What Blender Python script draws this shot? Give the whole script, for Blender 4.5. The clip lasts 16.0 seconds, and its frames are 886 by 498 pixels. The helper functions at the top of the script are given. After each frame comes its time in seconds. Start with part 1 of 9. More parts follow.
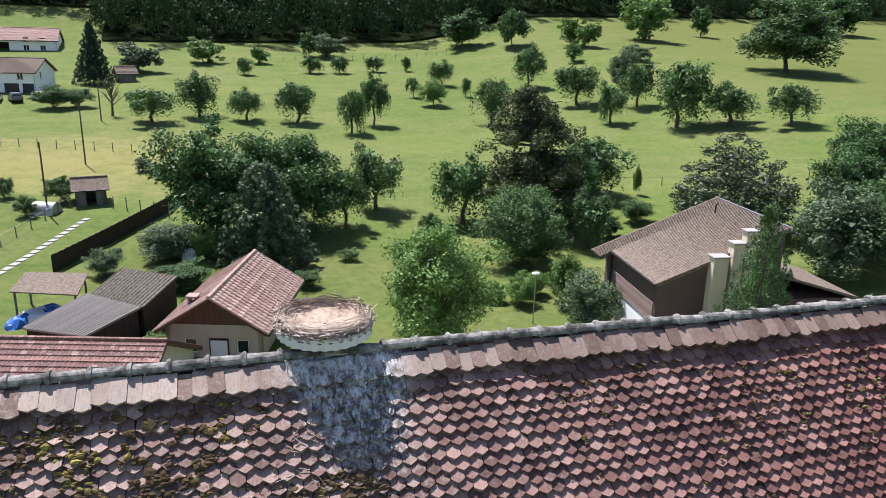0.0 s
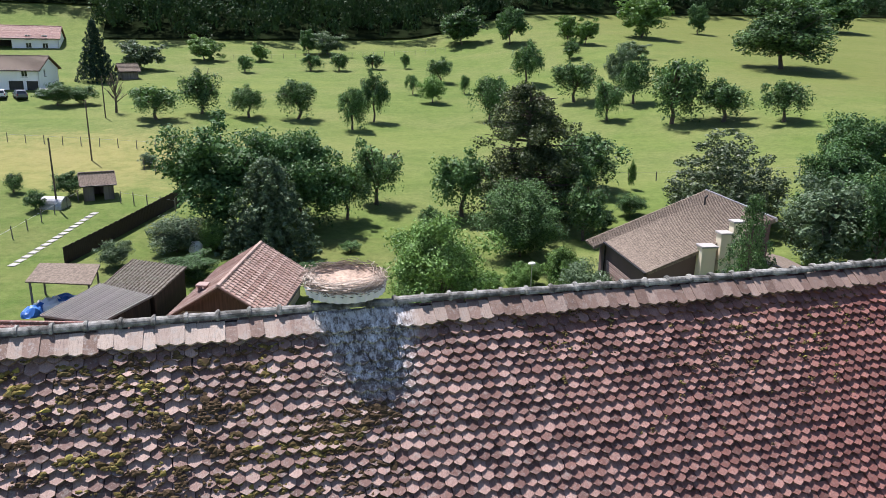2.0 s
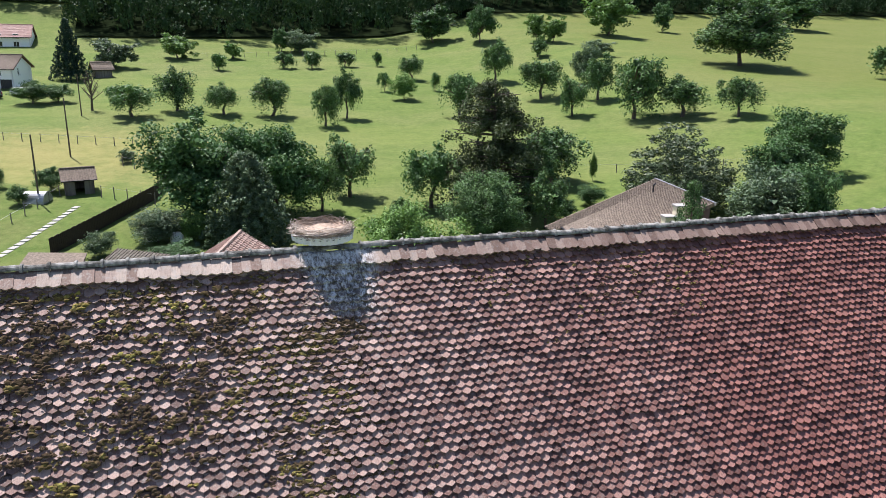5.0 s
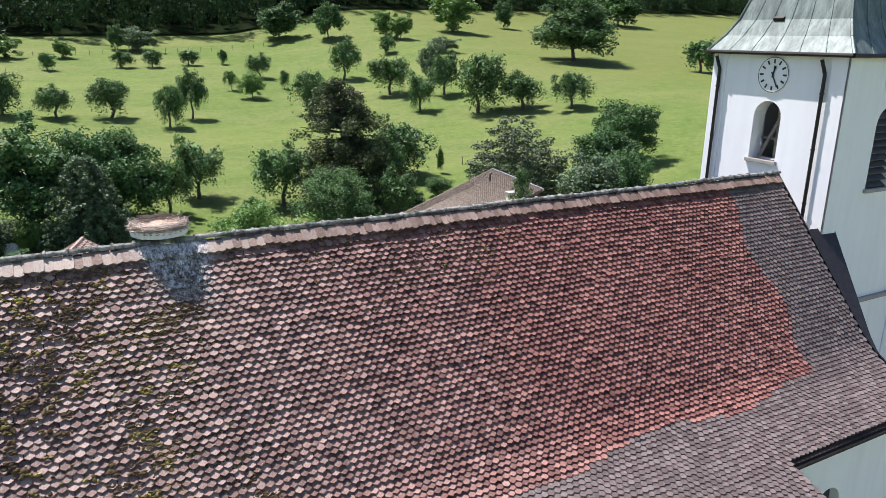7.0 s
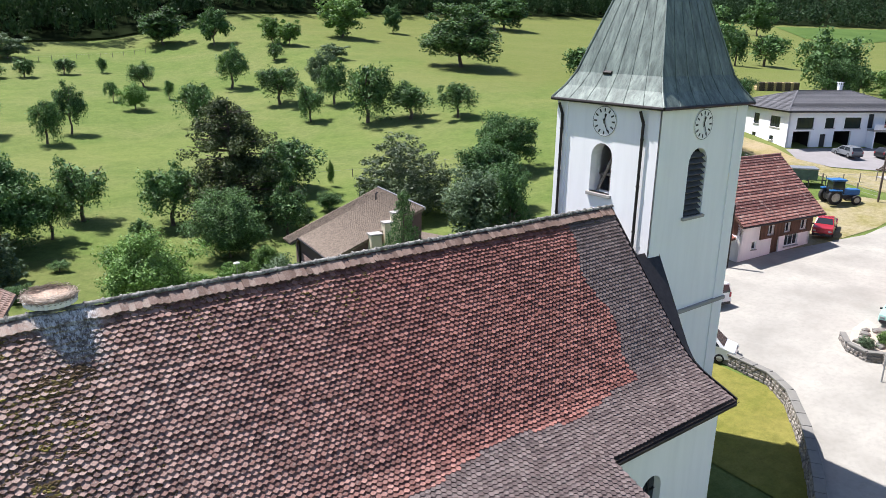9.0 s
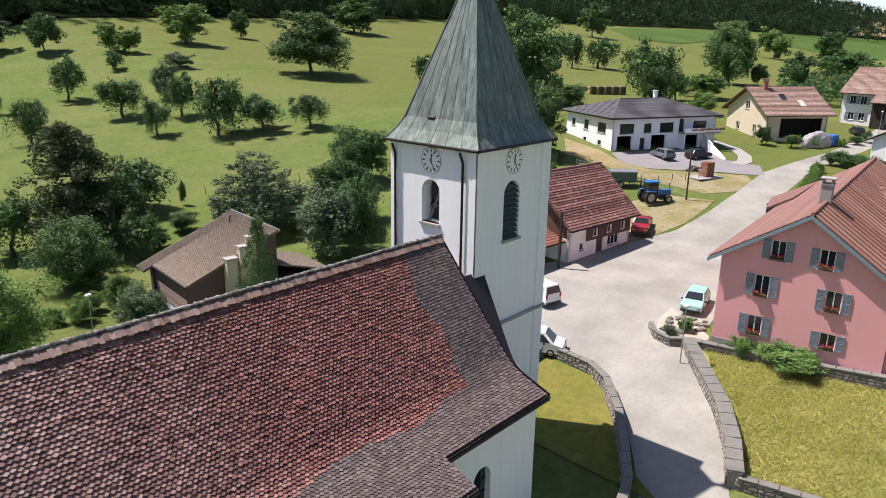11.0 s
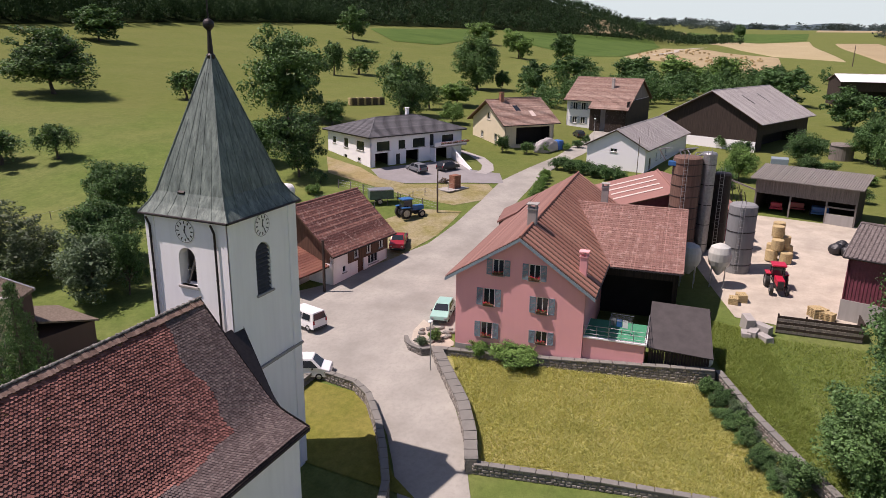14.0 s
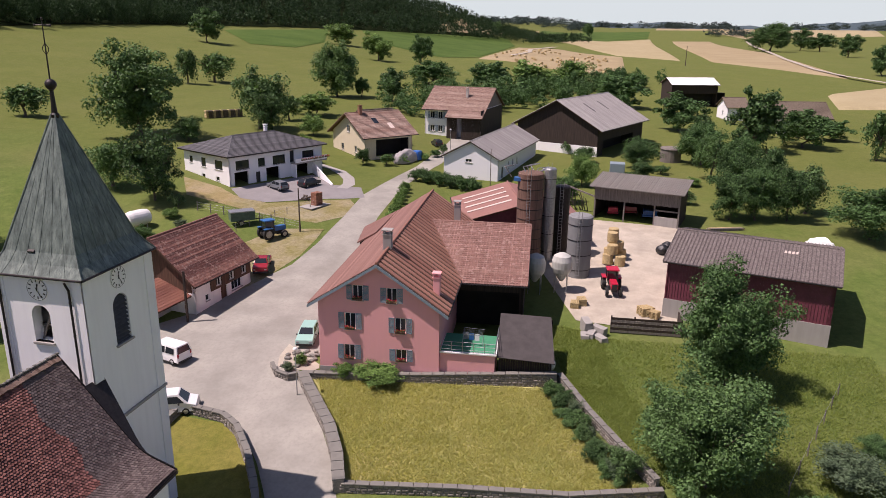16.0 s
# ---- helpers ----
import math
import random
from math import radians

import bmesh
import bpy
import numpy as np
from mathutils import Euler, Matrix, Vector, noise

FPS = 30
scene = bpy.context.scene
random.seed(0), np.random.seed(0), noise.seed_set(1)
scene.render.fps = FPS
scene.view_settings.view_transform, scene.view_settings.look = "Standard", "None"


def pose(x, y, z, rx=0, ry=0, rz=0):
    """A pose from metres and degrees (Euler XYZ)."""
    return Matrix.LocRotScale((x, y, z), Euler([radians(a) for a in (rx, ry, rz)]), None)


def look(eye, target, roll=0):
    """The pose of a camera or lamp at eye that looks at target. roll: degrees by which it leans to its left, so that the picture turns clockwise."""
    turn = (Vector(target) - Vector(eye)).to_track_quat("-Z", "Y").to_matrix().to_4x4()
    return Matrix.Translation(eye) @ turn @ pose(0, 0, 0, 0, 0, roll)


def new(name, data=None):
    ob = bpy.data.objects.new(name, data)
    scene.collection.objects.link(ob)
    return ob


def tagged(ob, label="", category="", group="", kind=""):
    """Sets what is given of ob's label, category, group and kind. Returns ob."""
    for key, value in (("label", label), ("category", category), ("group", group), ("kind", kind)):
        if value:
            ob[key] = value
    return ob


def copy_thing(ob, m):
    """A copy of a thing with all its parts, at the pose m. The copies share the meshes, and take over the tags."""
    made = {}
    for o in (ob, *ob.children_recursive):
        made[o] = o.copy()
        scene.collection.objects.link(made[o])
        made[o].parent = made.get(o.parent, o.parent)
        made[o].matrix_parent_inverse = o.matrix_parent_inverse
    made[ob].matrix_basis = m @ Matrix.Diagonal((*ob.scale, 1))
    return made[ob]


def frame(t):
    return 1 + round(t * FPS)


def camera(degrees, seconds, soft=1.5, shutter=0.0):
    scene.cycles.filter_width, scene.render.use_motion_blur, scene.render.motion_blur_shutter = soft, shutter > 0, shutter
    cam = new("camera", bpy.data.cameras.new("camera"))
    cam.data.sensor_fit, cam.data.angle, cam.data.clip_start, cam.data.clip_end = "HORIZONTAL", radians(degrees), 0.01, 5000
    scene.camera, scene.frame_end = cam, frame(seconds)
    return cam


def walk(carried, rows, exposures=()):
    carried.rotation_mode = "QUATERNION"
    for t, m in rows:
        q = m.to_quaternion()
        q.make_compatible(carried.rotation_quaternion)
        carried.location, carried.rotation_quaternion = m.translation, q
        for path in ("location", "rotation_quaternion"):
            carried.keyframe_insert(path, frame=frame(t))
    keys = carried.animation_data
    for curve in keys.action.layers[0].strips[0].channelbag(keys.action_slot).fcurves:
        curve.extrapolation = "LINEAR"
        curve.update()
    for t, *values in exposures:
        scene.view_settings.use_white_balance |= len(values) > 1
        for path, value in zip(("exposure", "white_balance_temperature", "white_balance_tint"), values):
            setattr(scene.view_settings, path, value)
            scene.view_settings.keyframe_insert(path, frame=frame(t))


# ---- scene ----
cam = camera(63.2, 16.0, soft=0.35)
METRES, EYE, TILT, LEAN, TURN = 28.0, 17.0, 0.0, 0.0, -16.1
ROWS = [
    (0.0, 0.0, 0.0, 0.0, 0.33, -15.81, -1.18),
    (0.5, -0.0, -0.0158, 0.0008, 0.3, -15.88, -1.16),
    (1.0, -0.0003, -0.0322, 0.0018, 0.27, -15.94, -1.14),
    (1.5, -0.001, -0.0493, 0.0027, 0.24, -16.0, -1.13),
    (2.0, -0.0014, -0.0674, 0.0033, 0.22, -16.03, -1.12),
    (2.5, -0.0017, -0.0874, 0.0045, 0.21, -16.08, -1.11),
    (3.0, -0.0013, -0.1089, 0.0059, 0.11, -16.12, -1.12),
    (5.5, 0.0216, -0.2259, 0.0105, -3.67, -16.23, -1.03),
    (6.0, 0.0289, -0.2508, 0.012, -6.96, -16.25, -1.0),
    (6.5, 0.0345, -0.2752, 0.0158, -10.82, -16.31, -0.98),
    (7.0, 0.0402, -0.2969, 0.0256, -13.11, -16.34, -0.94),
    (7.5, 0.0454, -0.3202, 0.0453, -14.7, -16.38, -0.95),
    (8.0, 0.0493, -0.3447, 0.0678, -16.71, -16.38, -0.93),
    (8.5, 0.0519, -0.3679, 0.0879, -18.85, -16.39, -0.93),
    (11.0, 0.0329, -0.5121, 0.1977, -32.43, -16.44, -0.9),
    (11.5, 0.0242, -0.5441, 0.2248, -35.22, -16.47, -0.84),
    (12.0, 0.015, -0.5745, 0.2521, -38.21, -16.49, -0.85),
    (12.5, 0.0051, -0.6064, 0.2795, -41.27, -16.51, -0.79),
    (13.0, -0.0054, -0.6364, 0.3069, -44.25, -16.53, -0.72),
    (13.5, -0.0167, -0.6649, 0.336, -47.14, -16.57, -0.73),
    (14.0, -0.029, -0.6926, 0.3655, -50.21, -16.61, -0.72),
    (14.5, -0.0412, -0.7186, 0.3938, -53.34, -16.63, -0.69),
    (15.0, -0.0545, -0.7428, 0.4223, -56.32, -16.66, -0.69),
    (15.5, -0.0699, -0.7665, 0.4524, -58.92, -16.68, -0.7),
    (16.0, -0.0855, -0.7871, 0.4859, -60.78, -16.7, -0.7),
]
walk(cam, [(t, pose(0, 0, EYE, TILT, LEAN, TURN) @ pose(METRES * x, METRES * y, METRES * z, 90 + pitch, roll, yaw)) for t, x, y, z, yaw, pitch, roll in ROWS],
     exposures=[(0.0, 0.87, 6050, 19), (8.5, 0.96, 6050, 16), (11.0, 0.56, 6450, 20), (16.0, 0.12, 6750, 32)])

# ---------------------------------------------------------------- light
SUN_TO = Vector((-0.19, 0.4247, 0.885)).normalized()
sun = new("sun", bpy.data.lights.new("sun", "SUN"))
sun.data.energy, sun.data.angle, sun.data.color = 5.0, radians(0.53), (1.0, 0.95, 0.87)
sun.matrix_world = look(SUN_TO * 200, (0, 0, 0))
world = bpy.data.worlds.new("sky_world")
scene.world = world
world.use_nodes = True
_wn = world.node_tree
_sky = _wn.nodes.new("ShaderNodeTexSky")
_sky.sky_type, _sky.sun_disc = "NISHITA", False
_sky.sun_elevation = math.asin(SUN_TO.z)
_sky.sun_rotation = math.atan2(SUN_TO.x, SUN_TO.y)
_sky.altitude, _sky.air_density, _sky.dust_density = 500, 1.0, 1.0
_wn.nodes["Background"].inputs[1].default_value = 0.077
_wn.links.new(_sky.outputs[0], _wn.nodes["Background"].inputs[0])


# added glowing sheet that stands in for pale hazy sky at the horizon
def glowing_haze_band():
    m = bpy.data.materials.new("horizon_glow")
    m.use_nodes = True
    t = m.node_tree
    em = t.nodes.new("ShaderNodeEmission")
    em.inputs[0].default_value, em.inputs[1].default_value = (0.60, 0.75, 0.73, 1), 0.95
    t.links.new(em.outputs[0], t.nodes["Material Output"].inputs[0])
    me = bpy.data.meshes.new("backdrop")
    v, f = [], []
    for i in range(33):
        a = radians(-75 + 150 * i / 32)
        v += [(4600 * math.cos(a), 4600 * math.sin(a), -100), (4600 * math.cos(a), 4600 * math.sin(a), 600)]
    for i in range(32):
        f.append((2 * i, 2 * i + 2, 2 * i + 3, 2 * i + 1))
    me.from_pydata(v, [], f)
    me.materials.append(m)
    return tagged(new("backdrop", me), "added glowing backdrop for the pale blue-white sky above the horizon", "sky", kind="structure")


glowing_haze_band()


# ---------------------------------------------------------------- materials
class Mat:
    """A small wrapper that strings shader nodes together."""

    def __init__(self, name):
        self.m = bpy.data.materials.new(name)
        self.m.use_nodes = True
        self.t = self.m.node_tree
        self.b = self.t.nodes["Principled BSDF"]
        self.out = self.t.nodes["Material Output"]
        self.co = None

    def n(self, kind, **sets):
        node = self.t.nodes.new(kind)
        for k, v in sets.items():
            node.inputs[k].default_value = v
        return node

    def ln(self, a, b):
        self.t.links.new(a, b)

    def coords(self):
        if self.co is None:
            geo = self.t.nodes.new("ShaderNodeNewGeometry")
            self.co = geo.outputs["Position"]
        return self.co

    def noise(self, scale, detail=4.0, rough=0.6, stretch=None, local=False):
        nz = self.n("ShaderNodeTexNoise", Scale=scale, Detail=detail, Roughness=rough)
        src = self.coords()
        if local:
            src = self.t.nodes.new("ShaderNodeTexCoord").outputs["Object"]
        if stretch:
            mp = self.n("ShaderNodeMapping", Scale=stretch)
            self.ln(src, mp.inputs[0])
            src = mp.outputs[0]
        self.ln(src, nz.inputs["Vector"])
        return nz.outputs["Fac"]

    def ramp(self, fac, stops):
        r = self.t.nodes.new("ShaderNodeValToRGB")
        el = r.color_ramp.elements
        while len(el) < len(stops):
            el.new(0.5)
        for e, (p, c) in zip(el, stops):
            e.position = p
            e.color = (*c, 1.0) if len(c) == 3 else c
        self.ln(fac, r.inputs[0])
        return r.outputs[0]

    def grey(self, fac, lo, hi):
        r = self.n("ShaderNodeMapRange")
        r.inputs[1].default_value, r.inputs[2].default_value = lo, hi
        self.ln(fac, r.inputs[0])
        return r.outputs[0]

    def mix(self, fac, a, b, mode="MIX"):
        x = self.t.nodes.new("ShaderNodeMix")
        x.data_type, x.blend_type = "RGBA", mode
        for val, slot in ((fac, x.inputs[0]), (a, x.inputs[6]), (b, x.inputs[7])):
            if isinstance(val, (int, float)):
                slot.default_value = val
            elif isinstance(val, tuple):
                slot.default_value = (*val, 1.0)
            else:
                self.ln(val, slot)
        return x.outputs[2]

    def math(self, op, a, b=0.0):
        x = self.t.nodes.new("ShaderNodeMath")
        x.operation = op
        for val, slot in ((a, x.inputs[0]), (b, x.inputs[1])):
            if isinstance(val, (int, float)):
                slot.default_value = val
            else:
                self.ln(val, slot)
        return x.outputs[0]

    def xyz(self):
        s = self.t.nodes.new("ShaderNodeSeparateXYZ")
        self.ln(self.coords(), s.inputs[0])
        return s.outputs

    def rand(self):
        return self.t.nodes.new("ShaderNodeObjectInfo").outputs["Random"]

    def island(self):
        g = self.t.nodes.new("ShaderNodeNewGeometry")
        return g.outputs["Random Per Island"]

    def bump(self, height, strength=0.3, dist=0.02):
        bp = self.n("ShaderNodeBump", Strength=strength, Distance=dist)
        self.ln(height, bp.inputs["Height"])
        self.ln(bp.outputs[0], self.b.inputs["Normal"])

    def done(self, color=None, rough=0.8, metal=0.0, spec=None):
        if color is not None:
            if isinstance(color, tuple):
                self.b.inputs["Base Color"].default_value = (*color, 1.0)
            else:
                self.ln(color, self.b.inputs["Base Color"])
        if isinstance(rough, (int, float)):
            self.b.inputs["Roughness"].default_value = rough
        else:
            self.ln(rough, self.b.inputs["Roughness"])
        self.b.inputs["Metallic"].default_value = metal
        if spec is not None:
            self.b.inputs["Specular IOR Level"].default_value = spec
        return self.m


def plain(name, color, rough=0.7, var=0.15, scale=3.0, metal=0.0, bump=0.15, spec=None):
    """One colour with stains at two scales and a fine relief."""
    k = Mat(name)
    big, fine = k.noise(scale, 5), k.noise(scale * 14, 3)
    dark = tuple(c * (1 - var) for c in color)
    light = tuple(min(1, c * (1 + var)) for c in color)
    col = k.mix(k.grey(big, 0.3, 0.7), dark, light)
    col = k.mix(k.math("MULTIPLY", k.grey(fine, 0.45, 0.75), 0.35), col, tuple(c * (1 - 1.6 * var) for c in color))
    if bump:
        k.bump(fine, bump, 0.01)
    return k.done(col, rough, metal, spec)


def render_wall(name, color, dirt=0.25, streak=0.25):
    """Rendered wall with streaks running down and stains."""
    k = Mat(name)
    st = k.noise(1.0, 5, 0.6, (2.2, 2.2, 0.22))
    big = k.noise(0.45, 4)
    fine = k.noise(28, 3)
    base = k.mix(k.math("MULTIPLY", k.grey(st, 0.42, 0.75), streak), color, tuple(c * 0.62 for c in color))
    base = k.mix(k.math("MULTIPLY", k.grey(big, 0.45, 0.75), dirt), base, tuple(c * 0.75 for c in color))
    k.bump(fine, 0.25, 0.008)
    return k.done(base, 0.9)


def leafy(name, dark, light, trans=0.35, spec=0.2):
    k = Mat(name)
    isl = k.island()
    big = k.noise(0.5, 3)
    tree = k.rand()
    col = k.mix(isl, dark, light)
    col = k.mix(k.math("MULTIPLY", k.grey(big, 0.35, 0.65), 0.4), col, tuple(c * 0.7 for c in dark))
    col = k.mix(k.math("MULTIPLY", tree, 0.3), col, (light[0] * 0.9, light[1] * 1.0, light[2] * 0.8))
    k.done(col, 0.55, 0, spec)
    tr = k.n("ShaderNodeBsdfTranslucent")
    k.ln(k.mix(0.5, col, (light[0] * 1.3, light[1] * 1.25, light[2] * 0.5)), tr.inputs[0])
    mx = k.n("ShaderNodeMixShader")
    mx.inputs[0].default_value = trans
    k.ln(k.b.outputs[0], mx.inputs[1])
    k.ln(tr.outputs[0], mx.inputs[2])
    k.ln(mx.outputs[0], k.out.inputs[0])
    return k.m


def grass_mat(name, a, b, dry, dryness=0.35, scale=0.06, parched=None):
    """Meadow: green with dry and lush patches and a fine blade-scale grain."""
    k = Mat(name)
    big, mid, fine = k.noise(scale, 5, 0.6), k.noise(scale * 9, 5, 0.65), k.noise(7.0, 4, 0.7)
    grain = k.noise(1.6, 5, 0.75)
    col = k.mix(k.grey(mid, 0.35, 0.65), a, b)
    col = k.mix(k.math("MULTIPLY", k.grey(big, 0.42, 0.62), dryness), col, dry)
    col = k.mix(k.math("MULTIPLY", k.grey(grain, 0.4, 0.7), 0.5), col, tuple(c * 0.5 for c in a))
    tuft = k.noise(0.22, 6, 0.78)
    col = k.mix(k.math("MULTIPLY", k.grey(tuft, 0.5, 0.7), 0.5), col, (a[0] * 0.62, a[1] * 0.72, a[2] * 0.7))
    band = k.noise(0.05, 4, 0.6, (0.35, 1.6, 1.0))
    col = k.mix(k.math("MULTIPLY", k.grey(band, 0.52, 0.66), 0.4), col, (b[0] * 1.35, b[1] * 1.14, b[2] * 1.3))
    col = k.mix(k.math("MULTIPLY", k.grey(fine, 0.5, 0.8), 0.4), col, tuple(c * 0.5 for c in a))
    if parched:
        # a stretch of meadow burnt dry
        cx, cy, rx, ry = parched
        x, y, z = k.xyz()
        d = k.math("ADD", k.math("POWER", k.math("ABSOLUTE", k.math("DIVIDE", k.math("SUBTRACT", x, cx), rx)), 2.0),
                   k.math("POWER", k.math("ABSOLUTE", k.math("DIVIDE", k.math("SUBTRACT", y, cy), ry)), 2.0))
        m = k.grey(k.math("SUBTRACT", k.math("MULTIPLY", mid, 2.0), d), 0.0, 1.0)
        col = k.mix(k.math("MULTIPLY", m, 0.42), col, (0.34, 0.27, 0.11))
        # the pasture further east is darker and more olive
        east_olive = k.grey(k.math("ADD", x, k.math("MULTIPLY", k.math("SUBTRACT", big, 0.5), 60.0)), 75.0, 125.0)
        col = k.mix(k.math("MULTIPLY", east_olive, 0.6), col, k.mix(mid, (0.098, 0.118, 0.028), (0.15, 0.155, 0.042)))
    k.bump(k.math("ADD", fine, grain), 0.6, 0.12)
    return k.done(col, 0.95, 0, 0.1)


def crop_mat(name, a, b, rows=0.0, turn=0.0, scale=0.03):
    k = Mat(name)
    big, fine = k.noise(scale, 5), k.noise(1.2, 4)
    col = k.mix(k.grey(big, 0.35, 0.65), a, b)
    col = k.mix(k.math("MULTIPLY", k.grey(fine, 0.4, 0.7), 0.3), col, tuple(c * 0.65 for c in a))
    if rows:
        mp = k.n("ShaderNodeMapping", Rotation=(0, 0, radians(turn)), Scale=(rows, 0.0, 0.0))
        k.ln(k.coords(), mp.inputs[0])
        wv = k.n("ShaderNodeTexWave", Scale=1.0, Distortion=0.6)
        k.ln(mp.outputs[0], wv.inputs[0])
        col = k.mix(k.math("MULTIPLY", wv.outputs["Fac"], 0.25), col, tuple(c * 0.6 for c in a))
    return k.done(col, 0.95, 0, 0.1)


def board_mat(name, a, b, width=5.0, axis=(1, 1, 0.05), local=True):
    """Weathered boards: streaks along the grain."""
    k = Mat(name)
    st = k.noise(width, 5, 0.6, axis, local)
    fine = k.noise(22, 3)
    col = k.mix(k.grey(st, 0.35, 0.65), a, b)
    col = k.mix(k.math("MULTIPLY", k.grey(fine, 0.5, 0.7), 0.3), col, tuple(c * 0.5 for c in a))
    k.bump(st, 0.4, 0.01)
    return k.done(col, 0.85)


def mottled(name, a, b):
    """Lichen-grown stone or clay in blotches of two tones."""
    k = Mat(name)
    big, fine = k.noise(5.0, 5, 0.7), k.noise(40, 4, 0.7)
    col = k.mix(k.grey(big, 0.42, 0.6), a, b)
    col = k.mix(k.math("MULTIPLY", k.grey(fine, 0.48, 0.66), 0.6), col, tuple(v * 0.8 for v in a))
    k.bump(k.math("ADD", big, fine), 0.7, 0.012)
    return k.done(col, 0.9, 0, 0.3)


def tile_mat(name, a, b, c, lichen=0.25, stain=False, cells=0.0, red=((0.115, 0.034, 0.027), (0.30, 0.098, 0.077))):
    """Fired clay, each tile its own shade, with pale lichen and dark soot."""
    k = Mat(name)
    r = k.math("FRACT", k.math("ADD", k.island(), k.math("MULTIPLY", k.rand(), 7.31)))
    col = k.ramp(r, [(0.0, a), (0.45, b), (0.8, c), (1.0, tuple(min(1, v * 1.2) for v in c))])
    zone = k.noise(0.35, 4)
    col = k.mix(k.math("MULTIPLY", k.grey(zone, 0.45, 0.65), 0.25), col, tuple(v * 0.75 for v in a))
    fine, mid = k.noise(60, 4, 0.7), k.noise(9, 5, 0.7)
    if stain:
        # the clay stays redder away from the nest
        far = k.grey(k.math("ADD", k.xyz()[0], k.math("MULTIPLY", zone, 6.0)), 2.5, 14.0)
        col = k.mix(k.math("MULTIPLY", far, 0.8), col, k.mix(r, red[0], red[1]))
        streak = k.noise(1.0, 4, 0.7, (55, 7, 7))
        col = k.mix(k.math("MULTIPLY", k.grey(streak, 0.5, 0.72), 0.6), col, (0.075, 0.05, 0.045))
        near = k.math("SUBTRACT", 1.0, k.math("MULTIPLY", far, 0.8))
        col = k.mix(k.math("MULTIPLY", k.math("MULTIPLY", k.grey(k.noise(24, 4, 0.7), 0.55, 0.7), 0.5), near), col, (0.46, 0.40, 0.36))
    if cells:
        vo = k.n("ShaderNodeTexVoronoi", Scale=cells, Randomness=0.45)
        k.ln(k.coords(), vo.inputs["Vector"])
        sp = k.t.nodes.new("ShaderNodeSeparateColor")
        k.ln(vo.outputs["Color"], sp.inputs[0])
        col = k.mix(k.math("MULTIPLY", k.grey(sp.outputs[0], 0.0, 1.0), 0.5), col, tuple(v * 0.55 for v in a))
        col = k.mix(k.math("MULTIPLY", k.grey(sp.outputs[1], 0.84, 0.95), 0.38), col, (0.50, 0.36, 0.30))
    grown = k.math("MULTIPLY", k.grey(mid, 0.52, 0.68), lichen)
    if stain:
        grown = k.math("MULTIPLY", grown, near)
    col = k.mix(grown, col, (0.34, 0.32, 0.29))
    col = k.mix(k.math("MULTIPLY", k.grey(fine, 0.5, 0.75), 0.45), col, tuple(v * 0.5 for v in a))
    if stain:
        x, y, z = k.xyz()
        wob = k.math("MULTIPLY", k.math("SUBTRACT", k.noise(3.0, 4), 0.5), 0.5)
        down = k.math("SUBTRACT", 8.85, y)
        left = k.math("ADD", k.math("MULTIPLY", down, 0.62), 0.42)
        right = k.math("SUBTRACT", 1.84, k.math("MULTIPLY", down, 0.15))
        inside = k.math("MINIMUM", k.math("SUBTRACT", x, left), k.math("SUBTRACT", right, x))
        inside = k.math("MINIMUM", inside, k.math("SUBTRACT", 0.92, down))
        m = k.grey(k.math("ADD", inside, wob), -0.28, 0.05)
        lime = k.mix(k.grey(k.math("ADD", k.noise(11, 5, 0.8, (1, 0.5, 0.5)), k.math("MULTIPLY", down, 0.12)), 0.46, 0.6), (0.76, 0.76, 0.76), (0.10, 0.088, 0.08))
        col = k.mix(k.math("MULTIPLY", m, k.math("ADD", 0.72, k.math("MULTIPLY", r, 0.28))), col, lime)
        halo = k.grey(k.math("ADD", inside, k.math("MULTIPLY", wob, 2.0)), -0.75, 0.1)
        spots = k.grey(k.noise(11, 4, 0.7), 0.5, 0.62)
        col = k.mix(k.math("MULTIPLY", k.math("MULTIPLY", halo, spots), 0.65), col, (0.52, 0.47, 0.42))
    k.bump(k.math("ADD", mid, fine), 0.6, 0.008)
    return k.done(col, 0.7, 0, 0.4)


def glass_pane(name, tint=(0.02, 0.025, 0.03), rough=0.06):
    return Mat(name).done(tint, rough, 0.0, 0.6)


M = {}
M["meadow"] = grass_mat("meadow_grass", (0.1021, 0.1517, 0.0344), (0.1422, 0.1863, 0.04931), (0.2187, 0.2113, 0.08944), 0.42, parched=(-20, 94, 26, 17))
M["lawn"] = grass_mat("mown_lawn", (0.16, 0.168, 0.032), (0.208, 0.2, 0.044), (0.256, 0.216, 0.072), 0.4, 0.15)
M["long_grass"] = grass_mat("long_grass", (0.2509, 0.2778, 0.07168), (0.3763, 0.3674, 0.1254), (0.4928, 0.4301, 0.2061), 0.7, 0.12)
M["garden"] = grass_mat("garden_grass", (0.0896, 0.1376, 0.0289), (0.1376, 0.172, 0.04954), (0.1928, 0.172, 0.0743), 0.3, 0.1)
M["blade_rough"] = leafy("rough_grass_blades", (0.136, 0.216, 0.0456), (0.3128, 0.3629, 0.1064), 0.45)
M["blade"] = leafy("grass_blades", (0.2957, 0.3315, 0.09856), (0.5734, 0.5376, 0.233), 0.5)
# near-black base paints the shade under the trees into the floor
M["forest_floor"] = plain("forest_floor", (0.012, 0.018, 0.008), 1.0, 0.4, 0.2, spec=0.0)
M["road"] = plain("worn_asphalt", (0.301, 0.2883, 0.2501), 0.9, 0.22, 0.22)
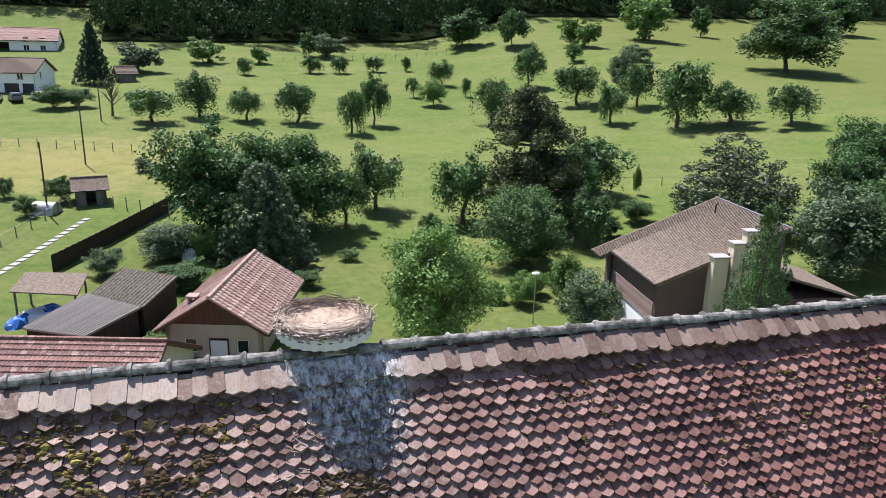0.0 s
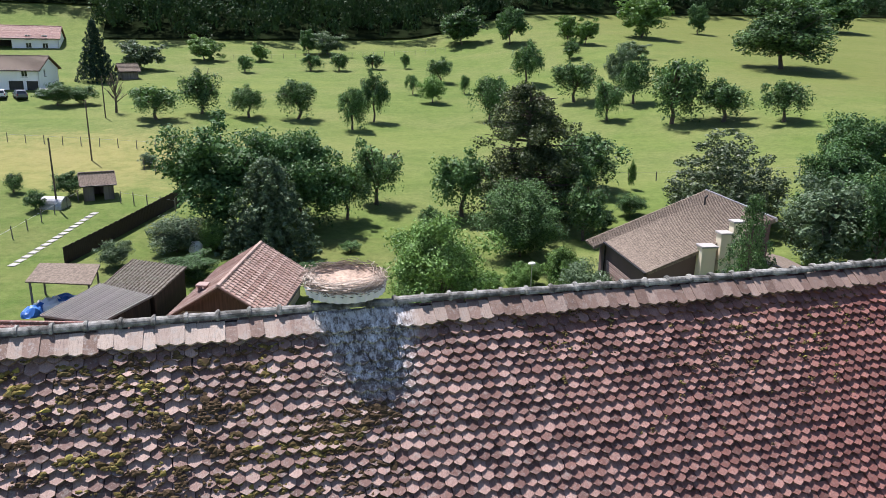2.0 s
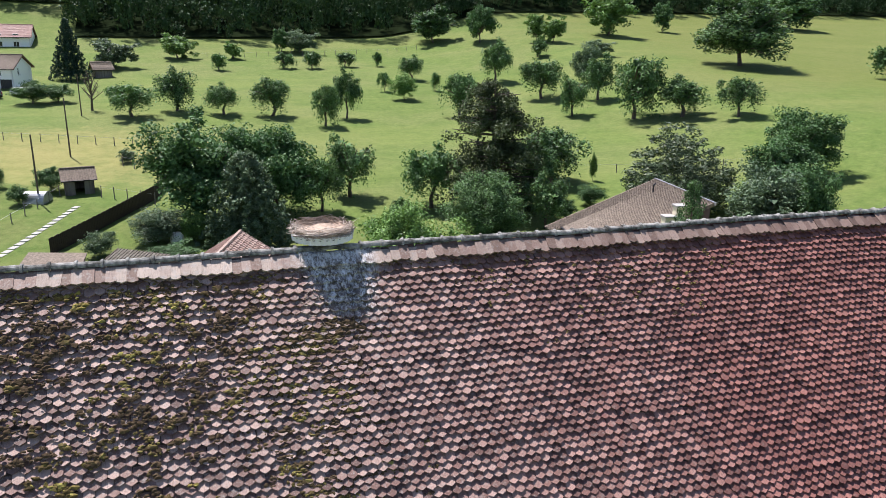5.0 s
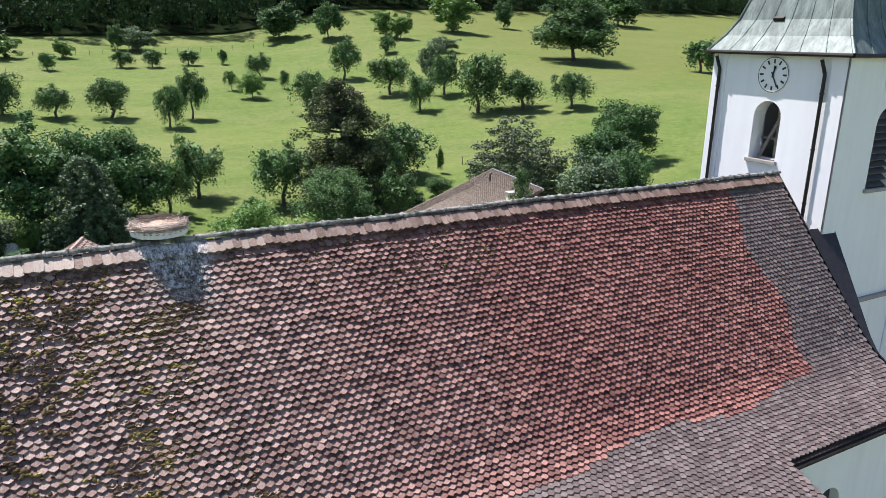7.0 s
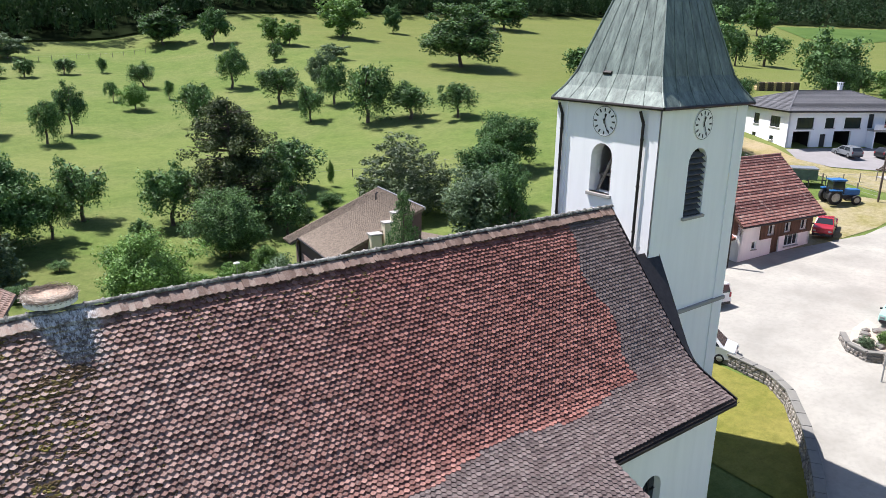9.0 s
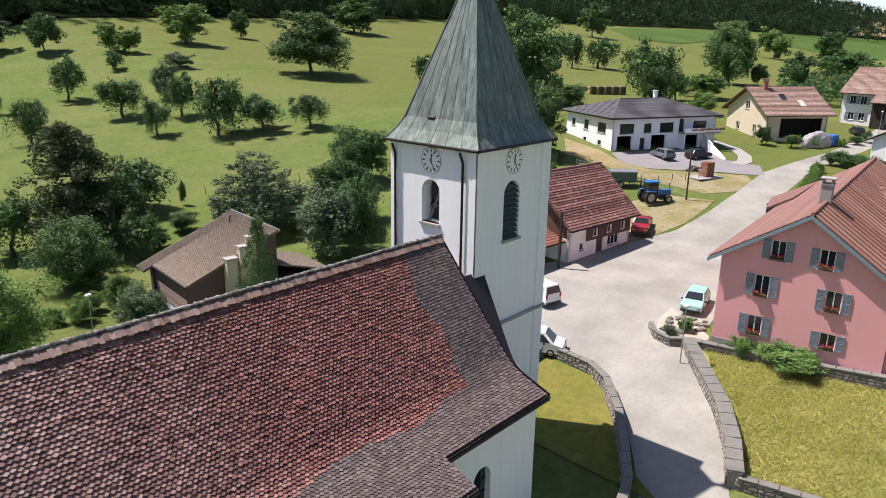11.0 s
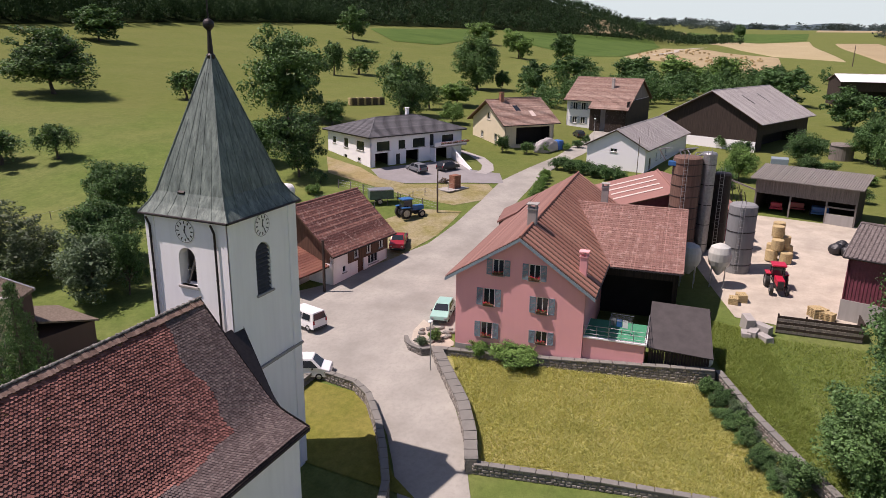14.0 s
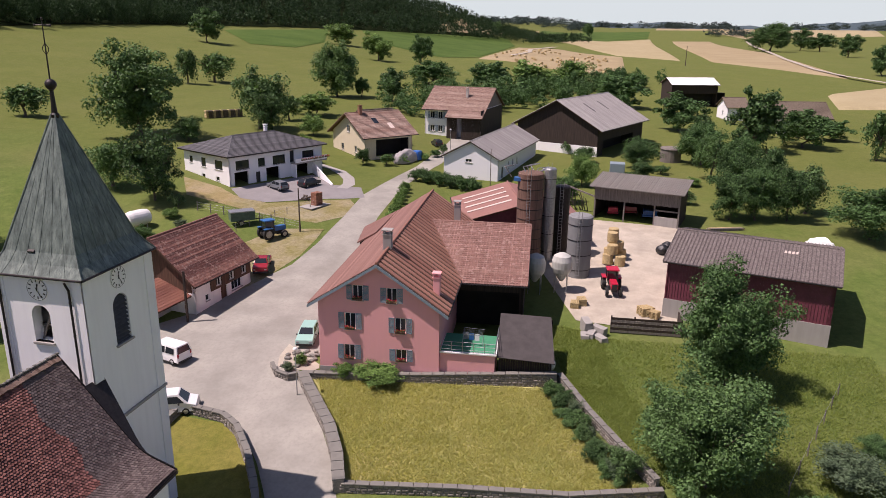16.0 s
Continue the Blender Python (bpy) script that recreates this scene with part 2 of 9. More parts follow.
M["dry_yard"] = grass_mat("dry_trodden_grass", (0.216, 0.2, 0.072), (0.288, 0.248, 0.12), (0.4, 0.344, 0.24), 0.95, 0.22)
M["drive"] = plain("grey_paving", (0.24, 0.228, 0.224), 0.9, 0.12, 0.5)
M["gravel"] = plain("pale_gravel", (0.4232, 0.3772, 0.3036), 0.95, 0.2, 0.4, bump=0.4)
M["stubble"] = crop_mat("stubble", (0.3293, 0.2629, 0.152), (0.392, 0.3222, 0.192), 0.25, 30)
M["wheat"] = crop_mat("dry_field", (0.3606, 0.3024, 0.168), (0.4234, 0.3612, 0.2184), 0.15, -20)
M["maize"] = crop_mat("maize_field", (0.056, 0.104, 0.02), (0.088, 0.144, 0.032), 0.9, 60)
M["pasture"] = crop_mat("far_pasture", (0.104, 0.152, 0.036), (0.152, 0.184, 0.048))
# distance haze is mixed into this blue-green base colour
M["far_hill"] = plain("haze_painted_far_wood", (0.075, 0.105, 0.12), 1.0, 0.3, 0.012, bump=0, spec=0.0)
M["white_wall"] = render_wall("church_render", (0.91, 0.91, 0.91), 0.10, 0.16)
M["house_white"] = render_wall("white_render", (0.90, 0.90, 0.91), 0.08, 0.06)
M["pink_wall"] = render_wall("pink_render", (0.8394, 0.4002, 0.4002), 0.1, 0.08)
M["cream_wall"] = render_wall("cream_render", (0.66, 0.58, 0.42), 0.2, 0.15)
M["ochre_wall"] = render_wall("ochre_render", (0.4, 0.288, 0.16), 0.3, 0.2)
M["old_wall"] = render_wall("old_lime_render", (0.528, 0.496, 0.448), 0.35, 0.3)
M["brown_wall"] = render_wall("brown_render", (0.104, 0.068, 0.06), 0.2, 0.2)
M["concrete"] = render_wall("grey_concrete", (0.352, 0.336, 0.312), 0.35, 0.35)
M["dark_wood"] = board_mat("dark_boards", (0.021, 0.0144, 0.0108), (0.051, 0.033, 0.024), 7.0)
M["brown_wood"] = board_mat("brown_boards", (0.072, 0.036, 0.0224), (0.136, 0.072, 0.044), 7.0)
M["grey_wood"] = board_mat("grey_boards", (0.128, 0.112, 0.1), (0.224, 0.2, 0.176), 6.0)
M["bark"] = plain("bark", (0.11, 0.085, 0.065), 0.95, 0.35, 5.0, bump=0.6)
M["louvre"] = plain("slate_grey_boards", (0.085, 0.085, 0.088), 0.8, 0.25, 4)
M["metal_dark"] = plain("dark_metal", (0.035, 0.03, 0.03), 0.5, 0.3, 4.0, 0.6)
M["zinc"] = plain("zinc", (0.38, 0.39, 0.40), 0.45, 0.2, 4.0, 0.7)
M["black"] = plain("black_paint", (0.02, 0.02, 0.022), 0.5, 0.2, 8)
M["barn_white"] = render_wall("old_barn_render", (0.88, 0.85, 0.82), 0.25, 0.25)
M["white_paint"] = plain("white_paint", (0.78, 0.78, 0.76), 0.5, 0.05, 4)
M["dial_white"] = plain("enamel_white", (0.86, 0.86, 0.85), 0.4, 0.03, 4)
M["pane"] = glass_pane("window_glass")
# near-black paint that stands in for the shade inside openings
M["shade_fill"] = plain("painted_room_shade", (0.02, 0.018, 0.016), 1.0, 0.2, 1.0)
M["old_tile"] = tile_mat("old_clay_tile", (0.105, 0.058, 0.046), (0.22, 0.128, 0.102), (0.38, 0.262, 0.215), 0.5, True)
M["ridge_course"] = tile_mat("pale_ridge_course", (0.17, 0.105, 0.075), (0.28, 0.19, 0.15), (0.40, 0.32, 0.26), 0.75, True, red=((0.09, 0.055, 0.042), (0.21, 0.13, 0.10)))
M["new_tile"] = tile_mat("grey_brown_tile", (0.07568, 0.05368, 0.05088), (0.1064, 0.07704, 0.07224), (0.1448, 0.1104, 0.1032), 0.3)
M["ridge_tile"] = mottled("lichen_grey_ridge", (0.07, 0.068, 0.06), (0.36, 0.35, 0.32))
M["red_tile"] = tile_mat("red_clay_roof", (0.168, 0.06, 0.0416), (0.216, 0.08, 0.056), (0.272, 0.116, 0.08), 0.25)
M["pink_tile"] = tile_mat("faded_red_roof", (0.2712, 0.1165, 0.08016), (0.312, 0.1425, 0.09864), (0.3391, 0.1683, 0.1171), 0.2)
M["old_pink_tile"] = tile_mat("weathered_red_roof", (0.2, 0.096, 0.076), (0.232, 0.116, 0.092), (0.256, 0.136, 0.108), 0.2)
M["brown_tile"] = tile_mat("brown_clay_roof", (0.2598, 0.1299, 0.103), (0.3046, 0.1613, 0.1299), (0.3494, 0.2016, 0.1613), 0.3, False, 3.2)
M["dark_tile"] = tile_mat("dark_roof_sheet", (0.085, 0.085, 0.09), (0.10, 0.10, 0.105), (0.12, 0.12, 0.125), 0.1)
M["eternit"] = mottled("brown_fibre_sheet", (0.1281, 0.1013, 0.07564), (0.2257, 0.1806, 0.1403))
M["grey_sheet"] = tile_mat("grey_fibre_sheet", (0.16, 0.1472, 0.1312), (0.192, 0.176, 0.1568), (0.2176, 0.1984, 0.1792), 0.4)
def moss_mat():
    """Dry brown moss with yellow-green tips."""
    k = Mat("moss")
    col = k.ramp(k.island(), [(0.0, (0.05, 0.036, 0.016)), (0.4, (0.12, 0.088, 0.032)), (0.75, (0.23, 0.19, 0.052)), (1.0, (0.36, 0.31, 0.09))])
    col = k.mix(k.grey(k.noise(1.1, 3), 0.47, 0.6), (0.085, 0.058, 0.034), col)
    k.bump(k.noise(70, 3), 0.7, 0.01)
    return k.done(col, 1.0, 0, 0.1)


M["moss"] = moss_mat()
M["shed_sheet"] = mottled("old_corrugated_sheet", (0.104, 0.0864, 0.08), (0.216, 0.188, 0.176))
M["capping"] = render_wall("weathered_capping", (0.1901, 0.184, 0.1624), 0.6, 0.4)
M["mossy_sheet"] = mottled("mossy_old_sheet", (0.08, 0.068, 0.048), (0.184, 0.16, 0.136))
M["twig"] = tile_mat("dry_twig", (0.20, 0.15, 0.11), (0.34, 0.27, 0.21), (0.48, 0.41, 0.34), 0.0)
M["straw"] = plain("straw", (0.448, 0.344, 0.176), 0.95, 0.25, 6, bump=0.6)
M["stone"] = tile_mat("rubble_stone", (0.16, 0.144, 0.124), (0.216, 0.196, 0.168), (0.28, 0.256, 0.224), 0.4)
M["mortar"] = plain("mortar", (0.24, 0.216, 0.188), 0.95, 0.3, 4)
M["leaf_orchard"] = leafy("orchard_leaves", (0.01116, 0.02534, 0.0121), (0.1609, 0.291, 0.1002), 0.12)
M["leaf_dark"] = leafy("dark_leaves", (0.007901, 0.02027, 0.009274), (0.1177, 0.2336, 0.07666), 0.12)
M["leaf_bright"] = leafy("bright_leaves", (0.01406, 0.03346, 0.00887), (0.2326, 0.3989, 0.1078), 0.12)
M["leaf_grey"] = leafy("grey_green_leaves", (0.0216, 0.03888, 0.02318), (0.1685, 0.242, 0.1364), 0.12)
M["needle"] = leafy("needles", (0.01708, 0.04212, 0.02956), (0.04268, 0.081, 0.05068), 0.15)
# woodland leaves paled to blue-green, painting in the haze of distance
M["wood_painted_haze"] = leafy("haze_tinted_leaves", (0.05, 0.075, 0.075), (0.075, 0.105, 0.095), 0.1, 0.0)
M["wood_far"] = leafy("woodland_leaves", (0.008432, 0.02187, 0.01111), (0.05228, 0.09845, 0.04249), 0.12, 0.08)


def copper_roof():
    """Green-grey sheet copper with streaks."""
    k = Mat("patinated_copper")
    st = k.noise(1.2, 5, 0.6, (2.5, 2.5, 0.2))
    fine = k.noise(12, 4)
    run = k.noise(1.0, 5, 0.7, (9, 9, 0.35))
    col = k.ramp(st, [(0.3, (0.06, 0.08, 0.07)), (0.5, (0.13, 0.168, 0.147)), (0.68, (0.215, 0.262, 0.228)), (0.8, (0.09, 0.095, 0.08))])
    col = k.mix(k.math("MULTIPLY", k.grey(run, 0.5, 0.66), 0.6), col, (0.045, 0.052, 0.046))
    col = k.mix(k.math("MULTIPLY", k.grey(fine, 0.45, 0.7), 0.3), col, (0.145, 0.165, 0.146))
    k.bump(fine, 0.1, 0.01)
    return k.done(col, 0.55, 0.15)


M["copper"] = copper_roof()


# ---------------------------------------------------------------- building blocks
def part(name, bm, material, parent, label="", loc=None):
    """Links a bmesh as one mesh object under a thing or a part."""
    me = bpy.data.meshes.new(name)
    bm.to_mesh(me)
    bm.free()
    ob = new(name, me)
    me.materials.append(material)
    ob.parent = parent
    if loc is not None:
        ob.matrix_basis = loc
    if label:
        ob["label"] = label
    return ob


def raw(name, verts, faces, material, parent=None, smooth=False):
    """Links plain vertex and face arrays as one mesh object."""
    me = bpy.data.meshes.new(name)
    me.from_pydata([tuple(v) for v in verts], [], [tuple(f) for f in faces])
    if smooth:
        me.polygons.foreach_set("use_smooth", [True] * len(me.polygons))
    me.materials.append(material)
    me.update()
    ob = new(name, me)
    ob.parent = parent
    return ob


def thing(name, m, label, category, group="", kind=""):
    ob = new(name)
    ob.empty_display_size = 0.3
    ob.matrix_basis = m
    return tagged(ob, label, category, group, kind)


def box(bm, x0, x1, y0, y1, z0, z1, m=None):
    """A box between the given planes."""
    vs = [bm.verts.new((m @ Vector(p)) if m else p) for p in
          [(x0, y0, z0), (x1, y0, z0), (x1, y1, z0), (x0, y1, z0), (x0, y0, z1), (x1, y0, z1), (x1, y1, z1), (x0, y1, z1)]]
    for f in ((3, 2, 1, 0), (4, 5, 6, 7), (0, 1, 5, 4), (1, 2, 6, 5), (2, 3, 7, 6), (3, 0, 4, 7)):
        bm.faces.new([vs[i] for i in f])
    return vs


def boxed(x0, x1, y0, y1, z0, z1, bevel=0.0):
    bm = bmesh.new()
    box(bm, x0, x1, y0, y1, z0, z1)
    if bevel:
        bmesh.ops.bevel(bm, geom=bm.edges[:], offset=bevel, segments=2, affect="EDGES", profile=0.6)
    return bm


def prism(bm, outline, depth, m=None):
    """A flat outline in x, z pushed from y = 0 to y = depth."""
    a = [bm.verts.new((m @ Vector((x, 0, z))) if m else (x, 0, z)) for x, z in outline]
    b = [bm.verts.new((m @ Vector((x, depth, z))) if m else (x, depth, z)) for x, z in outline]
    n = len(outline)
    bm.faces.new(a)
    bm.faces.new(b[::-1])
    for i in range(n):
        bm.faces.new((a[i], b[i], b[(i + 1) % n], a[(i + 1) % n]))


def tube(bm, p, q, r0, r1=None, sides=8, caps=True):
    """A tapered round bar from p to q."""
    p, q = Vector(p), Vector(q)
    r1 = r0 if r1 is None else r1
    d = (q - p).normalized()
    u = d.orthogonal().normalized()
    v = d.cross(u)
    ra, rb = [], []
    for i in range(sides):
        a = 2 * math.pi * i / sides
        w = u * math.cos(a) + v * math.sin(a)
        ra.append(bm.verts.new(p + w * r0))
        rb.append(bm.verts.new(q + w * r1))
    for i in range(sides):
        j = (i + 1) % sides
        bm.faces.new((ra[i], ra[j], rb[j], rb[i]))
    if caps:
        bm.faces.new(ra[::-1])
        bm.faces.new(rb)


def lathe(bm, profile, sides=16, cx=0.0, cy=0.0, cap=True):
    """A turned form from radius and height pairs."""
    rings = []
    for r, z in profile:
        rings.append([bm.verts.new((cx + r * math.cos(2 * math.pi * i / sides), cy + r * math.sin(2 * math.pi * i / sides), z)) for i in range(sides)])
    for a, b in zip(rings, rings[1:]):
        for i in range(sides):
            j = (i + 1) % sides
            bm.faces.new((a[i], a[j], b[j], b[i]))
    if cap:
        bm.faces.new(rings[0][::-1])
        bm.faces.new(rings[-1])


def clip(poly, a, b, c):
    """The side a*x + b*z <= c of a polygon."""
    out = []
    for i, p in enumerate(poly):
        q = poly[(i + 1) % len(poly)]
        fp, fq = a * p[0] + b * p[1] - c, a * q[0] + b * q[1] - c
        if fp <= 1e-9:
            out.append(p)
        if (fp < -1e-9 and fq > 1e-9) or (fp > 1e-9 and fq < -1e-9):
            t = fp / (fp - fq)
            out.append((p[0] + t * (q[0] - p[0]), p[1] + t * (q[1] - p[1])))
    return out


def wall_bm(outline, openings, thick):
    """A wall in the x, z plane, its outside at y = 0, with openings (x0, x1, z0, z1) that go through it."""
    bm = bmesh.new()
    xs = sorted({p[0] for p in outline} | {v for o in openings for v in o[:2]})
    zs = sorted({p[1] for p in outline} | {v for o in openings for v in o[2:]})
    halves = []
    n = len(outline)
    for i in range(n):
        (x0, z0), (x1, z1) = outline[i], outline[(i + 1) % n]
        a, b = (z1 - z0), -(x1 - x0)
        halves.append((a, b, a * x0 + b * z0))
    for xa, xb in zip(xs, xs[1:]):
        for za, zb in zip(zs, zs[1:]):
            mx, mz = (xa + xb) / 2, (za + zb) / 2
            if any(o[0] < mx < o[1] and o[2] < mz < o[3] for o in openings):
                continue
            cell = [(xa, za), (xb, za), (xb, zb), (xa, zb)]
            for hp in halves:
                cell = clip(cell, *hp)
                if len(cell) < 3:
                    break
            if len(cell) >= 3:
                prism(bm, cell, thick)
    bmesh.ops.remove_doubles(bm, verts=bm.verts[:], dist=1e-4)
    return bm


def sst(a, b, v):
    u = np.clip((v - a) / (b - a), 0, 1)
    return u * u * (3 - 2 * u)


def soft(v, w):
    return w * np.logaddexp(0, np.asarray(v, float) / w)


def forest_edge(x):
    """Where the wood begins, as y over x."""
    x = np.asarray(x, float)
    return 206 + 0.20 * soft(x, 20) - 0.55 * soft(x - 650, 60)


def height(x, y):
    """The lie of the land."""
    x, y = np.asarray(x, float), np.asarray(y, float)
    a = (0.16 * (soft(x - 29, 3) - soft(x - 41, 3)) + 0.10 * (soft(x - 41, 3) - soft(x - 50, 3)) + 0.03 * (soft(x - 50, 3) - soft(x - 66, 3))
         + 0.075 * (soft(x - 66, 3) - soft(x - 98, 6)) + 0.03 * (soft(x - 98, 6) - soft(x - 150, 20)) + 0.010 * (soft(x - 150, 20) - soft(x - 700, 100)))
    f = 1 - 0.85 * sst(30, 130, y)
    ys = 55 - 35 * sst(45, 88, x)
    k = 0.10 + 0.02 * sst(50, 100, x)
    z = -1.3 + a * f + k * (soft(y - ys, 7) - soft(y - 285, 15))
    z = z + 0.30 * (soft(y - forest_edge(x) - 4, 12) - soft(y - forest_edge(x) - 230, 30)) * sst(1500, 1150, x)
    far = 0.032 * (soft(x - 1700, 150) - soft(x - 3300, 150))
    return z + far


def ground_at(x, y):
    return float(height(x, y))


# ---------------------------------------------------------------- ground
def spaced(lo, hi, centre, fine, grow, limit):
    """Grid lines, close together round the centre and wider far off."""
    out = [centre]
    for sign, end in ((1, hi), (-1, lo)):
        v, s = centre, fine
        while (end - v) * sign > 0:
            v += sign * s
            s = min(s * grow, limit)
            out.append(v)
    return np.array(sorted(out))


def sheet(name, xs, ys, material, lift=0.0):
    X, Y = np.meshgrid(xs, ys)
    Z = height(X, Y) + lift
    v = np.stack([X.ravel(), Y.ravel(), Z.ravel()], 1)
    n, m = len(xs), len(ys)
    i = (np.arange(m - 1)[:, None] * n + np.arange(n - 1)).ravel()
    return raw(name, v.tolist(), np.stack([i, i + 1, i + n + 1, i + n], 1).tolist(), material, smooth=True)


ground = sheet("ground", spaced(-500, 4600, 45, 1.6, 1.025, 60), spaced(-2500, 2600, 20, 1.6, 1.025, 60), M["meadow"])
tagged(ground, "sloping green meadow with dry yellowish patches", "ground", kind="structure")


def strip(name, pairs, material, label, category="road", lift=0.045, step=1.2, across=6, sink=0.0):
    """A surface between two edges, given as pairs of plan points, that follows the land."""
    rows = []
    for (a0, b0), (a1, b1) in zip(pairs, pairs[1:]):
        a0, b0, a1, b1 = map(np.array, (a0, b0, a1, b1))
        n = max(1, int(max(np.linalg.norm(a1 - a0), np.linalg.norm(b1 - b0)) / step))
        for i in range(n):
            rows.append((a0 + (a1 - a0) * i / n, b0 + (b1 - b0) * i / n))
    rows.append(tuple(map(np.array, pairs[-1])))
    v, f = [], []
    for i, (a, b) in enumerate(rows):
        for j in range(across + 1):
            p = a + (b - a) * j / across
            edge = sink if i in (0, len(rows) - 1) or j in (0, across) else 0.0
            v.append((p[0], p[1], ground_at(*p) + lift - edge))
    w = across + 1
    for i in range(len(rows) - 1):
        for j in range(across):
            k = i * w + j
            f.append((k, k + 1, k + w + 1, k + w))
    return tagged(raw(name, v, f, material, smooth=True), label, category, kind="structure")


strip("road", [((10, -6), (12, -11)), ((22, -3.6), (24, -8)), ((28.3, -0.6), (30.1, -4.8)), ((31.6, 1.5), (32.7, -3.5)), ((34.2, 3.3), (35.4, -2.2)), ((37.6, 6.3), (40.5, 1.0)),
               ((39.2, 9.0), (43.6, 3.35)), ((39.0, 24), (46.4, 5.4)), ((46.5, 27), (49.6, 4.6)), ((55.5, 21.2), (57.4, 5.6)), ((64.4, 19.4), (67.2, 7.6)), ((71.1, 17.2), (80.5, 10.6)),
               ((79.0, 16.9), (91.1, 12.4)), ((89.7, 17.3), (102.1, 13.2)), ((101.9, 18.4), (109.0, 13.6)), ((113.0, 17.4), (119.2, 13.2)), ((126, 15.9), (131, 12.0)), ((150, 15.8), (160, 11.5)), ((185, 18), (190, 13))],
      M["road"], "pale sunlit worn asphalt village road", across=10)
strip("driveway", [((94.6, 38.2), (91.2, 34.8)), ((98.0, 36.6), (91.2, 30.4)), ((101.5, 34.6), (94.0, 27.0)), ((109.8, 30.6), (97.5, 22.4)), ((105.4, 25.0), (98.4, 20.4)), ((106.0, 20.2), (100.4, 17.6))], M["drive"], "grey paved forecourt before the white house", "driveway", 0.06)
strip("garden_path", [((104.0, 23.8), (104.2, 22.0)), ((106.5, 23.7), (107.2, 21.7)), ((109.8, 24.8), (111.6, 23.4)), ((112.7, 26.9), (115.5, 26.5)), ((115.3, 29.6), (117.0, 29.5)), ((116.5, 33), (118.2, 32))], M["concrete"], "curving pale concrete garden path", "path", 0.08)
strip("farmyard", [((63, -18.5), (62, -28)), ((75, -14), (68, -29.5)), ((88, -13.5), (84, -32)), ((98.5, -14), (96.5, -34))], M["gravel"], "pale gravel farmyard with straw litter", "yard", 0.06)
strip("barn_forecourt", [((57.5, 21.0), (66, 18.6)), ((66.5, 24), (74, 17.4)), ((74, 27), (80, 17.6)), ((82, 24), (84, 18))], M["dry_yard"], "dusty yard of dry trodden grass beside the barn", "yard", 0.05)

for nm, mat, pairs, lab in (
        ("maize_field", "maize", [((519, 276), (424, 205)), ((620, 285), (450, 186)), ((773, 291), (539, 202))], "tall dark green maize field"),
        ("maize_field", "maize", [((830, 273), (625, 174)), ((1019, 222), (560, 113)), ((1120, 190), (577, 86)), ((1238, 157), (1085, 125))], "wide dark green maize field below the wood"),
        ("bale_field", "stubble", [((539, 82), (402, -29)), ((1000, 112), (690, -29))], "tan stubble field dotted with straw bales"),
        ("stubble_field", "stubble", [((1084, 240), (1019, 228)), ((1600, 225), (1250, 162)), ((2230, 207), (1621, 150))], "pale tan stubble field below the wood"),
        ("maize_field", "maize", [((2240, 205), (1540, 140)), ((2500, 60), (1790, 6)), ((2686, -127), (2010, -96))], "far dark green strip of maize"),
        ("stubble_field", "wheat", [((1703, 114), (1690, 108)), ((1774, 2), (722, -22)), ((2000, -104), (614, -74))], "wide pale tan stubble field"),
        ("stubble_field", "stubble", [((1865, -142), (613, -94)), ((1900, -235), (505, -124)), ((980, -197), (428, -146))], "wide tan harvested field beside the farm lane"),
        ("stubble_field", "wheat", [((2800, -330), (2000, -345)), ((3300, -800), (2300, -600)), ((3400, -1050), (2470, -800))], "distant pale harvested field"),
        ("stubble_field", "stubble", [((3250, -170), (2900, -150)), ((3300, -700), (2950, -480))], "far pale strip of harvested field"),
        ("grain_field", "wheat", [((316, -102), (262, -92)), ((371, -144), (272, -125)), ((430, -195), (290, -175))], "ripe yellowish field beyond the last houses")):
    strip(nm, pairs, M[mat], lab, "field", 0.8, 10, 30, 0.6 if mat == "maize" else 2.2)
# long hill that closes the distance, with haze painted into its colour
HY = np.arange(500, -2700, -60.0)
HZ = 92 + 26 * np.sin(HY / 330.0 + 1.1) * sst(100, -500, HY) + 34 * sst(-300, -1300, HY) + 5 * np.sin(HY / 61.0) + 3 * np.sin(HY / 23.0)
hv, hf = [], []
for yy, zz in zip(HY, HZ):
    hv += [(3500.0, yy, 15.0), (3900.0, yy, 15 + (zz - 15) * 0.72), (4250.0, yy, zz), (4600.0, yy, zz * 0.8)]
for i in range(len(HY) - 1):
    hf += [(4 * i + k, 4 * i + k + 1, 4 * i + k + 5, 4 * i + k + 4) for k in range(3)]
tagged(raw("distant_hill", hv, hf, M["far_hill"], smooth=True), "long wooded hill on the horizon, haze painted in blue-green", "hill", kind="structure")
# verges and lanes between the fields
strip("field_lane", [((330, -158), (330, -161)), ((414, -148.5), (414, -151.5)), ((453, -145), (453, -148)), ((523, -146.3), (523, -149.6)), ((698, -164), (698, -168)), ((1256, -238), (1256, -244)), ((1900, -318), (1900, -328))], M["gravel"], "pale gravel farm lane", "lane", 1.3, 10, 2)
strip("field_lane", [((590, 66), (588, 61)), ((680, 62), (680, 56)), ((800, 75), (800, 68)), ((960, 60), (960, 52))], M["gravel"], "pale gravel field track", "lane", 1.3, 10, 2)

strip("dry_lawn", [((97.2, 48.2), (88.9, 42.6)), ((94.6, 40.0), (88.0, 38.0)), ((92.0, 36.2), (87.0, 33.1)), ((91.0, 30.2), (85.9, 26.2)), ((93.5, 26.6), (85.9, 20.0)), ((97.0, 22.0), (89.7, 17.4)), ((98.5, 19.4), (95.0, 17.0))], M["dry_yard"], "dry yellowish lawn before the white house", "lawn", 0.04, 1.2, 8)
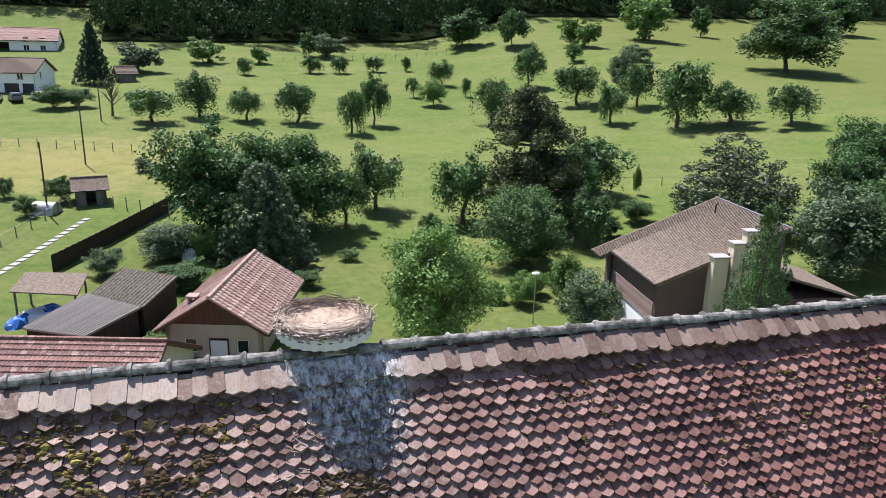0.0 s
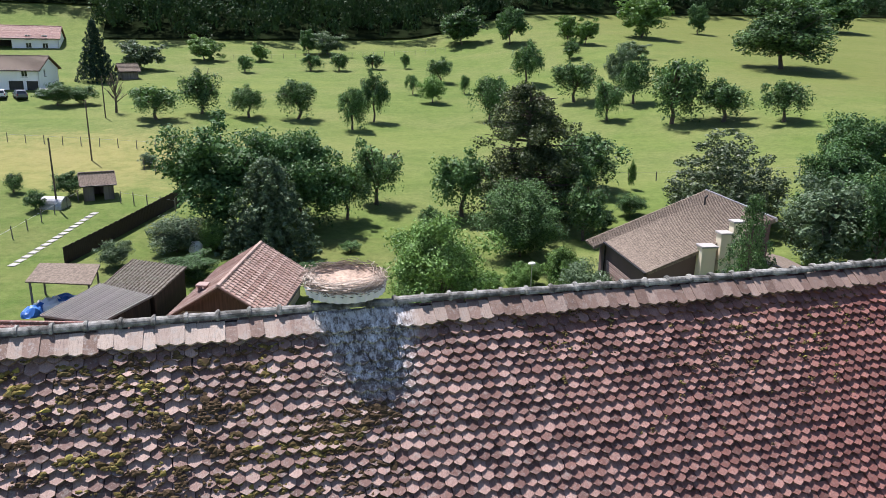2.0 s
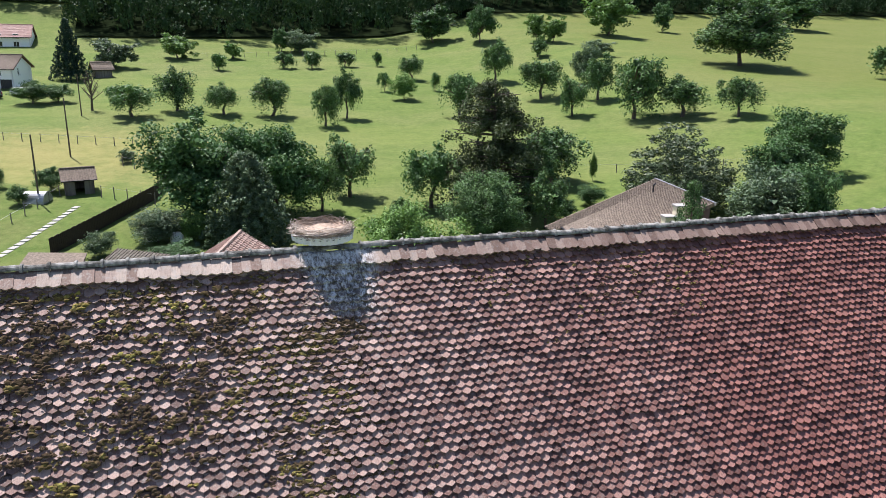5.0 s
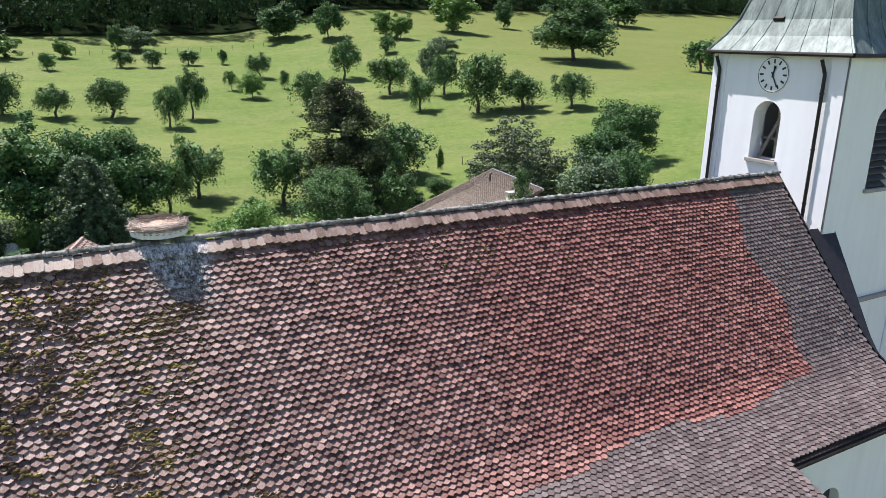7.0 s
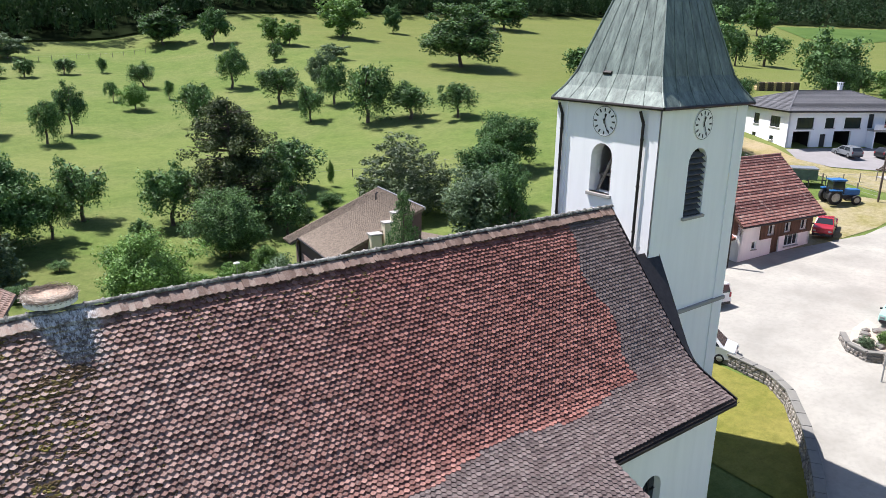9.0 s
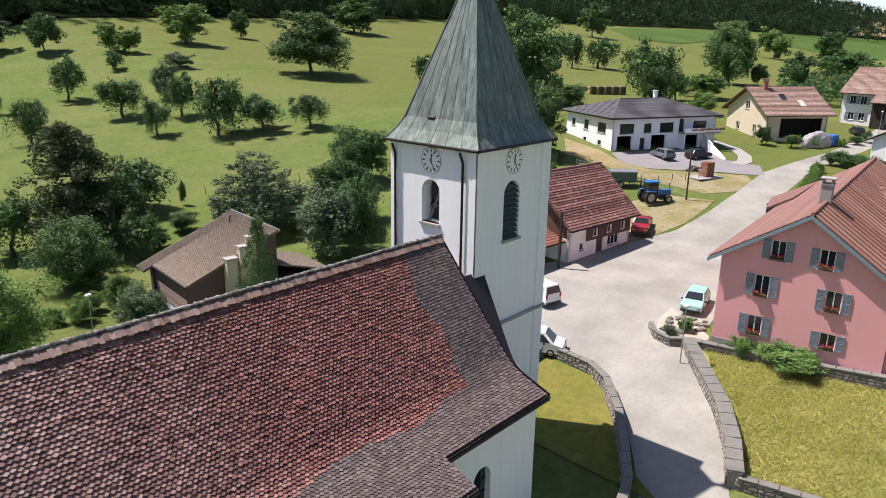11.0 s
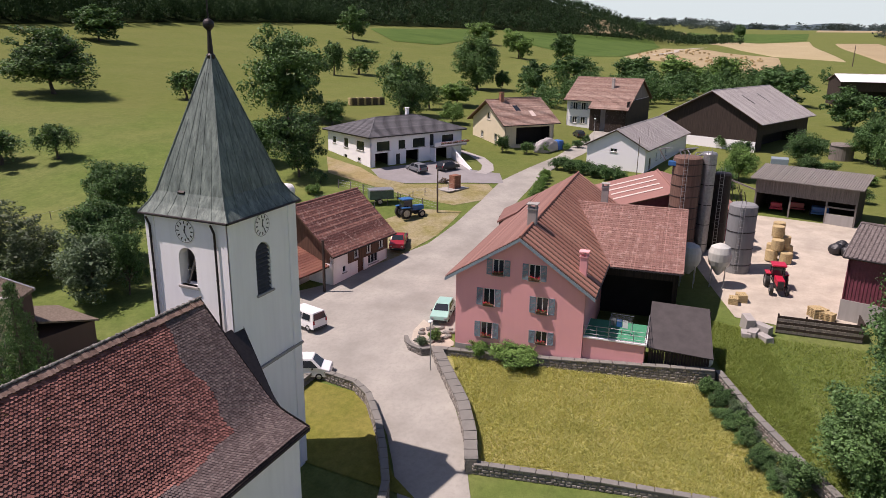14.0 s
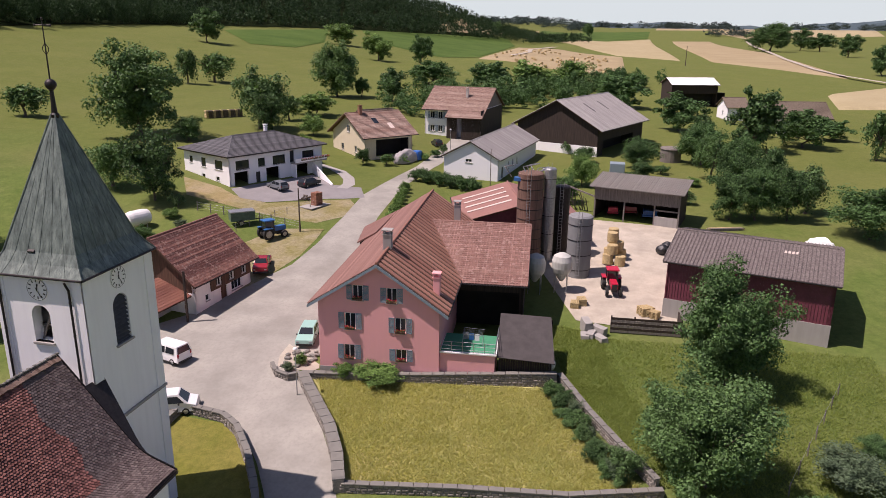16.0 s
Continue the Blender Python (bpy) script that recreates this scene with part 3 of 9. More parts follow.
# mown churchyard, long-grass garden and back gardens
strip("churchyard_lawn", [((29.9, 13.5), (29.0, -1.5)), ((31.5, 13.5), (30.6, 1.0)), ((34, 13), (34.0, 3.4)), ((36.5, 12.6), (36.2, 5.2)), ((38.2, 12.3), (38.0, 8.0))], M["lawn"], "mown yellow-green churchyard lawn", "lawn", 0.07, 0.8)
strip("walled_garden", [((33.6, -3.6), (35, -26)), ((38.6, -0.6), (39.5, -23)), ((43.5, 2.8), (45, -20)), ((45.4, 4.2), (48.6, -17.6))], M["long_grass"], "sunlit garden of long yellow-green grass", "garden", 0.07, 0.8, 14)
strip("garden_lawn", [((-26, 32), (-30, 90)), ((-12, 31), (-14, 74)), ((5, 31), (6, 62)), ((22, 33), (24, 60))], M["garden"], "green lawn of the back gardens", "lawn", 0.05, 2.0, 14)


# ---------------------------------------------------------------- church
RIDGE_Y, RIDGE_Z, NAVE_W, NAVE_E, BREAK_X = 8.8, 13.03, -10.0, 22.75, 15.6


def slope_at(s):
    """The south slope's line: s metres down from the ridge, as y, z and the fall's direction. It flares out above the eave."""
    a = math.atan(1.167)
    first, bend = 6.3, 1.8
    if s <= first:
        return RIDGE_Y - s * math.cos(a), RIDGE_Z - s * math.sin(a), a
    y, z, left, ang = RIDGE_Y - first * math.cos(a), RIDGE_Z - first * math.sin(a), s - first, a
    low = math.radians(20)
    n = 14
    run = min(left, bend)
    for i in range(n):
        ang = a + (low - a) * min(1, run * (i + 0.5) / n / bend)
        y, z = y - math.cos(ang) * run / n, z - math.sin(ang) * run / n
    rest = left - run
    return y - rest * math.cos(low if run >= bend else ang), z - rest * math.sin(low if run >= bend else ang), (low if run >= bend else ang)


EAVE_S, EAVE_LOW = 9.5, 11.2

church = thing("church", pose(0, 0, 0), "white rendered village church with a brown tiled roof and copper spire", "church")
nave = new("nave")
nave.parent = church

# the roof's body under the tiles, on both sides, and its walls
bm = bmesh.new()
for x0, x1, smax in ((NAVE_W, BREAK_X, EAVE_LOW), (BREAK_X, NAVE_E, EAVE_S)):
    prof = [slope_at(smax * i / 18)[:2] for i in range(19)]
    north = [(2 * RIDGE_Y - y, z) for y, z in prof]
    loop = [(y, z - 0.03) for y, z in prof] + [(y, z - 0.28) for y, z in prof[::-1]]
    loop2 = [(y, z - 0.03) for y, z in north] + [(y, z - 0.28) for y, z in north[::-1]]
    for lp in (loop, loop2):
        k = len(lp) // 2
        va = [bm.verts.new((x0, y, z)) for y, z in lp]
        vb = [bm.verts.new((x1, y, z)) for y, z in lp]
        for i in range(len(lp)):
            j = (i + 1) % len(lp)
            bm.faces.new((va[i], vb[i], vb[j], va[j]))
        for i in range(k - 1):
            bm.faces.new((va[i], va[i + 1], va[2 * k - 2 - i], va[2 * k - 1 - i]))
            bm.faces.new((vb[i + 1], vb[i], vb[2 * k - 1 - i], vb[2 * k - 2 - i]))
bmesh.ops.recalc_face_normals(bm, faces=bm.faces[:])
part("roof_deck", bm, M["dark_wood"], nave)


def arched(cx, w, z0, z1, n=10):
    """An opening with a round head, as an outline."""
    r = w / 2
    return [(cx - r, z0), (cx + r, z0)] + [(cx + r * math.cos(math.pi * i / n), z1 - r + r * math.sin(math.pi * i / n)) for i in range(n + 1)]


def arch_wall(bm, x0, x1, z0, z1, cx, w, a0, a1, thick, m):
    """A wall with one round-headed opening through it."""
    r = w / 2
    n = 10
    prism(bm, [(x0, z0), (cx - r, z0), (cx - r, z1), (x0, z1)], thick, m)
    prism(bm, [(cx + r, z0), (x1, z0), (x1, z1), (cx + r, z1)], thick, m)
    prism(bm, [(cx - r, z0), (cx + r, z0), (cx + r, a0), (cx - r, a0)], thick, m)
    for i in range(n):
        p, q = math.pi * i / n, math.pi * (i + 1) / n
        xa, xb = cx + r * math.cos(p), cx + r * math.cos(q)
        prism(bm, [(xb, a1 - r + r * math.sin(q)), (xa, a1 - r + r * math.sin(p)), (xa, z1), (xb, z1)], thick, m)
    bmesh.ops.remove_doubles(bm, verts=bm.verts[:], dist=1e-4)


# nave walls
bm = bmesh.new()
arch_wall(bm, BREAK_X, 22.5, -1.6, 6.5, 18.55, 1.2, 1.9, 4.72, 0.6, pose(0, 2.45, 0))
part("wall_south", bm, M["white_wall"], nave)
bm = boxed(NAVE_W + 0.4, BREAK_X, 1.55, 2.1, -1.6, 5.6)
part("wall_south", bm, M["white_wall"], nave)
bm = boxed(NAVE_W + 0.4, 22.5, 15.0, 15.6, -1.6, 6.3)
part("wall_north", bm, M["white_wall"], nave)
for x in (NAVE_W + 0.5, 21.9):
    bm = bmesh.new()
    prism(bm, [(2.4, -1.6), (15.2, -1.6), (15.2, 6.4), (13.4, 7.5), (RIDGE_Y, 12.7), (4.2, 7.5), (2.5, 6.4)], 0.6, Matrix.Translation((x + 0.6, 0, 0)) @ pose(0, 0, 0, 0, 0, 90))
    part("gable_wall", bm, M["white_wall"], nave)
win = new("window")
win.parent = church
bm = bmesh.new()
prism(bm, arched(18.55, 1.2, 1.9, 4.72), 0.04, pose(0, 2.75, 0))
part("pane", bm, M["pane"], win)
for i in range(1, 4):
    part("lead_bar", boxed(17.95, 19.15, 2.70, 2.74, 1.9 + i * 0.65, 1.93 + i * 0.65), M["metal_dark"], win)
for i in range(1, 3):
    part("lead_bar", boxed(17.95 + i * 0.4 - 0.015, 17.95 + i * 0.4 + 0.015, 2.69, 2.73, 1.9, 4.5), M["metal_dark"], win)

# verge board and gutter of the east bay
bm = bmesh.new()
for i in range(40):
    (ya, za, _), (yb, zb, _) = slope_at(EAVE_S * i / 40), slope_at(EAVE_S * (i + 1) / 40)
    vs = [bm.verts.new(p) for p in ((NAVE_E, ya, za + 0.05), (NAVE_E, yb, zb + 0.05), (NAVE_E, yb, zb - 0.3), (NAVE_E, ya, za - 0.3),
                                    (NAVE_E + 0.07, ya, za + 0.05), (NAVE_E + 0.07, yb, zb + 0.05), (NAVE_E + 0.07, yb, zb - 0.3), (NAVE_E + 0.07, ya, za - 0.3))]
    for f in ((0, 1, 5, 4), (4, 5, 6, 7), (2, 3, 7, 6), (0, 4, 7, 3), (1, 2, 6, 5)):
        bm.faces.new([vs[j] for j in f])
bmesh.ops.remove_doubles(bm, verts=bm.verts[:], dist=1e-4)
part("verge_board", bm, M["metal_dark"], nave)
for x0, x1, s in ((BREAK_X + 0.1, NAVE_E, EAVE_S), (NAVE_W, BREAK_X, EAVE_LOW)):
    y, z, _ = slope_at(s)
    bm = bmesh.new()
    for i in range(6):
        a, b = math.pi * (1 + i / 6), math.pi * (1 + (i + 1) / 6)
        vs = [bm.verts.new((x, y - 0.05 + 0.09 * math.cos(t), z - 0.02 + 0.09 * math.sin(t))) for x, t in ((x0, a), (x1, a), (x1, b), (x0, b))]
        bm.faces.new(vs)
    g = part("gutter", bm, M["metal_dark"], nave)
# a dark metal-clad lower roof in the corner between nave and tower
bm = bmesh.new()
for i in range(12):
    sa, sb = 2.3 + i * 0.42, 2.3 + (i + 1) * 0.42
    (ya, za, _), (yb, zb, _) = slope_at(sa), slope_at(sb)
    wa, wb = 1.55 * (1 - i / 13), 1.55 * (1 - (i + 1) / 13)
    vs = [bm.verts.new(p) for p in ((NAVE_E + 0.08, ya, za - 0.05), (NAVE_E + 0.08 + wa, ya, za - 0.1), (NAVE_E + 0.08 + wb, yb, zb - 0.1), (NAVE_E + 0.08, yb, zb - 0.05),
                                    (NAVE_E + 0.08, ya, za - 0.4), (NAVE_E + 0.08 + wa, ya, za - 0.4), (NAVE_E + 0.08 + wb, yb, zb - 0.4), (NAVE_E + 0.08, yb, zb - 0.4))]
    for f in ((0, 3, 2, 1), (4, 5, 6, 7), (1, 2, 6, 5), (0, 1, 5, 4), (2, 3, 7, 6)):
        bm.faces.new([vs[j] for j in f])
bmesh.ops.remove_doubles(bm, verts=bm.verts[:], dist=1e-4)
bmesh.ops.recalc_face_normals(bm, faces=bm.faces[:])
part("corner_roof", bm, M["metal_dark"], nave)

# tower
TX0, TX1, TY0, TY1, TZ = 23.5, 29.75, 7.2, 12.9, 17.35
TCX, TCY = (TX0 + TX1) / 2, (TY0 + TY1) / 2
tower = new("tower")
tower.parent = church
west = Matrix.Translation((TX0, 0, 0)) @ pose(0, 0, 0, 0, 0, -90)
south = Matrix.Translation((0, TY0, 0))
bm = bmesh.new()
arch_wall(bm, -TY1, -TY0, -1.6, TZ, -10.15, 1.2, 13.35, 15.6, 0.7, west)
part("wall_west", bm, M["white_wall"], tower)
bm = bmesh.new()
arch_wall(bm, TX0 + 0.7, TX1, -1.6, TZ, 26.45, 1.36, 12.5, 15.55, 0.7, south)
part("wall_south", bm, M["white_wall"], tower)
part("wall_north", boxed(TX0 + 0.7, TX1, TY1 - 0.7, TY1, -1.6, TZ), M["white_wall"], tower)
part("wall_east", boxed(TX1 - 0.7, TX1, TY0 + 0.7, TY1 - 0.7, -1.6, TZ), M["white_wall"], tower)
part("belfry_floor", boxed(TX0 + 0.7, TX1 - 0.7, TY0 + 0.7, TY1 - 0.7, 12.0, 12.2), M["dark_wood"], tower)
part("tower_ceiling", boxed(TX0 + 0.1, TX1 - 0.1, TY0 + 0.1, TY1 - 0.1, TZ, TZ + 0.15), M["dark_wood"], tower)
for x0, x1, y0, y1 in ((TX0 - 0.06, TX0 + 0.75, TY0 - 0.06, TY0), (TX1 - 0.75, TX1 + 0.06, TY0 - 0.06, TY0), (TX0 - 0.06, TX0, TY0 - 0.06, TY0 + 0.6), (TX0 - 0.06, TX0, TY1 - 0.6, TY1 + 0.06)):
    part("corner_pilaster", boxed(x0, x1, y0, y1, -1.6, TZ - 0.02, 0.012), M["white_wall"], tower)
bm = bmesh.new()
box(bm, TX0 - 0.1, TX1 + 0.12, TY0 - 0.16, TY0 - 0.001, 7.86, 8.02)
box(bm, TX1 + 0.001, TX1 + 0.14, TY0, TY1, 7.86, 8.02)
part("string_course", bm, M["concrete"], tower)
part("belfry_sill", boxed(25.65, 27.25, TY0 - 0.14, TY0 + 0.3, 12.36, 12.5, 0.02), M["concrete"], tower)
part("belfry_sill", boxed(TX0 - 0.12, TX0 + 0.3, 9.45, 10.85, 13.2, 13.35, 0.02), M["concrete"], tower)
# louvres in the south belfry opening
for i in range(11):
    z = 12.62 + i * 0.26
    w = 0.66 if z < 14.85 else math.sqrt(max(0.02, 0.66 ** 2 - (z - 14.87) ** 2))
    bm = bmesh.new()
    box(bm, 26.45 - w, 26.45 + w, -0.16, 0.16, -0.02, 0.02)
    part("louvre", bm, M["louvre"], tower, loc=Matrix.Translation((0, TY0 + 0.17, z)) @ pose(0, 0, 0, 35, 0, 0))
# sheet painted near-black for the shade behind the louvres
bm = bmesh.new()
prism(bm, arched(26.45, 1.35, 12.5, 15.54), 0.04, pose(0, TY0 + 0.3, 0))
part("louvre_backing", bm, M["shade_fill"], tower)
bm = bmesh.new()
for a, b in (((23.9, 10.6, 13.3), (23.9, 9.7, 15.3)), ((24.2, 10.1, 12.2), (24.2, 10.1, 15.6)), ((24.2, 10.9, 14.1), (24.2, 9.3, 14.1))):
    tube(bm, a, b, 0.07, sides=6)
part("bell_frame", bm, M["grey_wood"], tower)
bm = bmesh.new()
lathe(bm, [(0.55, 13.1), (0.5, 13.2), (0.36, 13.6), (0.3, 13.95), (0.12, 14.08)], 18, 25.4, 10.1)
part("bell", bm, M["copper"], tower)
# downpipes
for y in (12.55, 7.95):
    bm = bmesh.new()
    tube(bm, (TX0 - 0.14, y, 8.5), (TX0 - 0.14, y, 16.7), 0.065)
    tube(bm, (TX0 - 0.14, y, 16.7), (TX0 - 0.28, y + 0.1, 17.2), 0.065)
    for z in (10, 12, 14, 16):
        tube(bm, (TX0 - 0.14, y, z), (TX0 - 0.14, y, z + 0.05), 0.085)
    part("downpipe", bm, M["metal_dark"], tower)


def clock(m):
    """A tower clock: white dial, black strokes for the hours, two pointers."""
    dial = new("clock_face")
    dial.parent = tower
    dial.matrix_basis = m
    bm = bmesh.new()
    bmesh.ops.create_cone(bm, cap_ends=True, segments=40, radius1=0.66, radius2=0.66, depth=0.06)
    part("dial", bm, M["dial_white"], dial, "white round dial")
    for i in range(12):
        bm = bmesh.new()
        box(bm, -0.035, 0.035, 0.42, 0.58, 0.032, 0.04, Matrix.Rotation(2 * math.pi * i / 12, 4, "Z"))
        part("hour_mark", bm, M["black"], dial)
    bm = bmesh.new()
    n = 40
    for i in range(n):
        a, b = 2 * math.pi * i / n, 2 * math.pi * (i + 1) / n
        bm.faces.new([bm.verts.new((q * math.cos(t), q * math.sin(t), 0.036)) for q, t in ((0.635, a), (0.66, a), (0.66, b), (0.635, b))])
    part("dial_rim", bm, M["black"], dial)
    bm = bmesh.new()
    box(bm, -0.03, 0.03, -0.1, 0.32, 0.05, 0.06, Matrix.Rotation(radians(-12), 4, "Z"))
    box(bm, -0.05, 0.05, 0.22, 0.34, 0.05, 0.06, Matrix.Rotation(radians(-12), 4, "Z"))
    part("hour_pointer", bm, M["black"], dial)
    bm = bmesh.new()
    box(bm, -0.022, 0.022, -0.12, 0.5, 0.065, 0.075, Matrix.Rotation(radians(-152), 4, "Z"))
    part("minute_pointer", bm, M["black"], dial)


clock(Matrix.Translation((TX0 - 0.03, 10.09, 16.58)) @ pose(0, 0, 0, 90, 0, -90))
clock(Matrix.Translation((26.47, TY0 - 0.03, 16.57)) @ pose(0, 0, 0, 90, 0, 0))

# spire: skirt, faces, seams, ball, rod and cross
SPX, SPY, APEX = 26.58, 10.03, 26.0
levels = [(3.36, 3.12, 17.42), (2.95, 2.68, 18.0), (2.62, 2.36, 18.6), (2.36, 2.12, 19.4), (0.12, 0.12, APEX)]


def spire_corner(i, lv):
    a, b, z = lv
    return Vector((SPX + (-a, a, a, -a)[i], SPY + (-b, -b, b, b)[i], z))


for i in range(4):
    j = (i + 1) % 4
    bm = bmesh.new()
    for lo, hi in zip(levels, levels[1:]):
        bm.faces.new([bm.verts.new(v) for v in (spire_corner(i, lo), spire_corner(j, lo), spire_corner(j, hi), spire_corner(i, hi))])
    bmesh.ops.remove_doubles(bm, verts=bm.verts[:], dist=1e-4)
    face = part("spire_face", bm, M["copper"], tower, "grey-green sheet copper")
    bm = bmesh.new()
    for k in range(1, 6):
        u = k / 6
        for lo, hi in zip(levels, levels[1:]):
            top = 1.0
            if hi[2] > 20:
                top = min(1.0, 2.2 * min(u, 1 - u) + 0.12)
            a = spire_corner(i, lo).lerp(spire_corner(j, lo), u)
            b = a.lerp(spire_corner(i, hi).lerp(spire_corner(j, hi), u), top)
            tube(bm, a, b, 0.028, 0.02, 4)
    part("standing_seam", bm, M["copper"], face)
bm = bmesh.new()
for i in range(4):
    for lo, hi in zip(levels, levels[1:]):
        tube(bm, spire_corner(i, lo), spire_corner(i, hi), 0.06, 0.05, 6)
part("hip_cap", bm, M["copper"], tower)
bm = bmesh.new()
for i in range(4):
    a, b = spire_corner(i, levels[0]), spire_corner((i + 1) % 4, levels[0])
    tube(bm, a - Vector((0, 0, 0.05)), b - Vector((0, 0, 0.05)), 0.075, sides=8)
part("gutter", bm, M["metal_dark"], tower)
bm = bmesh.new()
box(bm, SPX - 3.34, SPX + 3.34, SPY - 3.1, SPY + 3.1, 17.36, 17.42)
part("soffit", bm, M["dark_wood"], tower)
bm = bmesh.new()
box(bm, -0.22, 0.22, -0.05, 0.3, -0.3, 0.3)
part("roof_hatch", bm, M["metal_dark"], tower, loc=Matrix.Translation((24.15, 10.55, 18.75)) @ pose(0, 0, 0, -60, 0, -90))
bm = bmesh.new()
lathe(bm, [(0.2, 25.7), (0.24, 25.95), (0.16, 26.05), (0.13, 26.6), (0.1, 27.25), (0.16, 27.32)], 14, SPX, SPY)
part("finial_collar", bm, M["metal_dark"], tower)
bm = bmesh.new()
bmesh.ops.create_uvsphere(bm, u_segments=20, v_segments=12, radius=0.31, matrix=Matrix.Translation((SPX, SPY, 27.6)))
part("finial_ball", bm, M["metal_dark"], tower, "dark metal ball")
bm = bmesh.new()
tube(bm, (SPX, SPY, 27.8), (SPX, SPY, 31.0), 0.045, 0.03, 8)
d = Vector((0.35, -0.94, 0))
c = Vector((SPX, SPY, 30.75))
tube(bm, c - d * 0.4, c + d * 0.4, 0.035, sides=6)
for e in (c + d * 0.4, c - d * 0.4, c + Vector((0, 0, 0.33)), c):
    bmesh.ops.create_icosphere(bm, subdivisions=1, radius=0.075, matrix=Matrix.Translation(e))
for s in (-1, 1):
    for k in range(8):
        t0, t1 = k / 8 * math.pi, (k + 1) / 8 * math.pi
        tube(bm, Vector((SPX, SPY, 29.2 + 0.6 * k / 8)) + d * s * 0.16 * math.sin(t0), Vector((SPX, SPY, 29.2 + 0.6 * (k + 1) / 8)) + d * s * 0.16 * math.sin(t1), 0.02, sides=4)
part("cross", bm, M["metal_dark"], tower, "wrought iron cross")


# ---------------------------------------------------------------- houses
def slab(bm, quad, thick):
    """A flat four-cornered plate pushed down along its normal."""
    a, b, c, d = [Vector(p) for p in quad]
    n = (b - a).cross(d - a).normalized()
    if n.z < 0:
        n = -n
    top = [bm.verts.new(p) for p in (a, b, c, d)]
    low = [bm.verts.new(p - n * thick) for p in (a, b, c, d)]
    bm.faces.new(top)
    bm.faces.new(low[::-1])
    for i in range(4):
        j = (i + 1) % 4
        bm.faces.new((top[j], top[i], low[i], low[j]))


def covering(quad, course, roll):
    """Roofing on a four-cornered slope (eave a-b, ridge d-c): overlapping courses, or rolls that run down it."""
    a, b, c, d = [Vector(p) for p in quad]
    n = (b - a).cross(d - a).normalized()
    if n.z < 0:
        n = -n
    bm = bmesh.new()
    up = ((d + c) / 2 - (a + b) / 2).length
    m = max(1, int(up / course)) if course else 1
    pans = roll >= 0.55 and not course
    for i in range(0 if pans else m):
        t0, t1 = i / m, min(1, (i + 1.12) / m)
        p, q, r, s = a.lerp(d, t0), b.lerp(c, t0), b.lerp(c, t1), a.lerp(d, t1)
        e = 0.065 if course else 0.0
        slab(bm, (p + n * (0.03 + e), q + n * (0.03 + e), r + n * 0.03, s + n * 0.03), 0.028)
    if roll:
        k = max(1, int((b - a).length / roll))
        for i in range(k if pans else 0):
            # broad raised pans with open grooves between them
            u0, u1 = (i + 0.2) / k, (i + 0.83) / k
            e = n * 0.07
            slab(bm, (a.lerp(b, u0) + e, a.lerp(b, u1) + e, d.lerp(c, u1) + e, d.lerp(c, u0) + e), 0.068)
        for i in range(0 if pans else k + 1):
            u = i / k
            p, q = a.lerp(b, u) + n * 0.05, d.lerp(c, u) + n * 0.05
            if (q - p).length > 0.2:
                tube(bm, p, q, roll * 0.18, roll * 0.18, 6, False)
    bmesh.ops.recalc_face_normals(bm, faces=bm.faces[:])
    return bm


def window(parent, m, w, h, frame="white_paint", shutter=None, sill=True, bars=1):
    """A window set into an opening: frame, panes, sill and, where there are any, two slatted shutters."""
    win = new("window")
    win.parent = parent
    win.matrix_basis = m
    bm = bmesh.new()
    f = 0.07
    for x0, x1, z0, z1 in ((-w / 2, w / 2, 0, f), (-w / 2, w / 2, h - f, h), (-w / 2, -w / 2 + f, f, h - f), (w / 2 - f, w / 2, f, h - f)):
        box(bm, x0, x1, 0.1, 0.17, z0, z1)
    for i in range(bars):
        x = -w / 2 + w * (i + 1) / (bars + 1)
        box(bm, x - 0.035, x + 0.035, 0.1, 0.16, f, h - f)
    part("frame", bm, M[frame], win)
    for i in range(bars + 1):
        x0, x1 = -w / 2 + w * i / (bars + 1), -w / 2 + w * (i + 1) / (bars + 1)
        part("pane", boxed(x0 + 0.03, x1 - 0.03, 0.125, 0.14, f, h - f), M["pane"], win)
    # near-black sheet in place of the unlit room behind the panes
    part("inside", boxed(-w / 2, w / 2, 0.28, 0.3, 0, h), M["shade_fill"], win)
    if sill:
        part("sill", boxed(-w / 2 - 0.08, w / 2 + 0.08, -0.1, 0.1, -0.09, -0.003, 0.01), M["concrete"], win)
    if shutter:
        for s in (-1, 1):
            x0 = s * (w / 2 + 0.03)
            x1 = s * (w / 2 + 0.03 + w * 0.5)
            bm = bmesh.new()
            lo, hi = min(x0, x1), max(x0, x1)
            for q in ((lo, lo + 0.06, 0, h), (hi - 0.06, hi, 0, h), (lo, hi, 0, 0.07), (lo, hi, h - 0.07, h), (lo, hi, h * 0.5 - 0.03, h * 0.5 + 0.03)):
                box(bm, q[0], q[1], -0.07, -0.02, q[2], q[3])
            part("shutter", bm, M[shutter], win, "blue-grey wooden shutter")
            bm = bmesh.new()
            k = int(h / 0.11)
            for i in range(k):
                z = 0.06 + (h - 0.12) * (i + 0.5) / k
                box(bm, lo + 0.05, hi - 0.05, -0.06, -0.03, z - 0.035, z + 0.03)
            tagged(part("slats", bm, M[shutter], win), kind="stuff")
    return win


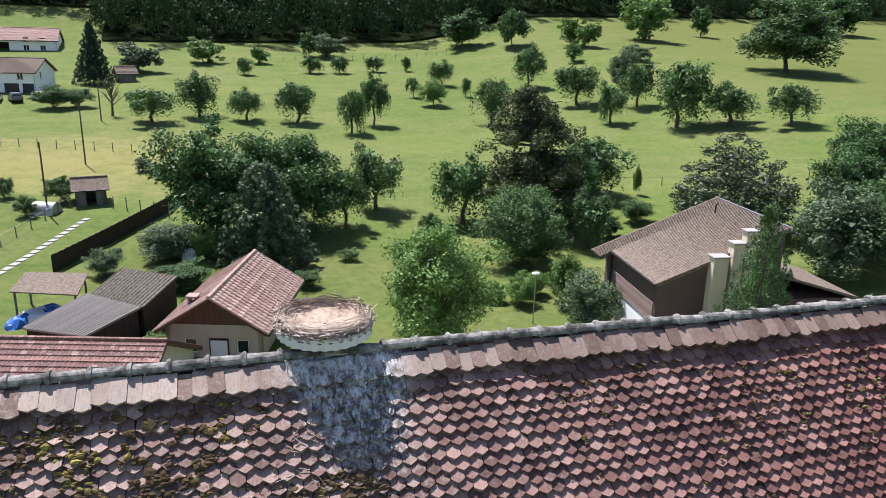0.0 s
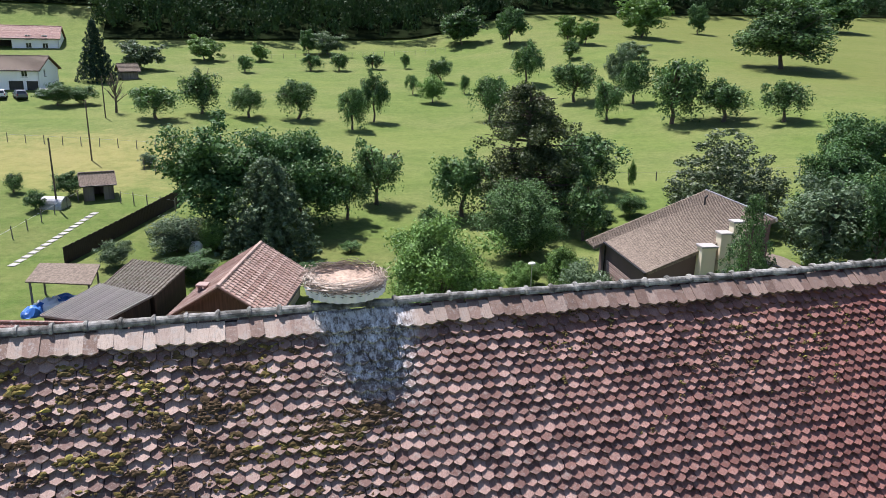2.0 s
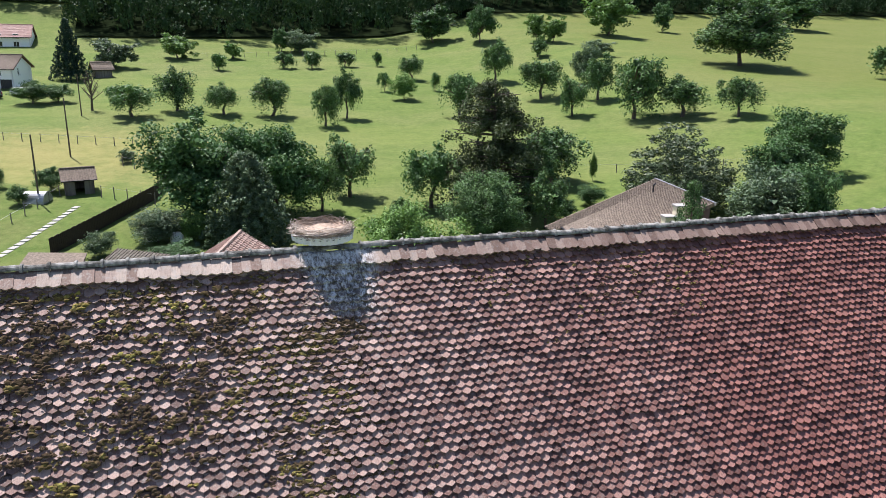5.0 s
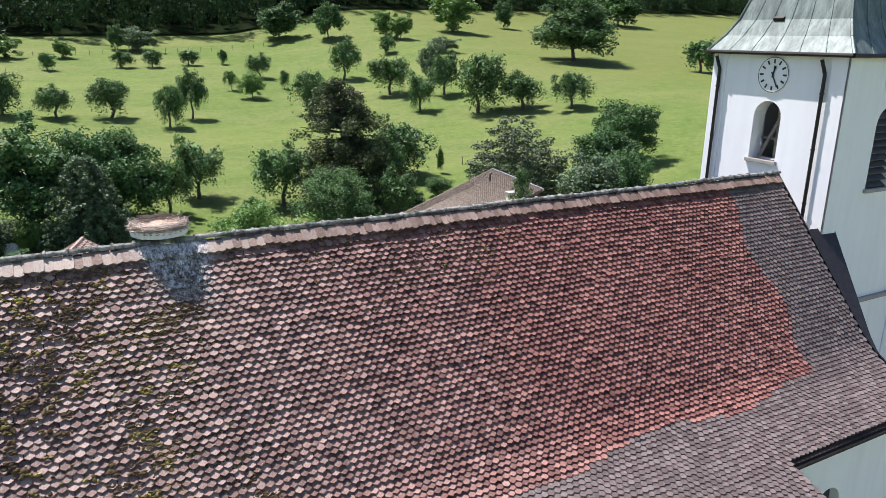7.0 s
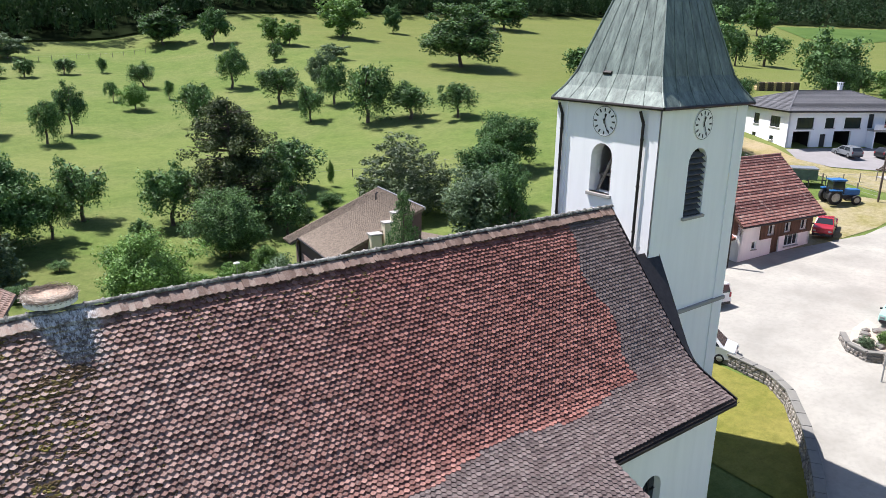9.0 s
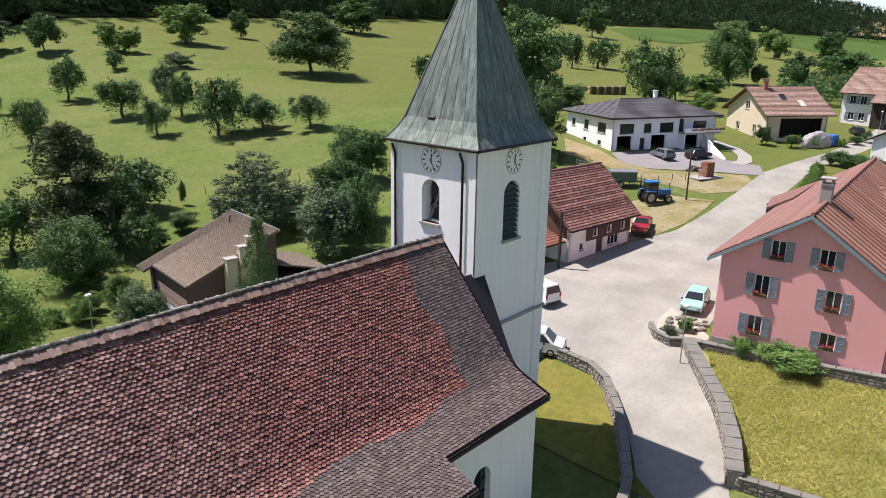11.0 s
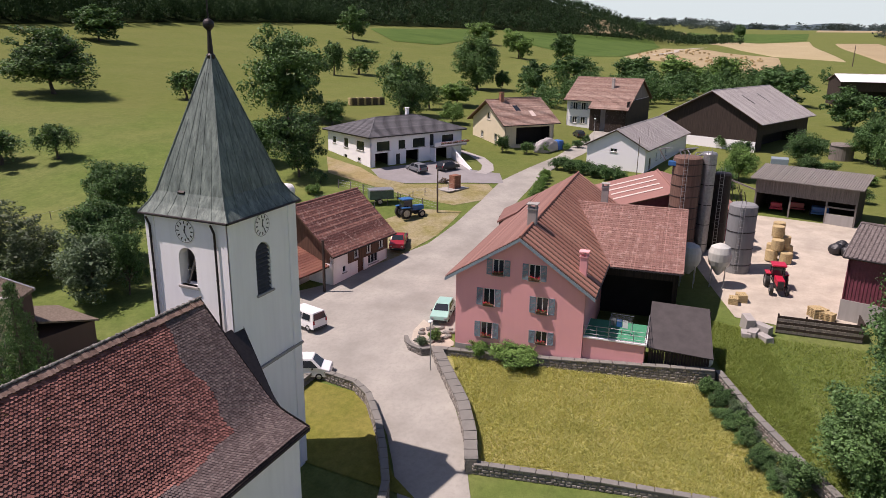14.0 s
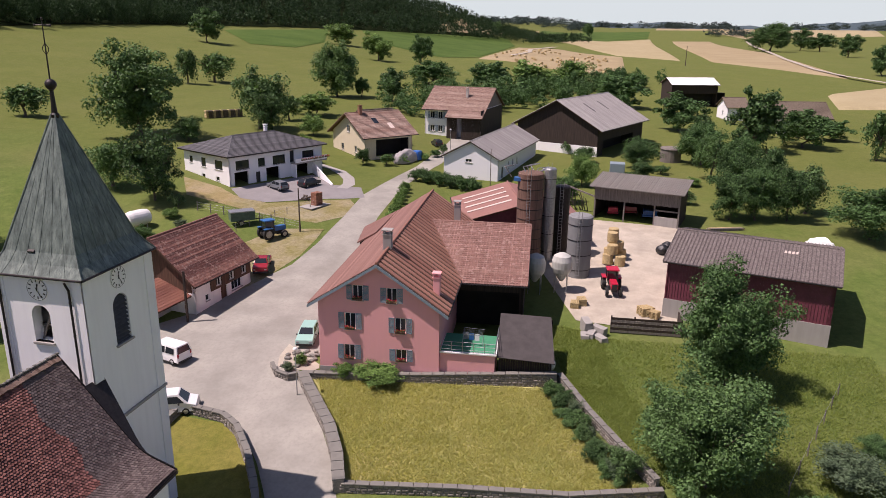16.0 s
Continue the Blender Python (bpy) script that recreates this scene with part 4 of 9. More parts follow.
def door(parent, m, w, h, mat):
    d = new("door")
    d.parent = parent
    d.matrix_basis = m
    bm = bmesh.new()
    k = max(2, int(w / 0.25))
    for i in range(k):
        box(bm, -w / 2 + w * i / k + 0.006, -w / 2 + w * (i + 1) / k - 0.006, 0.12, 0.17, 0, h)
    box(bm, -w / 2, w / 2, 0.17, 0.2, 0, h)
    part("leaf", bm, M[mat], d)
    part("handle", boxed(w / 2 - 0.14, w / 2 - 0.1, 0.06, 0.12, 1.0, 1.14), M["metal_dark"], d)
    return d


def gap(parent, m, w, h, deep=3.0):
    """A room behind an open doorway, its darkness painted on the walls."""
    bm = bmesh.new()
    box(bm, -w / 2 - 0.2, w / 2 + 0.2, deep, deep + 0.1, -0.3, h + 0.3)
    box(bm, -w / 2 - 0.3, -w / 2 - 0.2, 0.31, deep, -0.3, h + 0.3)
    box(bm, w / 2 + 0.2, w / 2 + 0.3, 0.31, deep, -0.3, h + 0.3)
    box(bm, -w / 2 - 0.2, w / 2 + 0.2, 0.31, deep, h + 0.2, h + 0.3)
    part("room", bm, M["shade_fill"], parent, loc=m)


def side_matrix(side, L, W):
    return {"S": pose(0, 0, 0), "W": pose(0, 0, 0, 0, 0, -90), "E": pose(L, 0, 0, 0, 0, 90), "N": pose(0, W, 0, 0, 0, 180)}[side]


def house(name, label, category, corner, yaw, L, W, z0, eave, ridge, wall, roof, openings=(), over=0.5, gover=0.45, hip=0.0, course=0.33, roll=0.0, gable=None,
          shutter=None, shift=0.0, thick=0.3, base=None, eave_n=None, skip="", north=None, gable_low=None):
    """A house from its front corner: x runs along the long side, y inwards. openings: (kind, side, along, sill, width, height)."""
    h = thing(name, Matrix.Translation((corner[0], corner[1], z0)) @ pose(0, 0, 0, 0, 0, yaw), label, category)
    e, r = eave - z0, ridge - z0
    en = (eave_n - z0) if eave_n else e
    ry = W / 2 + shift
    foot = -1.6
    outl = {"S": [(0, foot), (L, foot), (L, e), (0, e)], "N": [(-L, foot), (0, foot), (0, en), (-L, en)]}
    if hip:
        outl["W"] = [(-W, foot), (0, foot), (0, e), (-W, e)]
        outl["E"] = [(0, foot), (W, foot), (W, e), (0, e)]
    else:
        outl["W"] = [(-W, foot), (0, foot), (0, e), (-ry, r - 0.12), (-W, en)]
        outl["E"] = [(0, foot), (W, foot), (W, en), (ry, r - 0.12), (0, e)]
    for s in "SWEN":
        if s in skip:
            continue
        ops = []
        for o in openings:
            if o[1] == s:
                u = {"S": o[2], "W": -o[2], "E": o[2], "N": -o[2]}[s]
                ops.append((u - o[4] / 2, u + o[4] / 2, o[3], o[3] + o[5]))
        m = side_matrix(s, L, W)
        o2 = outl[s]
        if gable and s in "WE" and not hip:
            low = gable_low if gable_low else min(e, en) - 0.02
            lower = [(o2[0][0], foot), (o2[1][0], foot), (o2[1][0], low), (o2[0][0], low)]
            part("wall", wall_bm(lower, [q for q in ops if q[2] < low - 0.5], thick), M[wall], h, loc=m)
            tri = [(o2[0][0], low + 0.004), (o2[1][0], low + 0.004), o2[2], o2[3], o2[4]]
            part("gable_cladding", wall_bm(tri, [q for q in ops if q[2] >= low - 0.5], thick), M[gable], h, loc=m)
        else:
            part("wall", wall_bm(o2, ops, thick), M[wall], h, loc=m @ (Matrix.Translation((0, 0.004, 0)) if s in "WE" else Matrix.Identity(4)))
    for kind, s, u, z, w, hh in openings:
        m = side_matrix(s, L, W) @ Matrix.Translation(({"S": u, "W": -u, "E": u, "N": -u}[s], 0.004, z))
        if kind == "win":
            window(h, m, w, hh, shutter=shutter, bars=1 if w < 1.3 else 2)
        elif kind == "plain":
            window(h, m, w, hh, bars=0 if w < 0.8 else 1)
        elif kind == "dark":
            window(h, m, w, hh, frame="car_black", bars=1 if w < 1.6 else 3)
        elif kind == "open":
            gap(h, m, w, hh)
        elif kind == "garage":
            door(h, m, w, hh, "black")
        elif kind == "door":
            door(h, m, w, hh, "brown_wood")
    # roof
    if hip:
        a, b, c, d = (-over, -over, e), (L + over, -over, e), (L + over, W + over, e), (-over, W + over, e)
        r0, r1 = (hip, W / 2, r), (L - hip, W / 2, r)
        quads = [(a, b, r1, r0), (c, d, r0, r1), (d, a, r0, r0), (b, c, r1, r1)]
    else:
        ts, tn = (r - e) / ry, (r - en) / (W - ry)
        quads = [((-gover, -over, e - over * ts), (L + gover, -over, e - over * ts), (L + gover, ry, r), (-gover, ry, r)),
                 ((L + gover, W + over, en - over * tn), (-gover, W + over, en - over * tn), (-gover, ry, r), (L + gover, ry, r))]
    for k, q in enumerate(quads):
        c0, r0_, mt = (course, roll, roof) if k != 1 or north is None else north
        bm = bmesh.new()
        if q[2] == q[3]:
            n = (Vector(q[1]) - Vector(q[0])).cross(Vector(q[2]) - Vector(q[0])).normalized()
            top = [bm.verts.new(p) for p in q[:3]]
            low = [bm.verts.new(Vector(p) - n * 0.16) for p in q[:3]]
            bm.faces.new(top)
            bm.faces.new(low[::-1])
            for i in range(3):
                j = (i + 1) % 3
                bm.faces.new((top[j], top[i], low[i], low[j]))
        else:
            slab(bm, q, 0.16)
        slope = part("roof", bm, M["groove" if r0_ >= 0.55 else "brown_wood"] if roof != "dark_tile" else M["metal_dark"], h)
        tagged(part("covering", covering(q, c0, r0_), M[mt], slope), kind="stuff")
    bm = bmesh.new()
    if hip:
        tube(bm, (hip, W / 2, r + 0.05), (L - hip, W / 2, r + 0.05), 0.11, sides=8)
        for p, q in ((quads[0][0], (hip, W / 2, r)), (quads[0][1], (L - hip, W / 2, r)), (quads[1][0], (L - hip, W / 2, r)), (quads[1][1], (hip, W / 2, r))):
            tube(bm, Vector(p) + Vector((0, 0, 0.06)), Vector(q) + Vector((0, 0, 0.06)), 0.09, sides=8)
    else:
        tube(bm, (-gover, ry, r + 0.06), (L + gover, ry, r + 0.06), 0.13, sides=8)
    part("ridge_cap", bm, M[roof], h)
    bm = bmesh.new()
    zz = quads[0][0][2]
    tube(bm, (-gover, -over - 0.06, zz - 0.05), (L + gover, -over - 0.06, zz - 0.05), 0.07, sides=8)
    part("gutter", bm, M["metal_dark"], h)
    return h


def chimney(parent, x, y, z0, z1, w=0.6, mat="concrete"):
    c = new("chimney")
    c.parent = parent
    c.location = (x, y, 0)
    part("flue", boxed(-w / 2, w / 2, -w / 2, w / 2, z0, z1, 0.02), M[mat], c)
    bm = bmesh.new()
    box(bm, -w / 2 - 0.06, w / 2 + 0.06, -w / 2 - 0.06, w / 2 + 0.06, z1, z1 + 0.08)
    for sx in (-1, 1):
        for sy in (-1, 1):
            box(bm, sx * w * 0.4 - 0.06, sx * w * 0.4 + 0.06, sy * w * 0.4 - 0.06, sy * w * 0.4 + 0.06, z1 + 0.08, z1 + 0.4)
    box(bm, -w / 2 - 0.1, w / 2 + 0.1, -w / 2 - 0.1, w / 2 + 0.1, z1 + 0.4, z1 + 0.48)
    part("cap", bm, M[mat], c)


M["dark_felt"] = plain("dark_roof_felt", (0.06, 0.0528, 0.051), 0.9, 0.2, 1.0)
M["shutter_blue"] = plain("blue_grey_paint", (0.216, 0.28, 0.32), 0.6, 0.15, 5)
M["red_metal"] = plain("dark_red_sheet", (0.1748, 0.04256, 0.06384), 0.55, 0.2, 2)
M["green_floor"] = plain("green_turf_mat", (0.04, 0.24, 0.128), 0.8, 0.12, 2)
M["salmon"] = tile_mat("salmon_sheet_roof", (0.2621, 0.1277, 0.1056), (0.287, 0.1411, 0.1162), (0.3058, 0.1579, 0.1267), 0.1)
M["pale_sheet"] = tile_mat("pale_grey_sheet", (0.304, 0.288, 0.28), (0.344, 0.328, 0.32), (0.376, 0.36, 0.344), 0.1)
M["clear_sheet"] = plain("milky_rooflight", (0.66, 0.55, 0.48), 0.4, 0.05, 2)
M["teal"] = plain("pale_teal_paint", (0.30, 0.52, 0.45), 0.3, 0.04, 2, bump=0)
M["car_white"] = plain("white_car_paint", (0.78, 0.78, 0.77), 0.25, 0.03, 2, bump=0)
M["car_red"] = plain("red_car_paint", (0.30, 0.02, 0.03), 0.25, 0.05, 2, bump=0)
M["car_grey"] = plain("grey_car_paint", (0.17, 0.185, 0.20), 0.25, 0.05, 2, bump=0)
M["car_black"] = plain("black_car_paint", (0.025, 0.027, 0.03), 0.2, 0.05, 2, bump=0)
M["tractor_blue"] = plain("blue_machine_paint", (0.03, 0.14, 0.36), 0.35, 0.1, 3, bump=0)
M["tractor_red"] = plain("red_machine_paint", (0.50, 0.02, 0.05), 0.35, 0.1, 3, bump=0)
M["trailer_green"] = plain("dull_green_paint", (0.10, 0.15, 0.11), 0.6, 0.2, 3)
M["rubber"] = plain("black_rubber", (0.02, 0.02, 0.02), 0.85, 0.2, 10)
M["blue_plastic"] = plain("blue_sheet", (0.03, 0.14, 0.45), 0.5, 0.2, 2)
M["brick"] = tile_mat("red_brick", (0.24, 0.096, 0.056), (0.288, 0.128, 0.08), (0.336, 0.168, 0.112), 0.1)
M["brick_pale"] = tile_mat("faded_brick", (0.24, 0.16, 0.136), (0.288, 0.2, 0.172), (0.336, 0.24, 0.208), 0.2)
M["barn_tile"] = tile_mat("patched_red_tile", (0.105, 0.036, 0.028), (0.17, 0.062, 0.046), (0.31, 0.145, 0.11), 0.5, False, 4.2)
M["cottage_tile"] = tile_mat("weathered_brown_tile", (0.272, 0.16, 0.12), (0.336, 0.216, 0.168), (0.4, 0.288, 0.232), 0.45, False, 3.0)
M["cottage_wall"] = render_wall("cottage_render", (0.48, 0.4, 0.32), 0.25, 0.2)
# dark base colour of the roof slab that shows between raised pans
M["groove"] = plain("dark_tile_groove", (0.05, 0.03, 0.026), 0.95, 0.3, 3)
M["petal"] = leafy("red_petals", (0.35, 0.02, 0.03), (0.62, 0.06, 0.10), 0.2)

# the pink farmhouse with its long roof
FARM_YAW = 4.8
pc = Vector((47.48, -7.45, 0))
pk = [("win", "W", 10.6 - 3.45, 6.85, 0.95, 1.35), ("win", "W", 10.6 - 6.45, 6.75, 0.95, 1.35),
      ("win", "W", 10.6 - 2.72, 4.1, 1.0, 1.5), ("win", "W", 10.6 - 7.2, 4.0, 1.0, 1.4),
      ("win", "W", 10.6 - 2.6, 1.25, 1.0, 1.35), ("win", "W", 10.6 - 7.25, 1.35, 1.0, 1.1)]
pink = house("farmhouse", "pink rendered farmhouse with blue-grey shutters and red tiled roof", "house", pc, FARM_YAW, 29.5, 10.75, 1.55, 8.14, 11.87, "pink_wall", "pink_tile", pk, over=0.8, gover=0.45,
             course=0.0, roll=0.92, shutter="shutter_blue", eave_n=8.41, north=(0.4, 0.0, "old_pink_tile"))
chimney(pink, 4.7, 5.5, 8.6, 11.55, 0.75)
chimney(pink, 2.4, 0.6, 5.0, 8.5, 0.6, "pink_wall")
chimney(pink, 24.5, 1.6, 7.0, 9.9, 0.7)
for (y0, z0), (y1, z1) in (((-0.85, 6.0), (5.375, 10.32)), ((5.375, 10.32), (11.6, 6.31))):
    bm = bmesh.new()
    vs = [bm.verts.new((x, y, z + dz)) for x in (-0.5, -0.46) for y, z, dz in ((y0, z0, -0.3), (y1, z1, -0.3), (y1, z1, -0.02), (y0, z0, -0.02))]
    for f in ((0, 1, 2, 3), (7, 6, 5, 4), (0, 4, 5, 1), (1, 5, 6, 2), (2, 6, 7, 3), (3, 7, 4, 0)):
        bm.faces.new([vs[i] for i in f])
    part("verge_board", bm, M["shutter_blue"], pink, "pale blue-grey verge board")
part("plinth", boxed(-0.03, 0.2, -0.02, 10.77, -0.4, 0.35), M["concrete"], pink)
bm = bmesh.new()
box(bm, 24.5, 29.5, 10.9, 13.4, -1.5, 5.6)
part("porch_wing", bm, M["dark_wood"], pink)
bm = bmesh.new()
slab(bm, ((19.5, 12.4, 6.2), (30.0, 14.2, 5.2), (30.0, 9.8, 7.6), (19.5, 10.2, 7.5)), 0.16)
part("porch_roof", bm, M["old_pink_tile"], pink)

# cross wing with the brown tiled roof, open below
wing = house("farm_wing", "farm barn wing with weathered red tile roof, open below", "barn", (56.14, -0.77), -84.8, 12.8, 20.4, 1.9, 7.6, 10.7, "dark_wood", "brown_tile",
             [("open", "S", 8.6, -0.3, 7.6, 4.9)], over=0.6, gover=0.35, course=0.36, roll=0.3)
sal = house("machine_hall", "low hall with salmon sheet roof and milky rooflights", "barn", (95.2, 1.6), -164, 14.5, 16, 3.6, 7.0, 9.3, "red_metal", "salmon", [], over=0.5, course=0.0, roll=0.0)
for i in range(4):
    bm = bmesh.new()
    x = 2.6 + i * 2.7
    t = 2.3 / 8
    slab(bm, ((x, 1.0, 3.4 + 1.0 * t + 0.1), (x + 0.6, 1.0, 3.4 + 1.0 * t + 0.1), (x + 0.6, 7.0, 3.4 + 7.0 * t + 0.1), (x, 7.0, 3.4 + 7.0 * t + 0.1)), 0.03)
    part("rooflight", bm, M["clear_sheet"], sal)

# terrace of the farmhouse
ter = thing("terrace", Matrix.Translation((pc.x, pc.y, 1.55)) @ pose(0, 0, 0, 0, 0, FARM_YAW), "raised pink terrace with green floor and thin metal railing", "terrace")
part("base", boxed(0.25, 4.2, -4.85, -0.02, -1.4, 2.35), M["pink_wall"], ter)
part("coping", boxed(0.12, 4.25, -5.0, -0.02, 2.354, 2.5, 0.02), M["white_paint"], ter)
part("floor_mat", boxed(0.4, 4.2, -4.8, -0.1, 2.504, 2.52), M["green_floor"], ter)
bm = bmesh.new()
for (x0, y0), (x1, y1) in (((0.2, -0.1), (0.2, -4.9)), ((0.2, -4.9), (4.2, -4.9))):
    n = int(max(abs(x1 - x0), abs(y1 - y0)) / 0.9)
    for i in range(n + 1):
        x, y = x0 + (x1 - x0) * i / n, y0 + (y1 - y0) * i / n
        tube(bm, (x, y, 2.5), (x, y, 3.45), 0.025, sides=6)
    for z in (2.75, 3.1, 3.45):
        tube(bm, (x0, y0, z), (x1, y1, z), 0.022, sides=6)
part("railing", bm, M["zinc"], ter)
dry = thing("clothes_dryer", Matrix.Translation((pc.x + 2.2, pc.y - 2.6, 4.07)), "folding metal clothes dryer with washing on it", "clothes dryer")
bm = bmesh.new()
for s in (-1, 1):
    tube(bm, (s * 0.5, -0.9, 0), (s * -0.1, -0.9, 1.0), 0.02, sides=5)
    tube(bm, (s * 0.5, 0.9, 0), (s * -0.1, 0.9, 1.0), 0.02, sides=5)
    tube(bm, (s * 0.7, -0.9, 1.25), (s * 0.7, 0.9, 1.25), 0.015, sides=5)
    tube(bm, (0, s * 0.9, 1.0), (s * 0.75, s * 0.9, 1.3), 0.015, sides=5)
for i in range(7):
    tube(bm, (-0.6 + i * 0.2, -0.9, 1.15), (-0.6 + i * 0.2, 0.9, 1.15), 0.008, sides=4)
part("frame", bm, M["zinc"], dry)
for i, (y, mt) in enumerate(((-0.6, "white_paint"), (-0.1, "tractor_blue"), (0.4, "car_grey"))):
    part("laundry", boxed(-0.25 + 0.1 * i, -0.23 + 0.1 * i, y, y + 0.42, 0.5, 1.16), M[mt], dry)
lean = thing("lean_to", Matrix.Translation((pc.x, pc.y, 1.55)) @ pose(0, 0, 0, 0, 0, FARM_YAW), "dark timber lean-to with grey fibre sheet roof", "shed")
bm = bmesh.new()
slab(bm, ((0.3, -10.0, 2.0), (0.3, -5.0, 2.25), (6.4, -4.9, 3.95), (6.4, -9.6, 3.85)), 0.08)
part("roof", bm, M["dark_felt"], lean)
for x in (0.9, 6.2):
    for i in range(22):
        y = -9.75 + i * 0.21
        part("board", boxed(x, x + 0.04, y, y + 0.19, -1.5, 2.1 if x < 2 else 3.65), M["dark_wood"], lean)
part("beam", boxed(0.5, 0.7, -9.6, -5.2, 0.6, 0.75), M["concrete"], lean)

# white house with the hipped dark roof
wh = [("dark", "W", 10.9, 2.9, 1.0, 1.1), ("dark", "W", 7.2, 2.6, 1.3, 1.5), ("dark", "W", 2.9, 2.6, 2.2, 1.5), ("dark", "W", 7.4, 0.75, 0.9, 0.6), ("dark", "W", 3.3, 0.75, 0.9, 0.6),
      ("dark", "S", 2.6, 2.65, 2.6, 1.5), ("dark", "S", 6.4, 2.7, 1.4, 1.4), ("dark", "S", 10.0, 2.65, 2.6, 1.5), ("garage", "S", 12.8, 2.62, 0.9, 2.0), ("dark", "S", 16.4, 2.8, 2.6, 1.45),
      ("open", "S", 2.3, -0.2, 2.7, 2.5), ("garage", "S", 5.6, -0.2, 0.9, 2.1), ("open", "S", 8.6, -0.2, 2.7, 2.5), ("open", "S", 14.8, -0.2, 3.0, 2.3)]
white = house("villa", "white rendered two-storey house with dark hipped roof and red balcony flowers", "house", (95.5, 38.8), -26.5, 19.6, 13.0, 6.15, 11.2, 13.4, "house_white", "dark_tile", wh, over=0.7, hip=5.5,
              course=0.38, roll=0.0, shutter="black")
chimney(white, 13.2, 7.6, 6.4, 8.0, 0.5, "house_white")
part("balcony", boxed(12.4, 19.6, -1.4, -0.01, 2.35, 2.6, 0.02), M["concrete"], white)
part("parapet", boxed(12.4, 19.6, -1.4, -1.25, 2.6, 3.3, 0.02), M["house_white"], white)
part("undercroft", boxed(12.5, 12.7, -1.3, -0.01, -1.5, 2.35), M["house_white"], white)
# low white wall that steps down beside the drive
rw = thing("retaining_wall", pose(0, 0, 0), "white rendered retaining wall sloping down beside the drive", "wall")
for i in range(8):
    p, q = Vector((111.2, 31.2)).lerp(Vector((104.9, 24.9)), i / 8), Vector((111.2, 31.2)).lerp(Vector((104.9, 24.9)), (i + 1) / 8)
    d = (q - p).normalized()
    nn = Vector((-d.y, d.x)) * 0.12
    bm = bmesh.new()
    lo = min(ground_at(*p), ground_at(*q)) - 0.2
    za, zb = ground_at(*p) + 2.1 - 1.8 * i / 8, ground_at(*q) + 2.1 - 1.8 * (i + 1) / 8
    vs = [bm.verts.new((c.x, c.y, z)) for c, z in ((p - nn, lo), (q - nn, lo), (q + nn, lo), (p + nn, lo), (p - nn, za), (q - nn, zb), (q + nn, zb), (p + nn, za))]
    for f in ((3, 2, 1, 0), (4, 5, 6, 7), (0, 1, 5, 4), (1, 2, 6, 5), (2, 3, 7, 6), (3, 0, 4, 7)):
        bm.faces.new([vs[k] for k in f])
    part("wall_panel", bm, M["house_white"], rw)

# the old barn with white walls below and boards above
br = [("plain", "S", 4.0, 1.95, 0.9, 0.9), ("plain", "S", 6.3, 1.95, 0.9, 0.9), ("plain", "S", 8.6, 1.95, 0.9, 0.9), ("door", "S", 4.9, -0.3, 1.1, 2.0), ("win", "S", 7.2, 0.6, 1.9, 1.1), ("plain", "S", 2.0, 0.9, 0.6, 0.7)]
barn = house("old_barn", "old white rendered barn with brown boards and patched red tile roof", "barn", (55.0, 20.75), -7, 9.9, 9.4, 1.7, 5.7, 9.7, "barn_white", "barn_tile", br, over=0.75, gover=0.8,
             course=0.3, gable="brown_wood", gable_low=2.3)
for x0, x1, z0, z1 in ((2.6, 3.5, 1.7, 3.6), (4.5, 5.8, 1.7, 3.6), (6.8, 8.1, 1.7, 3.6), (9.1, 9.9, 1.7, 3.6), (3.5, 4.5, 1.7, 1.93), (5.8, 6.8, 1.7, 1.93), (8.1, 9.1, 1.7, 1.93), (3.5, 4.5, 2.87, 3.6), (5.8, 6.8, 2.87, 3.6), (8.1, 9.1, 2.87, 3.6)):
    part("board_cladding", boxed(x0, x1, -0.12, -0.01, z0, z1), M["brown_wood"], barn)
part("annex", boxed(-4.6, -0.02, 3.2, 7.5, -1.5, 2.2), M["old_wall"], barn)
bm = bmesh.new()
slab(bm, ((-5.0, 0.4, 2.0), (0.0, 0.4, 2.0), (0.0, 4.6, 3.5), (-5.0, 4.6, 3.5)), 0.12)
roofp = part("annex_roof", bm, M["brown_wood"], barn)
tagged(part("annex_covering", covering(((-5.0, 0.4, 2.02), (0.0, 0.4, 2.02), (0.0, 4.6, 3.52), (-5.0, 4.6, 3.52)), 0.36, 0), M["red_tile"], roofp), kind="stuff")
part("post", boxed(-1.9, -1.7, -0.45, -0.25, -0.6, 5.4), M["dark_wood"], barn)

# houses further along the road
oh = house("cream_house", "cream rendered house with red tile roof and skylights", "house", (126.5, 26.5), -38.8, 11.5, 12.4, 6.5, 11.15, 14.85, "cream_wall", "cottage_tile",
           [("win", "W", 3.4, 0.8, 1.0, 1.3), ("win", "W", 8.6, 0.8, 1.0, 1.3), ("win", "W", 6.2, 4.6, 1.2, 1.4), ("open", "S", 6.6, 0.2, 8.0, 3.3)], over=1.0, gover=0.9, course=0.36, gable=None)
for x, y, w, mt in ((4.2, 2.8, 1.1, "pane"), (7.0, 1.2, 1.0, "clear_sheet")):
    bm = bmesh.new()
    t = (14.85 - 11.15) / 6.2
    slab(bm, ((x, y, 4.65 + y * t + 0.12), (x + w, y, 4.65 + y * t + 0.12), (x + w, y + 1.5, 4.65 + (y + 1.5) * t + 0.12), (x, y + 1.5, 4.65 + (y + 1.5) * t + 0.12)), 0.06)
    part("skylight", bm, M[mt], oh)
chimney(oh, 2.6, 5.8, 7.4, 9.4, 0.7, "brick")
